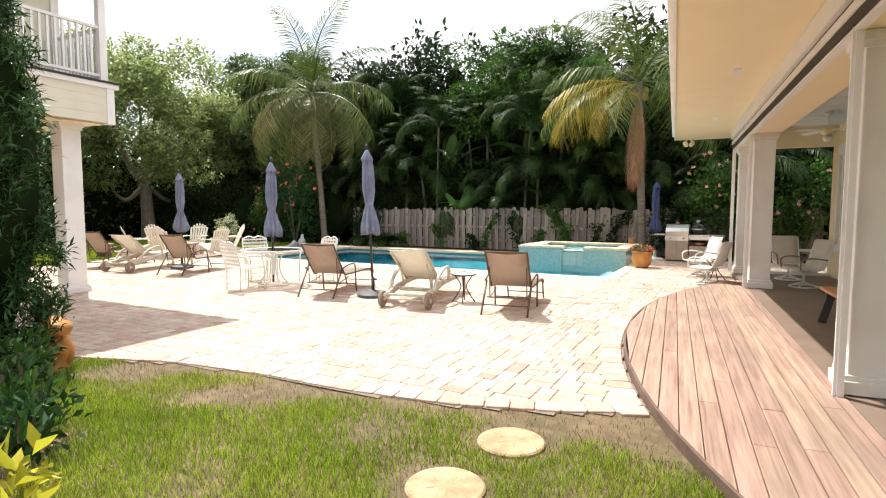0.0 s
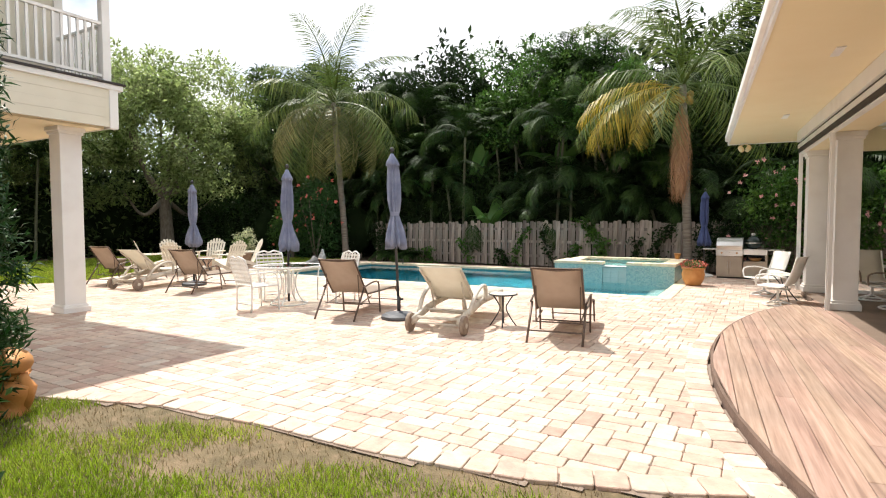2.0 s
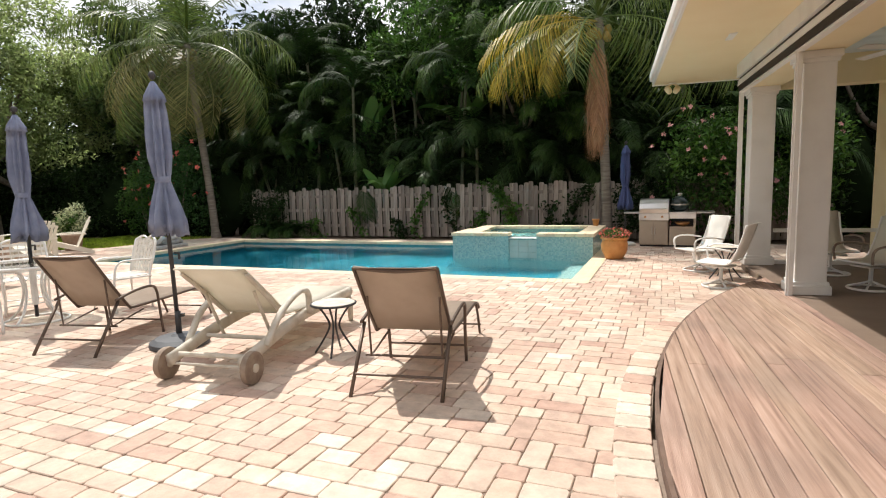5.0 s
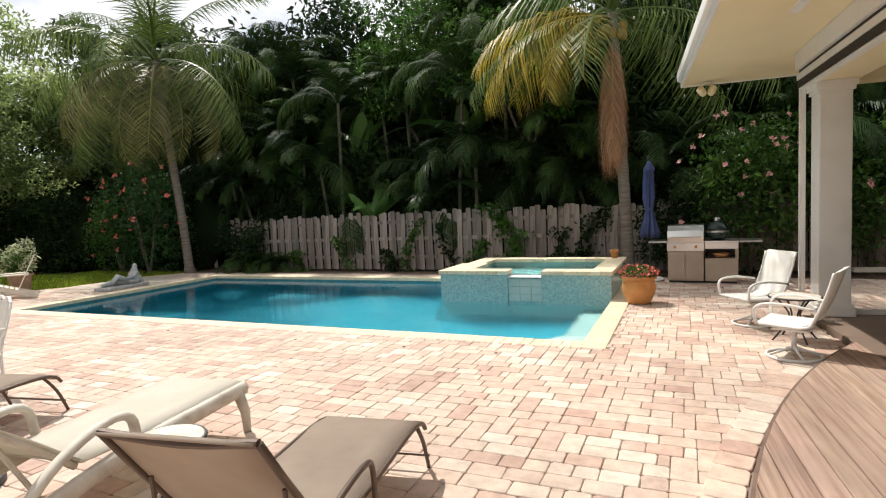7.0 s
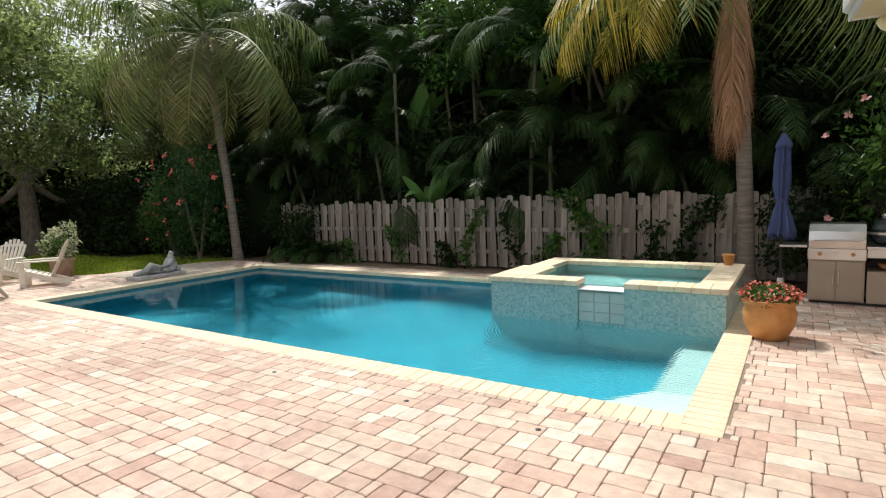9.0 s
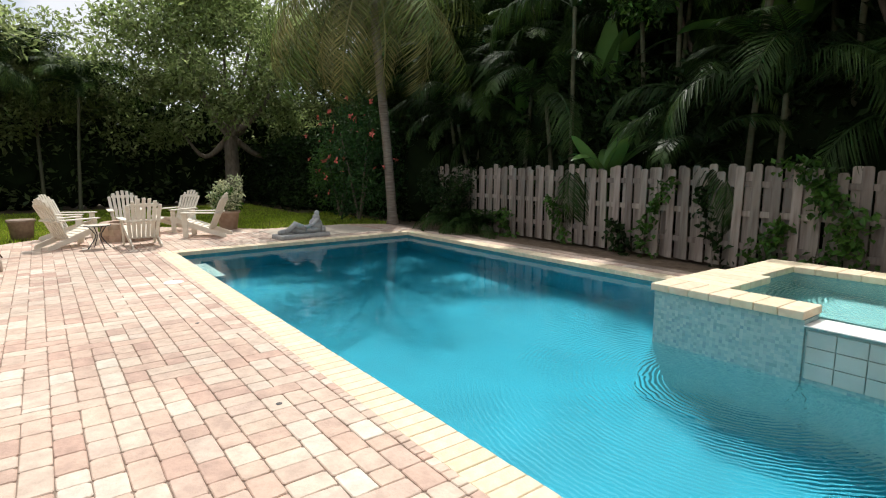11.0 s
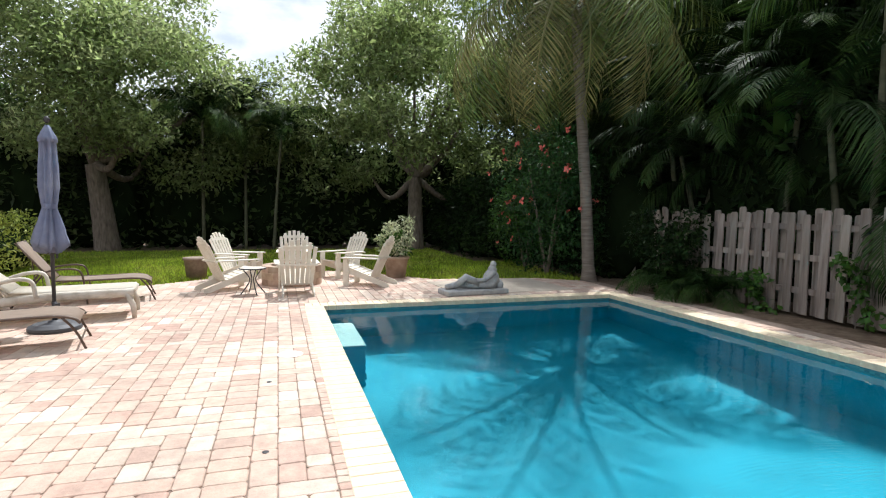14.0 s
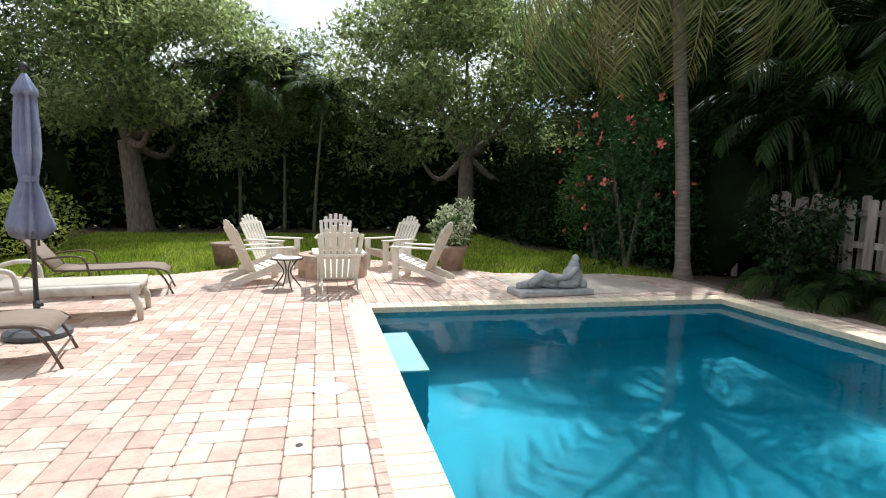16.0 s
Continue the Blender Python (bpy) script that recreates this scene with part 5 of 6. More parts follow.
part("control_panel", box(B(), -0.28, -0.02, 0.60, 0.64, 0.56, 0.15, bevel=.006), M_STEEL, g)
for k in range(3):
    kn = lathe(B(), [(0, 0), (.026, 0), (.024, .03), (0, .03)], 16)
    bmesh.ops.transform(kn, matrix=pose(-0.46 + .18 * k, -0.30, .68, 90, 0, 0), verts=kn.verts[:])
    part("knob", kn, M_OAK if k != 1 else M_STEEL, g, "brass-coloured burner knob" if k != 1 else "")
bm = B()
prof = [(-.29, .755), (-.30, .86), (-.25, .98), (-.12, 1.07), (.06, 1.09), (.20, 1.04), (.25, .92), (.26, .755)]
l0, l1 = [bm.verts.new((-.59, a, b)) for a, b in prof], [bm.verts.new((.03, a, b)) for a, b in prof]
bm.faces.new(l0); bm.faces.new(l1[::-1])
for j in range(len(prof)):
    bm.faces.new((l0[j], l1[j], l1[(j + 1) % len(prof)], l0[(j + 1) % len(prof)]))
bmesh.ops.recalc_face_normals(bm, faces=bm.faces[:])
hd = part("hood", bm, M_STEEL, g)
part("hood_handle", tube(B(), [(-.53, -.295, .87), (-.53, -.345, .87), (-.03, -.345, .87), (-.03, -.295, .87)], .012, 8), M_STEEL, hd)
for s in (-1, 1):
    dr = part("cabinet_door", box(B(), -0.28 + s * .148, -0.291, 0.06, 0.285, 0.02, 0.52, bevel=.004), M_CAB, g)
    part("door_handle", tube(B(), [(-0.28 + s * .03, -.305, .28), (-0.28 + s * .03, -.33, .29), (-0.28 + s * .03, -.33, .45), (-0.28 + s * .03, -.305, .46)], .007, 6), M_STEEL, dr)
part("side_cabinet", box(B(), 0.32, 0, 0.04, 0.54, 0.54, 0.42, bevel=.006), M_CAB, g)
part("side_cabinet_post", box(B(), 0.57, -0.22, 0.46, 0.05, 0.05, 0.29), M_CAB, g)
part("side_cabinet_post", box(B(), 0.57, 0.22, 0.46, 0.05, 0.05, 0.29), M_CAB, g)
part("back_panel", box(B(), 0.32, 0.24, 0.46, 0.44, 0.02, 0.29), M_BLACK, g)
part("worktop", box(B(), 0.32, 0, 0.752, 0.56, 0.58, 0.035, bevel=.005), M_STEEL, g)
part("worktop_fascia", box(B(), 0.32, -0.26, 0.64, 0.54, 0.02, 0.11), M_STEEL, g)
part("side_shelf", box(B(), -0.77, 0, 0.755, 0.33, 0.5, 0.03, bevel=.005), M_STEEL, g)
part("side_shelf", box(B(), 0.79, 0, 0.755, 0.36, 0.5, 0.03, bevel=.005), M_STEEL, g)
bw_ = thing("bowl", -0.06, 16.32, 0.485, 0, "shallow brass-coloured bowl on the grill's open shelf", "bowl")
part("shell", lathe(B(), [(.06, 0), (.12, .03), (.16, .09), (.15, .09), (.10, .035), (0, .02)], 20), M_OAK, bw_, smooth=True)
egg = thing("kamado_grill", -0.12, 16.43, 0.81, 0, "small dark ceramic kamado grill standing on the worktop", "grill")
part("body", lathe(B(), [(.08, 0), (.15, .03), (.19, .10), (.195, .15)], 24), M_EGG, egg, smooth=True)
part("lid", lathe(B(), [(.195, .16), (.19, .22), (.15, .30), (.07, .345), (.05, .35)], 24), M_EGG, egg, smooth=True)
part("band", lathe(B(), [(.198, .14), (.203, .145), (.203, .17), (.198, .175)], 24), M_STEEL, egg)
part("chimney_cap", lathe(B(), [(.05, .35), (.05, .38), (.06, .385), (.05, .41), (0, .42)], 16), M_STEEL, egg)

# ---- terracotta pot with flowers, pots ----
def scatter_leaves(n, centre, radii, size, flat=0.4, shell=0.55, narrow=0.45, seed=1, up=0.3):
    """Folded leaf quads through an ellipsoid."""
    r = np.random.default_rng(seed)
    d = r.normal(size=(n, 3)); d /= np.linalg.norm(d, axis=1)[:, None]
    rad = (shell + (1 - shell) * r.random(n)) ** 0.8
    P = np.asarray(centre) + d * rad[:, None] * np.asarray(radii)
    return leaf_quads(P, d, size, narrow, r, up)


def leaf_quads(P, d, size, narrow, r, up=0.3):
    n = len(P)
    ax = d * 0.6 + r.normal(size=(n, 3)) * 0.8
    ax[:, 2] += up - 0.35
    ax /= np.linalg.norm(ax, axis=1)[:, None] + 1e-9
    nr = d * 0.5 + r.normal(size=(n, 3)) * 0.6 + np.array([0, 0, 0.7])
    sd = np.cross(ax, nr); sd /= np.linalg.norm(sd, axis=1)[:, None] + 1e-9
    nn = np.cross(sd, ax)
    s = size * r.uniform(0.6, 1.35, n)[:, None]
    A, T = P, P + ax * s - nn * s * 0.12
    L = P + ax * s * 0.45 + sd * s * narrow * 0.5 + nn * s * 0.08
    R = P + ax * s * 0.45 - sd * s * narrow * 0.5 + nn * s * 0.08
    V = np.stack([A, L, T, R], 1).reshape(-1, 3)
    return V, np.arange(4 * n).reshape(-1, 4)


def bunch(name, parts_, mat, parent, label=""):
    V, F, o = [], [], 0
    for v, f in parts_:
        V.append(v); F.append(f + o); o += len(v)
    return part_me(name, mesh_np(name, np.concatenate(V), np.concatenate(F), mat), parent, None, label)


tp = thing("plant_pot", -1.34, 13.95, 0.022, 0, "round orange terracotta pot filled with small red flowers", "plant pot")
part("pot", lathe(B(), [(0.0, 0), (0.15, 0), (0.17, .02), (0.24, .16), (0.255, .26), (0.235, .36), (0.235, .38), (0.265, .39), (0.265, .425), (0.235, .43), (0.22, .40), (0.0, .39)], 32), M_TERRA, tp, smooth=True)
bunch("foliage", [scatter_leaves(700, (0, 0, .46), (.27, .27, .11), .06, seed=3)], M_LEAF_BRIGHT, tp)
bunch("flowers", [scatter_leaves(420, (0, 0, .49), (.29, .29, .11), .035, shell=.9, narrow=.9, seed=4)], M_RED, tp, "small red blossoms")["kind"] = "stuff"
sp = thing("plant_pot", -1.95, 16.24, 0.492, 0, "small terracotta pot standing on the spa coping", "plant pot")
part("pot", lathe(B(), [(0, 0), (.055, 0), (.08, .13), (.088, .13), (.088, .16), (.07, .16), (0, .14)], 20), M_TERRA, sp, smooth=True)
dp = thing("plant_pot", -16.7, 9.1, 0.022, 0, "dark brown planter at the edge of the lawn", "plant pot")
part("pot", lathe(B(), [(0, 0), (.19, 0), (.24, .38), (.26, .38), (.26, .43), (.21, .43), (0, .40)], 24), M_WHEEL, dp, smooth=True)
wp = thing("potted_shrub", -15.95, 13.2, 0.022, 0, "clay pot with a white-flowering variegated shrub", "shrub")
part("pot", lathe(B(), [(0, 0), (.20, 0), (.26, .40), (.29, .40), (.29, .46), (.23, .46), (0, .43)], 24), M_PITSTONE, wp, smooth=True)
bunch("foliage", [*[scatter_leaves(110, (.26 * math.cos(q * 2.4), .26 * math.sin(q * 2.4), .62 + .09 * (q % 7)), (.2, .2, .18), .09, seed=50 + q, shell=.1) for q in range(9)]], M_LEAF_WHITE, wp)
bunch("leaves", [scatter_leaves(500, (0, 0, .72), (.36, .36, .34), .11, seed=6, shell=.2)], M_LEAF_BRIGHT, wp)

# ---- fire pit and adirondack chairs ----
fp = thing("fire_pit", -15.4, 11.0, 0.022, 0, "round fire pit of stacked tan stone blocks", "fire pit")
bm = B()
n = 14
for ring in range(3):
    for k in range(n):
        a0, a1 = 2 * math.pi * (k + .5 * (ring % 2) + .01) / n, 2 * math.pi * (k + 1 + .5 * (ring % 2) - .01) / n
        bm = B()
        z0, z1 = .125 * ring + .002, .125 * ring + .123
        vs_ = [[bm.verts.new((rr * math.cos(a), rr * math.sin(a), z)) for a in (a0, (a0 + a1) / 2, a1)] for z in (z0, z1) for rr in (.40, .57)]
        i0, o0, i1, o1 = vs_
        for j in (0, 1):
            bm.faces.new((o0[j], o0[j + 1], o1[j + 1], o1[j])); bm.faces.new((i0[j + 1], i0[j], i1[j], i1[j + 1]))
            bm.faces.new((i1[j], o1[j], o1[j + 1], i1[j + 1]))
        bm.faces.new((i0[0], o0[0], o1[0], i1[0])); bm.faces.new((o0[2], i0[2], i1[2], o1[2]))
        part("block", bm, M_PITSTONE, fp)
part("ash_bed", lathe(B(), [(0, .12), (.2, .14), (.40, .12)], 20), M_SOIL, fp)


def adirondack(x, y, rz):
    """Faces +y."""
    t = thing("adirondack_chair", x, y, 0.022, rz, "cream painted slatted adirondack chair at the fire pit", "chair", "adirondack chairs round the fire pit")
    for s in (-1, 1):
        bm = B()
        pr = [(.40, .36), (.40, .27), (-.42, 0.0), (-.52, 0.0), (-.50, .07), (.30, .36)]
        a, b = [bm.verts.new((s * .25 - .012, p, q)) for p, q in pr], [bm.verts.new((s * .25 + .012, p, q)) for p, q in pr]
        bm.faces.new(a); bm.faces.new(b[::-1])
        for j in range(6):
            bm.faces.new((a[j], b[j], b[(j + 1) % 6], a[(j + 1) % 6]))
        bmesh.ops.recalc_face_normals(bm, faces=bm.faces[:])
        part("side_rail", bm, M_ADIR, t)
        part("front_leg", box(B(), s * .28, .34, 0, .03, .11, .53, bevel=.004), M_ADIR, t)
        part("arm", box(B(), s * .31, .06, .53, .13, .72, .024, bevel=.01), M_ADIR, t)
        part("arm_bracket", box(B(), s * .31, .34, .42, .026, .08, .11), M_ADIR, t)
    for k in range(6):
        f = k / 5
        part("seat_slat", box(B(), 0, 0, 0, .52, .082, .02, bevel=.004, m=pose(0, .36 - .48 * f, .355 - .17 * f, 19, 0, 0)), M_ADIR, t)
    hs_ = [.74, .82, .87, .885, .87, .82, .74]
    for k in range(7):
        xx = -.225 + .075 * k
        bm = box(B(), 0, 0, 0, .066, .02, hs_[k], bevel=.008, m=pose(xx * 1.02, -.14, .16, 24, (k - 3) * 1.6, 0))
        part("back_slat", bm, M_ADIR, t)
    part("back_rail", box(B(), 0, 0, 0, .66, .05, .03, m=pose(0, -.33, .51, 0, 0, 0)), M_ADIR, t)
    part("back_rail", box(B(), 0, 0, 0, .48, .03, .06, m=pose(0, -.43, .80, 24, 0, 0)), M_ADIR, t)
    return t


for x, y, rz in ((-14.12, 11.05, 92), (-14.85, 9.88, 25), (-16.25, 9.95, -28), (-16.75, 11.08, -92), (-16.3, 12.1, -150), (-14.9, 12.42, 150)):
    adirondack(x, y, rz)

# ---- reclining stone figure ----
bm = box(B(), 0, 0, 0, .46, 1.18, .09, bevel=.02)
def blob(cx, cy, cz, rx, ry, rz_, m=None):
    q = bmesh.ops.create_icosphere(bm, subdivisions=2, radius=1.0)["verts"]
    tm = pose(cx, cy, cz) @ (m or Matrix()) @ Matrix.Diagonal((rx, ry, rz_, 1))
    bmesh.ops.transform(bm, matrix=tm, verts=q)
blob(0.02, .34, .24, .13, .16, .19); blob(0.02, .36, .40, .08, .09, .10); blob(0.02, .38, .505, .055, .06, .07); blob(0.0, .05, .17, .13, .22, .10)
blob(0.05, .22, .16, .15, .2, .09)
tube(bm, [(0.05, .05, .18), (0.06, -.18, .30), (0.05, -.38, .15)], [.085, .07, .05], 10)
tube(bm, [(-.04, .02, .16), (-.05, -.25, .17), (-.03, -.52, .13)], [.085, .065, .045], 10)
tube(bm, [(0.10, .36, .38), (0.15, .18, .26), (0.12, .02, .24)], [.05, .04, .035], 8)
tube(bm, [(-.05, .40, .38), (-.08, .50, .24), (-.06, .46, .10)], [.05, .045, .04], 8)
blob(0.0, .50, .14, .14, .08, .10)
me = bpy.data.meshes.new("statue"); bm.to_mesh(me); bm.free(); me.materials.append(M_STONE)
me.polygons.foreach_set("use_smooth", np.ones(len(me.polygons), bool))
st = new("statue", me)
st.matrix_basis = pose(-13.36, 14.05, 0.022, 0, 0, 6)
tagged(st, "grey cast stone reclining garden statue on the pool deck", "statue")

# ---- stepping stones, drain cover, deck holes ----
for x, y, r in ((-0.62, 2.20, .23), (-0.74, 1.46, .23), (-0.9, 0.7, .23)):
    t = thing("stepping_stone", x, y, -0.018, RNG.uniform(0, 360), "round tan stepping stone with a sand dollar pattern in the lawn", "stepping stone", "stepping stones")
    part("disc", lathe(B(), [(0, 0), (r, 0), (r, .035), (r - .012, .045), (0, .05)], 32), M_STEP, t)
    for k in range(5):
        o = part("petal", lathe(B(), [(0, 0), (.025, 0), (.018, .004), (0, .005)], 10), M_STEP, t)
        a = k * 2 * math.pi / 5
        o.matrix_basis = pose(math.cos(a) * .07, math.sin(a) * .07, .046, 0, 0, math.degrees(a)) @ Matrix.Diagonal((2.2, .7, 1, 1))
for hx in (-2.6, -3.75, -5.35, -7.70, -9.1):
    t = thing("deck_anchor", hx, 10.66, 0.0225, 0, "small dark brass deck anchor set in the pavers", "deck anchor", "deck anchors along the pool")
    part("cap", lathe(B(), [(0, 0), (.02, 0), (.022, .003), (.014, .005), (0, .005)], 14), M_BLACK, t)
dc = thing("skimmer_cover", -9.97, 10.85, 0.022, 0, "round white pool skimmer cover in the pavers", "cover")
part("lid", lathe(B(), [(0, 0), (.125, 0), (.13, .004), (.12, .008), (0, .008)], 28), M_WHITE, dc)

# ---- plants ----
def frond_mesh(name, mat, length=3.2, droop=1.0, leaflet=0.55, n=46, seed=1, hang=0.35, rise=0.7, width=0.035):
    """A feather palm frond from the origin out along +x."""
    r = np.random.default_rng(seed)
    s = np.linspace(0, 1, 24)
    ang = rise - (rise + droop) * s ** 1.25
    dx, dz = np.cos(ang), np.sin(ang)
    X = np.concatenate([[0], np.cumsum(dx[:-1])]) * length / 24
    Z = np.concatenate([[0], np.cumsum(dz[:-1])]) * length / 24
    V, F = [], []
    w = 0.035 * (1 - s) + 0.006
    for i in range(24):
        b = len(V)
        V += [(X[i], -w[i], Z[i]), (X[i], w[i], Z[i]), (X[i], 0, Z[i] + w[i] * 0.8)]
        if i:
            for a, c in ((0, 1), (1, 2), (2, 0)):
                F.append((b - 3 + a, b - 3 + c, b + c, b + a))
    for side in (-1, 1):
        for t in np.linspace(0.16, 0.995, n):
            t = t + r.uniform(-.006, .006)
            px, pz, a = np.interp(t, s, X), np.interp(t, s, Z), np.interp(t, s, ang)
            L = leaflet * (0.35 + 1.0 * math.sin(math.pi * min(1, 0.12 + 0.86 * t)) ** 0.8) * r.uniform(.85, 1.1)
            fwd, out = 0.55 + 0.5 * t + r.uniform(-.08, .08), 1.0
            d = Vector((math.cos(a) * fwd, side * out, math.sin(a) * fwd + 0.18)).normalized()
            h = hang * r.uniform(.6, 1.4)
            p0 = Vector((px, side * 0.01, pz))
            p1 = p0 + d * L * 0.5 + Vector((0, 0, -h * L * 0.18))
            p2 = p0 + d * L * 0.92 + Vector((0, 0, -h * L * 0.85))
            u = Vector((math.cos(a), 0, math.sin(a))) * width * 0.5
            b = len(V)
            V += [p0 - u * .5, p0 + u * .5, p1 + u, p1 - u, p2 + u * .12, p2 - u * .12]
            F += [(b, b + 1, b + 2, b + 3), (b + 3, b + 2, b + 4, b + 5)]
    return mesh_np(name, np.array([tuple(v) for v in V]), F, mat)


def trunk_mesh(bm, pts, r0, r1, n=12, ringed=False):
    P = arc_pts(pts, 10)
    k = len(P)
    rs = [(r0 + (r1 - r0) * min(1, (i / (k - 1)) ** 0.6)) * (1 + (0.05 if ringed and i % 2 else 0)) for i in range(k)]
    if ringed:
        rs[0], rs[1] = r0 * 1.5, r0 * 1.15
    return tube(bm, P, rs, n)


FR = [frond_mesh("frond", M_LEAF_PALM, 3.2, 0.45, .60, 46, 11, .6, 0.75, .028), frond_mesh("frond", M_LEAF_PALM, 3.4, 0.7, .66, 46, 12, 1.0, 0.75, .028), frond_mesh("frond", M_LEAF_PALM, 3.4, 0.55, .62, 46, 13, 1.3, 0.55, .028)]
FR_OLD = frond_mesh("frond", M_LEAF_OLD, 3.5, 0.9, .62, 52, 16, 1.0, 0.9, .03)
FR_GOLD = frond_mesh("frond", M_LEAF_GOLD, 3.3, 0.95, .62, 54, 14, 1.0, 0.5)
# Shaded copies of the areca fronds, the shade painted in the leaf colour.
FR_ASHADED = [frond_mesh("frond", M_LEAF_SHADED, 2.3, 1.1, .46, 54, 24, .5, 1.0, .036), frond_mesh("frond", M_LEAF_SHADED, 2.6, 1.5, .5, 56, 25, .8, 0.9, .036)]
FR_DEAD = frond_mesh("dead_frond", M_DEADFROND, 2.7, 1.5, .5, 44, 15, 1.2, -1.25, .045)
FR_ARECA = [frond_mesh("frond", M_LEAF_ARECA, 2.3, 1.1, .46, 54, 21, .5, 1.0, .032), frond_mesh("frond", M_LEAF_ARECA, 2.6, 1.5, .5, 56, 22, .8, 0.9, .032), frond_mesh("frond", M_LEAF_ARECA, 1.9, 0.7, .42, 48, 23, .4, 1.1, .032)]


def coconut_palm(x, y, lean, h, seed, label, gold=(), dead=0, n=26, fall=84, old=()):
    r = np.random.default_rng(seed)
    t = thing("palm_tree", x, y, -0.05, 0, label, "palm tree")
    part("trunk", trunk_mesh(B(), [(0, 0, 0), (lean[0] * .25, lean[1] * .25, h * .3), (lean[0] * .7, lean[1] * .7, h * .7), (lean[0], lean[1], h)], .135, .10, 14, True), M_PALMBARK, t, smooth=True)
    c = Vector((lean[0], lean[1], h))
    for k in range(n):
        az = 137.5 * k + r.uniform(-12, 12)
        f = k / (n - 1)                       # 0 upright, 1 hanging
        tilt = -40 + fall * f + r.uniform(-9, 9)
        me = FR[0] if f < .35 else FR[1] if f < .72 else FR[2]
        sc = (1.28 - 0.12 * f) * r.uniform(.9, 1.08)
        part_me("frond", me, t, pose(c.x, c.y, c.z, 0, 0, az) @ pose(0, 0, 0, r.uniform(-15, 15), tilt, 0) @ Matrix.Scale(sc, 4))
    for az, tilt, sc in gold:
        part_me("frond", FR_GOLD, t, pose(c.x, c.y, c.z - .1, 0, 0, az) @ pose(0, 0, 0, r.uniform(-20, 20), tilt, 0) @ Matrix.Scale(sc, 4), "yellowing drooping frond")
    for az, tilt, sc in old:
        part_me("frond", FR_OLD, t, pose(c.x, c.y, c.z - .12, 0, 0, az) @ pose(0, 0, 0, r.uniform(-20, 20), tilt, 0) @ Matrix.Scale(sc, 4), "faded grey-green frond hanging low")
    for k in range(dead):
        part_me("dead_frond", FR_DEAD, t, pose(c.x, c.y, c.z - .25, 0, 0, 55 * k + r.uniform(-20, 20)) @ pose(0, 0, 0, 0, 8 + r.uniform(-4, 4), 0) @ Matrix.Diagonal((r.uniform(.95, 1.25), .55, 1.1, 1)), "brown dried frond hanging down the trunk")
    for k in range(9):
        a = k * 2.4
        nut = part("coconut", lathe(B(), [(0, -.11), (.07, -.08), (.095, 0), (.07, .09), (0, .13)], 12, c.x + math.cos(a) * .22, c.y + math.sin(a) * .22), M_COCO, t, smooth=True)
        nut.location.z = c.z - .3 - .09 * (k % 3)
    return t


coconut_palm(-14.5, 17.08, (-0.30, -0.35), 6.35, 3, "tall coconut palm with arching green fronds by the pool", n=18, fall=104, old=((188, 36, 1.15), (215, 56, 1.15), (250, 50, 1.15), (278, 74, 1.1), (305, 64, 1.15), (335, 78, 1.05), (12, 68, 1.1), (60, 54, 1.05)))
coconut_palm(-1.78, 17.4, (-0.24, -0.05), 5.6, 5, "coconut palm with yellowing lower fronds and brown dead skirt", gold=((188, 8, 1.05), (212, 24, 1.1), (238, 34, .9), (160, 22, 1.0)), dead=12, n=17)


def areca(x, y, h, seed, nf=15, kinds=None):
    r = np.random.default_rng(seed)
    t = thing("areca_palm", x, y, -0.05, r.uniform(0, 360), "slender green areca palm in the dense screen behind the fence", "palm tree", "areca palms behind the fence")
    lx, ly = r.uniform(-.5, .5, 2)
    part("trunk", trunk_mesh(B(), [(0, 0, 0), (lx * .4, ly * .4, h * .5), (lx, ly, h)], .07, .045, 8), M_ARECASTEM, t, smooth=True)
    for k in range(nf):
        f = k / (nf - 1)
        part_me("frond", (kinds or FR_ARECA)[k % len(kinds or FR_ARECA)], t, pose(lx, ly, h - .05, 0, 0, 137.5 * k + r.uniform(-15, 15)) @ pose(0, 0, 0, r.uniform(-15, 15), -32 + 62 * f, 0) @ Matrix.Scale(r.uniform(.8, 1.15), 4))
    return t


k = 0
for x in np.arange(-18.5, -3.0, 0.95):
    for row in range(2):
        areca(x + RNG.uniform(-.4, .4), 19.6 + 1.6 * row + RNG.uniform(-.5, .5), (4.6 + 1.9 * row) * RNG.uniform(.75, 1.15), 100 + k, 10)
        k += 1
# Low row takes the frond copies that are coloured as if in shade.
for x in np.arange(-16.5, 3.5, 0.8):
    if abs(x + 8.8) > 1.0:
        areca(x + RNG.uniform(-.3, .3), 19.3 + RNG.uniform(-.2, .35), RNG.uniform(1.6, 3.2), 200 + k, 8, FR_ASHADED)
    k += 1
for x, y, h in ((-25.5, 8.2, 4.6), (-26.0, 9.6, 5.2), (-25.0, 10.6, 4.2), (-3.5, 20.0, 4.0), (-2.6, 21.2, 5.4), (1.6, 20.6, 5.0), (3.0, 20.0, 4.3)):
    areca(x, y, h, 300 + int(h * 10))


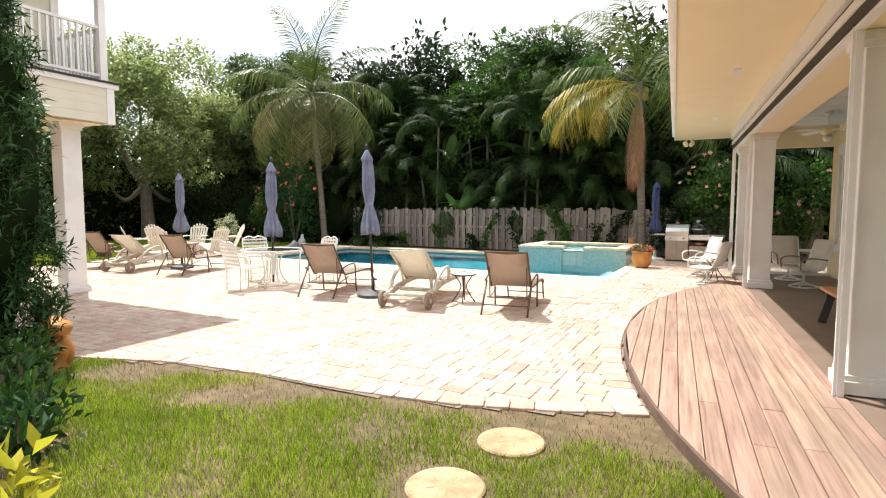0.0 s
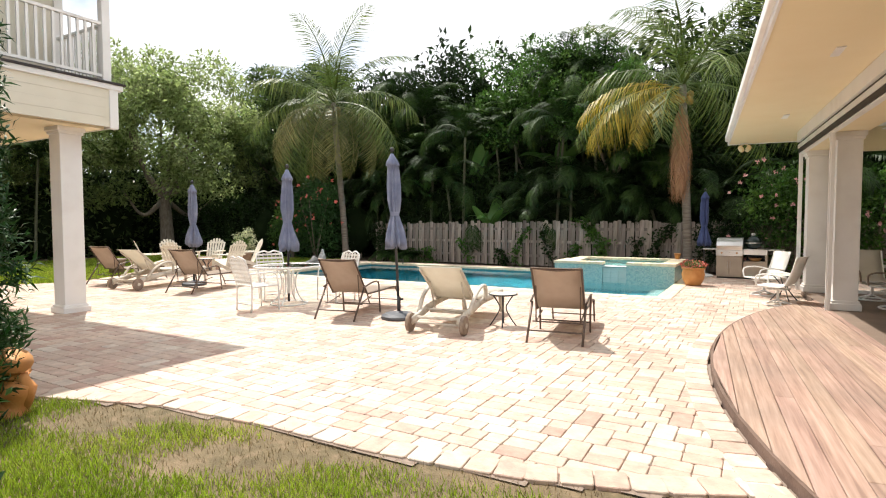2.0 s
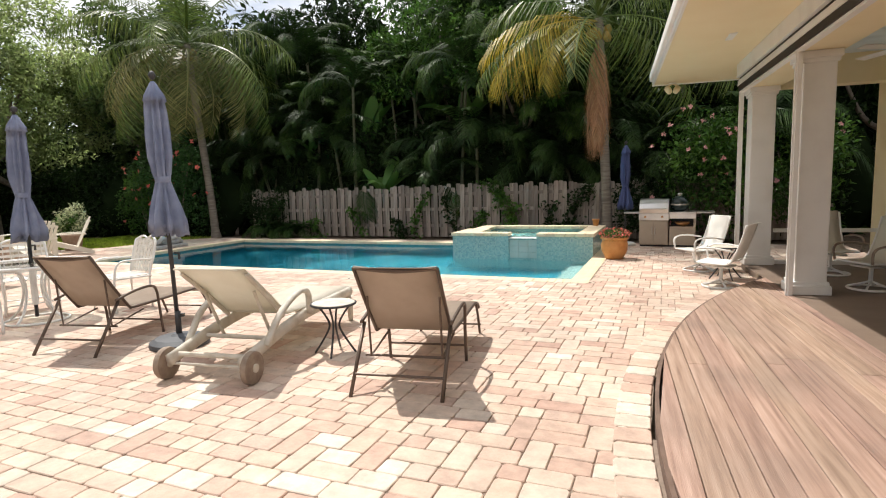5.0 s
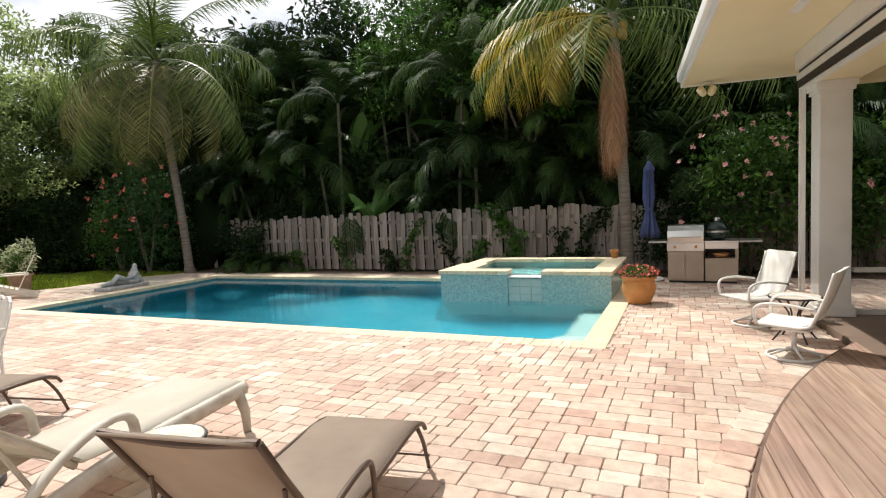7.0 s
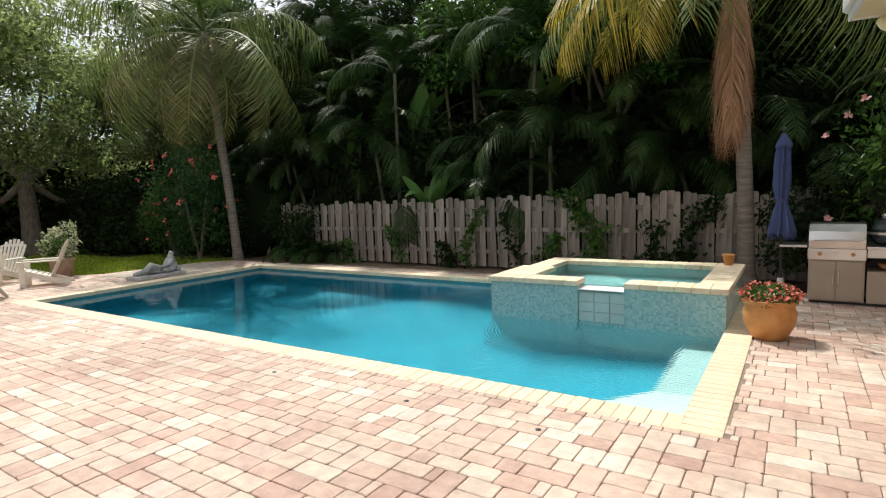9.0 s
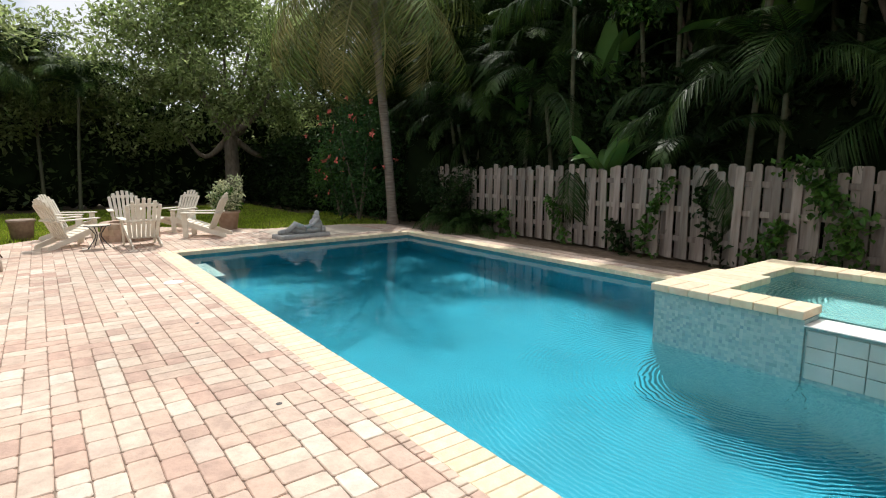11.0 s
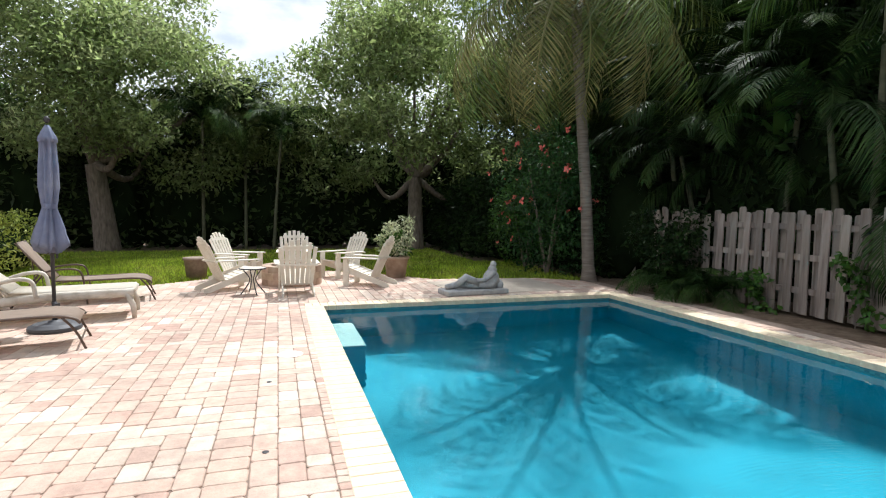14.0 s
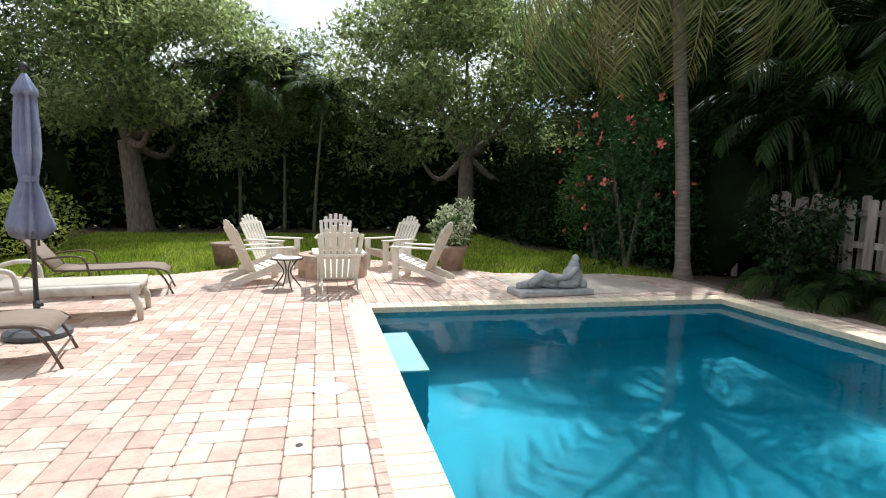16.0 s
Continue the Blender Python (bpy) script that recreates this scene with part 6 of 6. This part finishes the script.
def broadleaf(name, x, y, h, crown, mat, seed, label, clumps=34, leaves=420, size=.17, trunk_r=.24, low=.38, core=True, category="tree"):
    """crown: radii; clumps of leaves over an uneven ellipsoid, with limbs to some of them."""
    r = np.random.default_rng(seed)
    t = thing(name, x, y, -0.05, 0, label, category)
    cz = h - crown[2]
    bm = B()
    fork = Vector((r.uniform(-.3, .3), r.uniform(-.3, .3), h * low))
    trunk_mesh(bm, [(0, 0, 0), (fork.x * .3, fork.y * .5, h * low * .5), fork], trunk_r * 1.25, trunk_r * .8, 12)
    part("trunk", bm, M_BARK, t, smooth=True)
    packs = []
    for k in range(clumps):
        d = r.normal(size=3); d /= np.linalg.norm(d)
        if d[2] < -.8:
            d[2] *= -.6
        rad = r.uniform(.45, 1.0) * (1 + .22 * noise.noise((d[0] * 2 + seed, d[1] * 2, d[2] * 2)))
        c = np.array([d[0] * crown[0] * rad, d[1] * crown[1] * rad, cz + d[2] * crown[2] * rad])
        s = r.uniform(.6, 1.05) * crown[0] * .32
        packs.append(scatter_leaves(leaves, c, (s, s, s * .72), size, shell=.35, seed=seed * 1000 + k))
        if k % 9 == 0:
            mid = fork.lerp(Vector(c), .5) + Vector((0, 0, -.12 * h * r.random()))
            part("limb", tube(B(), arc_pts([fork, mid, Vector(c) * .94 + fork * .06], 5), [trunk_r * .42 * (1 - i / 11.0) + .015 for i in range(11)], 8), M_BARK, t, smooth=True)
    bunch("crown", packs, mat, t)
    return t


broadleaf("oak_tree", -25.4, 5.2, 9.8, (4.1, 4.0, 4.2), M_LEAF_OAK, 31, "spreading oak with small leaves over the back lawn", 84, 430, .19, .36, .3)
broadleaf("oak_tree", -24.0, 15.6, 9.7, (4.2, 4.2, 4.3), M_LEAF_OAK, 32, "dense rounded oak behind the fire pit", 90, 430, .19, .3, .28)
broadleaf("oak_tree", -27.5, 10.2, 6.9, (3.0, 3.0, 2.7), M_LEAF_OAK, 33, "smaller oak in the back row of trees", 52, 380, .19, .22, .3)
broadleaf("oak_tree", -26.0, -1.5, 9.8, (4.5, 4.5, 4.0), M_LEAF_OAKSHADED, 34, "large oak beyond the hedge with drooping moss", 66, 380, .2, .35, .3)
broadleaf("oak_tree", -19.5, 20.5, 9.5, (4.0, 3.4, 3.8), M_LEAF_OAKSHADED, 35, "dense oak beyond the far fence", 64, 560, .22, .28, .3)
broadleaf("poinciana_tree", -7.4, 21.8, 9.6, (3.6, 2.8, 3.4), M_LEAF_BRIGHT, 36, "bright feathery-leaved tree rising behind the fence", 50, 420, .15, .2, .3)
broadleaf("poinciana_tree", -4.6, 19.6, 7.2, (2.0, 1.4, 1.9), M_LEAF_BRIGHT, 37, "bright feathery-leaved branches over the fence", 26, 380, .14, .12, .4)
broadleaf("shade_tree", -0.2, 22.0, 9.5, (3.4, 2.6, 3.8), M_LEAF_SHADED, 38, "shade-darkened broadleaf tree behind the grill", 46, 380, .2, .22, .3)
broadleaf("shade_tree", 5.5, 21.5, 9.0, (3.6, 3.0, 3.6), M_LEAF_SHADED, 39, "shade-darkened broadleaf tree beyond the porch", 40, 320, .22, .22, .3)
broadleaf("shade_tree", -14.6, 22.8, 9.3, (4.6, 2.4, 3.6), M_LEAF_SHADED, 40, "shade-darkened broadleaf tree behind the tall palms", 60, 360, .2, .2, .3)


def hedge_mass(name, x0, x1, y0, y1, h, n, mat, label, size=.2, seed=1, cat="hedge", base=0.0, core=True):
    """A dense wall of leaves round a lumpy core, inner shade painted near-black."""
    r = np.random.default_rng(seed)
    t = thing(name, (x0 + x1) / 2, (y0 + y1) / 2, -0.05, 0, label, cat, kind="stuff")
    sx, sy = (x1 - x0) / 2, (y1 - y0) / 2
    P = np.stack([r.uniform(-sx, sx, n), r.uniform(-sy, sy, n), base + (h - base) * r.random(n) ** .8], 1)
    hh = np.array([1 + .22 * noise.noise((p[0] * .5 + seed, p[1] * .5, 0)) + .1 * noise.noise((p[0] * 1.7, p[1] * 1.7, seed)) for p in P])
    P[:, 2] *= hh
    P[:, :2] += np.array([[noise.noise((p[0], p[2], seed)) * .35, noise.noise((p[1], p[2], seed + 9.0)) * .35] for p in P])
    d = np.stack([r.normal(size=n) * .3, np.where(P[:, 1] < 0, -1, 1) * 1.0 if sy < sx else r.normal(size=n) * .3, np.full(n, .5)], 1)
    if sy >= sx:
        d[:, 0] = np.where(P[:, 0] > 0, 1, -1)
    V, F = leaf_quads(P, d, size, .5, r, .2)
    part_me("leaves", mesh_np("leaves", V, F, mat), t)
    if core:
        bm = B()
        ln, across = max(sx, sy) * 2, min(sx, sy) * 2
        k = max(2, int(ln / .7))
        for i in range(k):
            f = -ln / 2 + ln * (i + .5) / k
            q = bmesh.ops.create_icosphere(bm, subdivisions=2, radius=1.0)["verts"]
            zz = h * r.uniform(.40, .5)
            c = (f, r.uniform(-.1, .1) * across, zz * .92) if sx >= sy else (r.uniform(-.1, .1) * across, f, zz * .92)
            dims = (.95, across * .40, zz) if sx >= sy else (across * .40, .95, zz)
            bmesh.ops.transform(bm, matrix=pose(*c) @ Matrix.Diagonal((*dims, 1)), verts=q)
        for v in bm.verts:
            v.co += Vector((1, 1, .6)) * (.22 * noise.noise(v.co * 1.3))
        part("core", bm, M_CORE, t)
    return t


# The belts' shade sits in their leaf colour.
hedge_mass("shrub_belt", -30, 9, 20.6, 23.6, 5.2, 26000, M_LEAF_SHADED, "shade-darkened tangled undergrowth behind the fence", .30, 51)
hedge_mass("shrub_belt", -30, 9, 23.4, 26.0, 9.4, 26000, M_LEAF_SHADED, "shade-darkened far woods closing the garden", .38, 52)
hedge_mass("shrub_belt", -29.5, -26.2, -12, 22, 4.9, 30000, M_LEAF_OAKSHADED, "shade-darkened undergrowth below the oaks", .28, 53)
hedge_mass("shrub_belt", -14.5, 4.0, 19.3, 20.4, 3.6, 15000, M_LEAF_SHADED, "shade-darkened shrubs filling the space behind the fence", .22, 50)
hedge_mass("shrub_belt", -19.5, -15.0, 17.6, 19.2, 3.0, 12000, M_LEAF_SHADED, "shade-darkened shrubs by the tall palm", .16, 54)
hedge_mass("shrub_belt", -26, -19.5, 16.6, 18.4, 2.6, 9000, M_LEAF_SHADED, "shade-darkened shrubs edging the back lawn", .18, 55)
hedge_mass("golden_hedge", -20.4, -16.9, 3.4, 5.4, 1.25, 6500, M_LEAF_HEDGE, "yellow-green clipped hedge at the lawn's corner", .09, 56)
hedge_mass("shrub_belt", 8.0, 12.0, 12, 22, 5.0, 5000, M_LEAF_SHADED, "shade-darkened shrubs beyond the house", .3, 57)


def shrub(name, x, y, h, rad, mat, label, n=2600, size=.12, flowers=None, fmat=None, fl_n=0, seed=1, narrow=.5, fsize=.07, extra=None, clumps=12):
    r = np.random.default_rng(seed)
    t = thing(name, x, y, -0.05, 0, label, "shrub")
    for k in range(4):
        a = k * 1.7
        part("stem", tube(B(), arc_pts([(0, 0, 0), (math.cos(a) * rad * .25, math.sin(a) * rad * .25, h * .4), (math.cos(a) * rad * .5, math.sin(a) * rad * .5, h * .75)], 4), [.04 - .003 * i for i in range(9)], 6), M_BARK, t)
    packs, fl = [], []
    for k in range(clumps):
        d = r.normal(size=3); d /= np.linalg.norm(d)
        c = np.array([d[0] * rad * .6, d[1] * rad * .6, h * .54 + d[2] * h * .34])
        s = rad * r.uniform(.42, .62)
        packs.append(scatter_leaves(n // clumps, c, (s, s, s * min(1.2, .75 * h / rad * .6 + .4)), size, shell=.4, seed=seed * 100 + k, narrow=narrow))
        if fl_n:
            fl.append((c, s))
    bunch("foliage", packs, mat, t)
    for k in range(fl_n):
        c, s = fl[int(r.integers(0, len(fl)))]
        d = r.normal(size=3); d[1] = -abs(d[1]); d[2] = abs(d[2]); d /= np.linalg.norm(d)
        p = c + d * s * 1.05
        bm = B()
        for q in range(5):
            a = q * 2 * math.pi / 5
            m = pose(*p, r.uniform(40, 110), 0, r.uniform(-60, 60)) @ pose(0, 0, 0, 0, 0, math.degrees(a))
            vv_ = [bm.verts.new(m @ Vector(z)) for z in ((0, 0, 0), (fsize * .6, fsize * .42, .012), (fsize * 1.05, 0, .022), (fsize * .6, -fsize * .42, .012))]
            bm.faces.new(vv_)
        part("flower", bm, fmat, t)
    return t


shrub("hibiscus", 0.55, 18.0, 3.3, 1.25, M_LEAF_BRIGHT, "tall hibiscus bush with pink flowers behind the grill", 5200, .12, None, M_PINK, 26, 61, fsize=.068, clumps=18)
shrub("hibiscus", 2.6, 18.1, 2.9, 1.2, M_LEAF_BRIGHT, "hibiscus bush with pink flowers beyond the porch end", 4200, .12, None, M_PINK, 14, 62, fsize=.068, clumps=16)
shrub("hibiscus", -0.9, 17.6, 1.7, .8, M_LEAF_SHADED, "low green hibiscus between the palm and the grill", 2600, .11, None, M_PINK, 3, 63, clumps=12)
shrub("bougainvillea", -15.9, 16.8, 3.3, 1.35, M_LEAF_PODO, "bougainvillea with red bracts beside the palm", 8000, .10, None, M_RED, 30, 64, fsize=.085, clumps=20)
shrub("bougainvillea", -17.3, 16.9, 2.4, 1.0, M_LEAF_BRIGHT, "bougainvillea with red and orange bracts by the lawn", 4200, .09, None, M_RED, 14, 65, fsize=.07, clumps=12)
shrub("vine", -12.9, 17.75, 2.1, .7, M_LEAF_SHADED, "dark ivy climbing by the fence end", 2600, .10, seed=66)

# near podocarpus
pod = thing("podocarpus", -5.75, 1.15, -0.05, 0, "tall dense podocarpus with narrow dark green leaves", "shrub")
r = np.random.default_rng(70)
packs = []
for k in range(430):
    z = r.uniform(.1, 4.3)
    a = r.uniform(0, 2 * math.pi)
    rr = (.95 if z < 3 else .95 - (z - 3) * .35) * (0.75 + .3 * noise.noise((math.cos(a) * 2, math.sin(a) * 2, z)))
    c = np.array([math.cos(a) * rr, math.sin(a) * rr, z])
    n = 70
    base = c + r.normal(size=(n, 3)) * np.array([.05, .05, .08])
    d = np.array([math.cos(a) * .6, math.sin(a) * .6, .55]) + r.normal(size=(n, 3)) * .6
    d /= np.linalg.norm(d, axis=1)[:, None]
    packs.append(leaf_quads(base, d, .115, .16, r, .5))
bunch("foliage", packs, M_LEAF_PODO, pod)
# Added near-black lump: the shade between the leaves as a solid.
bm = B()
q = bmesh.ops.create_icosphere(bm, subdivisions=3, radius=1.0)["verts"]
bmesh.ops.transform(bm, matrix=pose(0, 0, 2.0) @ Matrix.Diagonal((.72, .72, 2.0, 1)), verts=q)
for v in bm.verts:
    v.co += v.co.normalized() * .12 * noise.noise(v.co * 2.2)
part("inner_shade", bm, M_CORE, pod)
part("trunk", trunk_mesh(B(), [(0, 0, 0), (.02, .02, 1.0), (0, 0, 2.4)], .08, .04, 8), M_BARK, pod)
fig = thing("garden_ornament", -5.2, 1.72, -0.04, 20, "rust-orange carved wooden garden ornament under the shrub", "ornament")
bm = B()
tube(bm, arc_pts([(0, 0, 0), (.05, .02, .18), (-.02, .03, .36), (.06, 0, .48)], 5), [.12 + .03 * math.sin(i * 1.3) for i in range(16)], 14)
tube(bm, arc_pts([(.05, .05, .05), (.14, .04, .2), (.10, .02, .36)], 4), .05, 8)
part("body", bm, M_TERRA, fig, smooth=True)


def croton(x, y, h, seed, mat, label, n=70, size=.2, narrow=.42):
    r = np.random.default_rng(seed)
    t = thing("croton", x, y, -0.05, 0, label, "shrub")
    part("stem", tube(B(), [(0, 0, 0), (.03, .02, h * .5), (0, .03, h * .85)], .014, 6), M_BARK, t)
    P = np.stack([r.normal(size=n) * .10, r.normal(size=n) * .10, h * (.25 + .7 * r.random(n))], 1)
    d = P * np.array([4, 4, 0]) + np.array([0, 0, .7]) + r.normal(size=(n, 3)) * .3
    d /= np.linalg.norm(d, axis=1)[:, None]
    V, F = leaf_quads(P, d * 1.6, size, narrow, r, .9)
    part_me("foliage", mesh_np("foliage", V, F, mat), t)
    return t


for i, (x, y, h) in enumerate(((-2.50, 0.08, .30), (-2.75, 0.21, .34), (-2.27, -0.06, .26), (-2.60, -0.19, .3), (-3.00, 0.01, .34))):
    croton(x, y, h, 80 + i, M_LEAF_CROTON, "yellow-leaved croton at the lawn's edge", 34, .14)
for i, (x, y, h) in enumerate(((-3.25, 0.58, .45), (-3.55, 0.73, .5), (-3.85, 0.68, .55), (-4.25, 0.98, .6), (-4.55, 1.18, .5), (-4.85, 1.33, .55), (-3.10, 0.43, .45), (-4.65, 0.68, .8))):
    croton(x, y, h, 90 + i, M_LEAF_BRIGHT if i % 2 else M_LEAF_PODO, "low green shrub under the podocarpus", 130, .10, .4)


# banana and large-leaf plants
def paddle(name, length, width, bend, seed, mat):
    r = np.random.default_rng(seed)
    V, F = [], []
    n = 14
    p, a = Vector((0, 0, 0)), 1.25
    for i in range(n):
        t = i / (n - 1)
        w = width * (math.sin(math.pi * min(1, t * .92 + .08)) ** .6) * .5 * (0 if t < .12 else 1) + .012
        V += [(p.x - math.sin(a) * 0, -w, p.z + .25 * w), (p.x, 0, p.z), (p.x, w, p.z + .25 * w)]
        if i:
            b = len(V) - 6
            F += [(b, b + 1, b + 4, b + 3), (b + 1, b + 2, b + 5, b + 4)]
        p = p + Vector((math.cos(a), 0, math.sin(a))) * length / n
        a -= bend / n * (0.5 + t)
    return mesh_np(name, V, F, mat, smooth=True)


PADS = [paddle("leaf", 1.9, .42, 0.9, 1, M_LEAF_BANANA), paddle("leaf", 1.8, .40, 1.9, 2, M_LEAF_BANANA), paddle("leaf", 1.6, .45, 0.2, 3, M_LEAF_BANANA)]


def banana(x, y, z0, h, seed, n=7, label="banana plant with broad torn green leaves by the fence", sc=1.0):
    r = np.random.default_rng(seed)
    t = thing("banana_plant", x, y, -0.05, 0, label, "plant")
    part("stem", tube(B(), [(0, 0, 0), (.03, 0, h * .6), (0, 0, h)], [.09, .07, .05], 10), M_LEAF_BANANA, t)
    for k in range(n):
        part_me("leaf", PADS[k % 3], t, pose(0, 0, h * .92, 0, 0, 137 * k + r.uniform(-20, 20)) @ pose(0, 0, 0, r.uniform(-20, 20), r.uniform(-12, 22), 0) @ Matrix.Scale(sc * r.uniform(.8, 1.1), 4))
    return t


banana(-8.8, 18.55, 0, 1.45, 5, 8, sc=.85)
banana(-10.2, 20.0, 0, 3.3, 6, 9, "tall bird-of-paradise plant with paddle leaves behind the fence", 1.15)
banana(-6.6, 20.2, 0, 3.6, 7, 9, "tall bird-of-paradise plant with paddle leaves behind the fence", 1.1)
banana(-12.2, 19.6, 0, 2.9, 8, 8, "tall bird-of-paradise plant with paddle leaves behind the fence", 1.0)
# low palms at the fence foot
for i, (x, y, s) in enumerate(((-12.3, 17.75, .62), (-11.8, 17.85, .5), (-12.75, 17.6, .5))):
    t = thing("low_palm", x, y, -0.03, 40 * i, "low green palm clump at the foot of the fence", "plant")
    for k in range(12):
        part_me("frond", FR_ARECA[k % 3], t, pose(0, 0, .1, 0, 0, 137.5 * k) @ pose(0, 0, 0, 0, -25 + 4 * k, 0) @ Matrix.Scale(s * (.7 + .03 * k), 4))
# vines over the fence
r = np.random.default_rng(91)
for i, (x, w, h, n) in enumerate(((-4.9, .5, 1.7, 900), (-6.3, .25, 1.3, 260), (-7.3, .3, 1.4, 300), (-3.6, .3, 1.1, 220), (-9.6, .3, 1.0, 220), (-2.6, .35, 1.5, 420), (-5.6, .35, .8, 320), (-8.3, .4, .6, 260), (-10.9, .4, .6, 260), (-3.1, .6, .5, 300))):
    t = thing("vine", x, 18.13, -0.03, 0, "green vine climbing the weathered fence", "vine")
    n = int(n * .6)
    zz = h * r.random(n) ** .8
    P = np.stack([r.normal(size=n) * w * (.18 + .3 * np.sin(zz * 5 + i) ** 2) + w * .8 * np.sin(zz * 2.3 + 2 * i), -.04 - .08 * r.random(n), zz], 1)
    V, F = leaf_quads(P, np.tile([0, -1, .1], (n, 1)), .11, .7, r, 0)
    part_me("foliage", mesh_np("foliage", V, F, M_LEAF_BRIGHT if i % 2 == 0 else M_LEAF_SHADED), t)
    part("stem", tube(B(), arc_pts([(0, -.05, 0), (.06, -.06, h * .4), (-.05, -.05, h * .95)], 4), .008, 5), M_BARK, t)

# ---- pavers ----
CELL = 0.0775
NEAR = (-3.1, -0.2, 3.5, 7.0)
SHAPES = ((3, 2), (2, 3), (3, 3), (2, 2), (4, 2), (2, 4))
pav_par = bed
JV, JF = [], []
pr = random.Random(5)
EDGE = 0.14
singles = [0]


def tumbled(w, d, rnd):
    """A paver with clipped corners and a worn top edge, top at z 0."""
    a, b, k, ch = w / 2, d / 2, min(w, d) * .09, 0.005
    ring = []
    for sx, sy, first in ((-1, -1, 1), (1, -1, 0), (1, 1, 1), (-1, 1, 0)):
        p, q = (sx * a, sy * (b - k * rnd.uniform(.6, 1.3))), (sx * (a - k * rnd.uniform(.6, 1.3)), sy * b)
        ring += [p, q] if first else [q, p]
    ring = [(x + rnd.uniform(-.0025, .0025), y + rnd.uniform(-.0025, .0025)) for x, y in ring]
    top = [(x * (1 - ch / a), y * (1 - ch / b), rnd.uniform(-.001, .001)) for x, y in ring]
    V = [(x, y, -.05) for x, y in ring] + [(x, y, -ch) for x, y in ring] + top
    F = [(i, (i + 1) % 8, 8 + (i + 1) % 8, 8 + i) for i in range(8)] + [(8 + i, 8 + (i + 1) % 8, 16 + (i + 1) % 8, 16 + i) for i in range(8)]
    return V, F + [(16, 17, 18, 19), (16, 19, 20, 23), (20, 21, 22, 23)]


def add_joined(x, y, w, d, rz, z):
    c, s = math.cos(rz), math.sin(rz)
    o = len(JV)
    V, F = tumbled(w, d, pr)
    JV.extend((x + p * c - q * s, y + p * s + q * c, z + h) for p, q, h in V)
    JF.extend(tuple(o + q for q in f) for f in F)


GAP = .005
pav_me = {}
for w_, d_ in SHAPES:
    pav_me[w_, d_] = [mesh_np("paver", *tumbled(w_ * CELL - GAP, d_ * CELL - GAP, pr), M_PAVE_O) for _ in range(4)]


def lay(x0, y0, w, d, shape=None):
    """One paver with its corner at x0, y0; cut where the edge runs through it."""
    cx, cy = x0 + w / 2, y0 + d / 2
    ok = [paved(cx + sx * w * .46, cy + sy * d * .46, EDGE) for sx in (-1, 1) for sy in (-1, 1)]
    if not any(ok):
        return
    if not all(ok):
        if w > .045 and d > .045:
            if w >= d * .8:
                lay(x0, y0, w / 2, d); lay(x0 + w / 2, y0, w / 2, d)
            else:
                lay(x0, y0, w, d / 2); lay(x0, y0 + d / 2, w, d / 2)
        return
    z, rz = 0.022 + pr.uniform(-.0012, .0012), pr.uniform(-.5, .5)
    if NEAR[0] < cx < NEAR[1] and NEAR[2] < cy < NEAR[3] and singles[0] < 300 and shape in pav_me:
        part_me("paver", pr.choice(pav_me[shape]), pav_par, pose(cx, cy, z, pr.uniform(-.2, .2), pr.uniform(-.2, .2), rz))
        singles[0] += 1
    else:
        add_joined(cx, cy, w - GAP, d - GAP, math.radians(rz), z)


def fill(x0, y0, nx, ny):
    """Random rectangular bond of the paver shapes over a grid of cells."""
    used = np.zeros((ny, nx), bool)
    for j in range(ny):
        for i in range(nx):
            if used[j, i]:
                continue
            free = 1
            while free < 4 and i + free < nx and not used[j, i + free]:
                free += 1
            room = min(4, ny - j)
            fits = [q for q in SHAPES if q[0] <= free and q[1] <= room and (free == 4 or free - q[0] != 1) and (room - q[1] != 1) and not (j and i and not used[j - 1, i - 1] and q[0] == 2)]
            w, d = pr.choices(fits, [5 if q in ((3, 2), (2, 3)) else 4 if q == (3, 3) else 1.6 if q == (2, 2) else 1 for q in fits])[0] if fits else (min(free, 2), min(room, 2))
            used[j:j + d, i:i + w] = True
            lay(x0 + i * CELL, y0 + j * CELL, w * CELL, d * CELL, (w, d))


# strip beside the pool, soldier course, then the wide field
SOLDIER = COPE[2] - 10 * CELL
nx = int(21.2 / CELL)
fill(-17.9, SOLDIER + 3 * CELL, nx, 82)
for i in range(int(21.2 / (2 * CELL))):
    lay(-17.9 + 2 * CELL * i, SOLDIER, 2 * CELL, 3 * CELL)
fill(-17.9, SOLDIER - 176 * CELL, nx, 176)
# border course along the lawn and the deck
def border(pts, off):
    d = 0.0
    P = [Vector((*p, 0)) for p in pts]
    for a, b in zip(P, P[1:]):
        ln = (b - a).length
        t = (b - a) / ln
        nrm = Vector((-t.y, t.x, 0)) * off
        n = max(1, round(ln / .175))
        for i in range(n):
            c = a + t * ln * (i + .5) / n + nrm
            if paved(c.x, c.y, .02):
                add_joined(c.x, c.y, ln / n - .009, .215, math.atan2(t.y, t.x), 0.026 + pr.uniform(-.0015, .0015))


fx = np.linspace(-6.4, 0.5, 37)
border([(float(q), front_y(q)) for q in fx], .125)
dv = np.linspace(-8.0, 1.17, 48)
border([tuple((HM @ Vector((deck_edge(v) - .03, v, 0))).xy) for v in dv], .125)
rest = part_me("paver_field", mesh_np("paver_field", JV, JF, M_PAVE_I), pav_par)
rest["kind"] = "stuff"
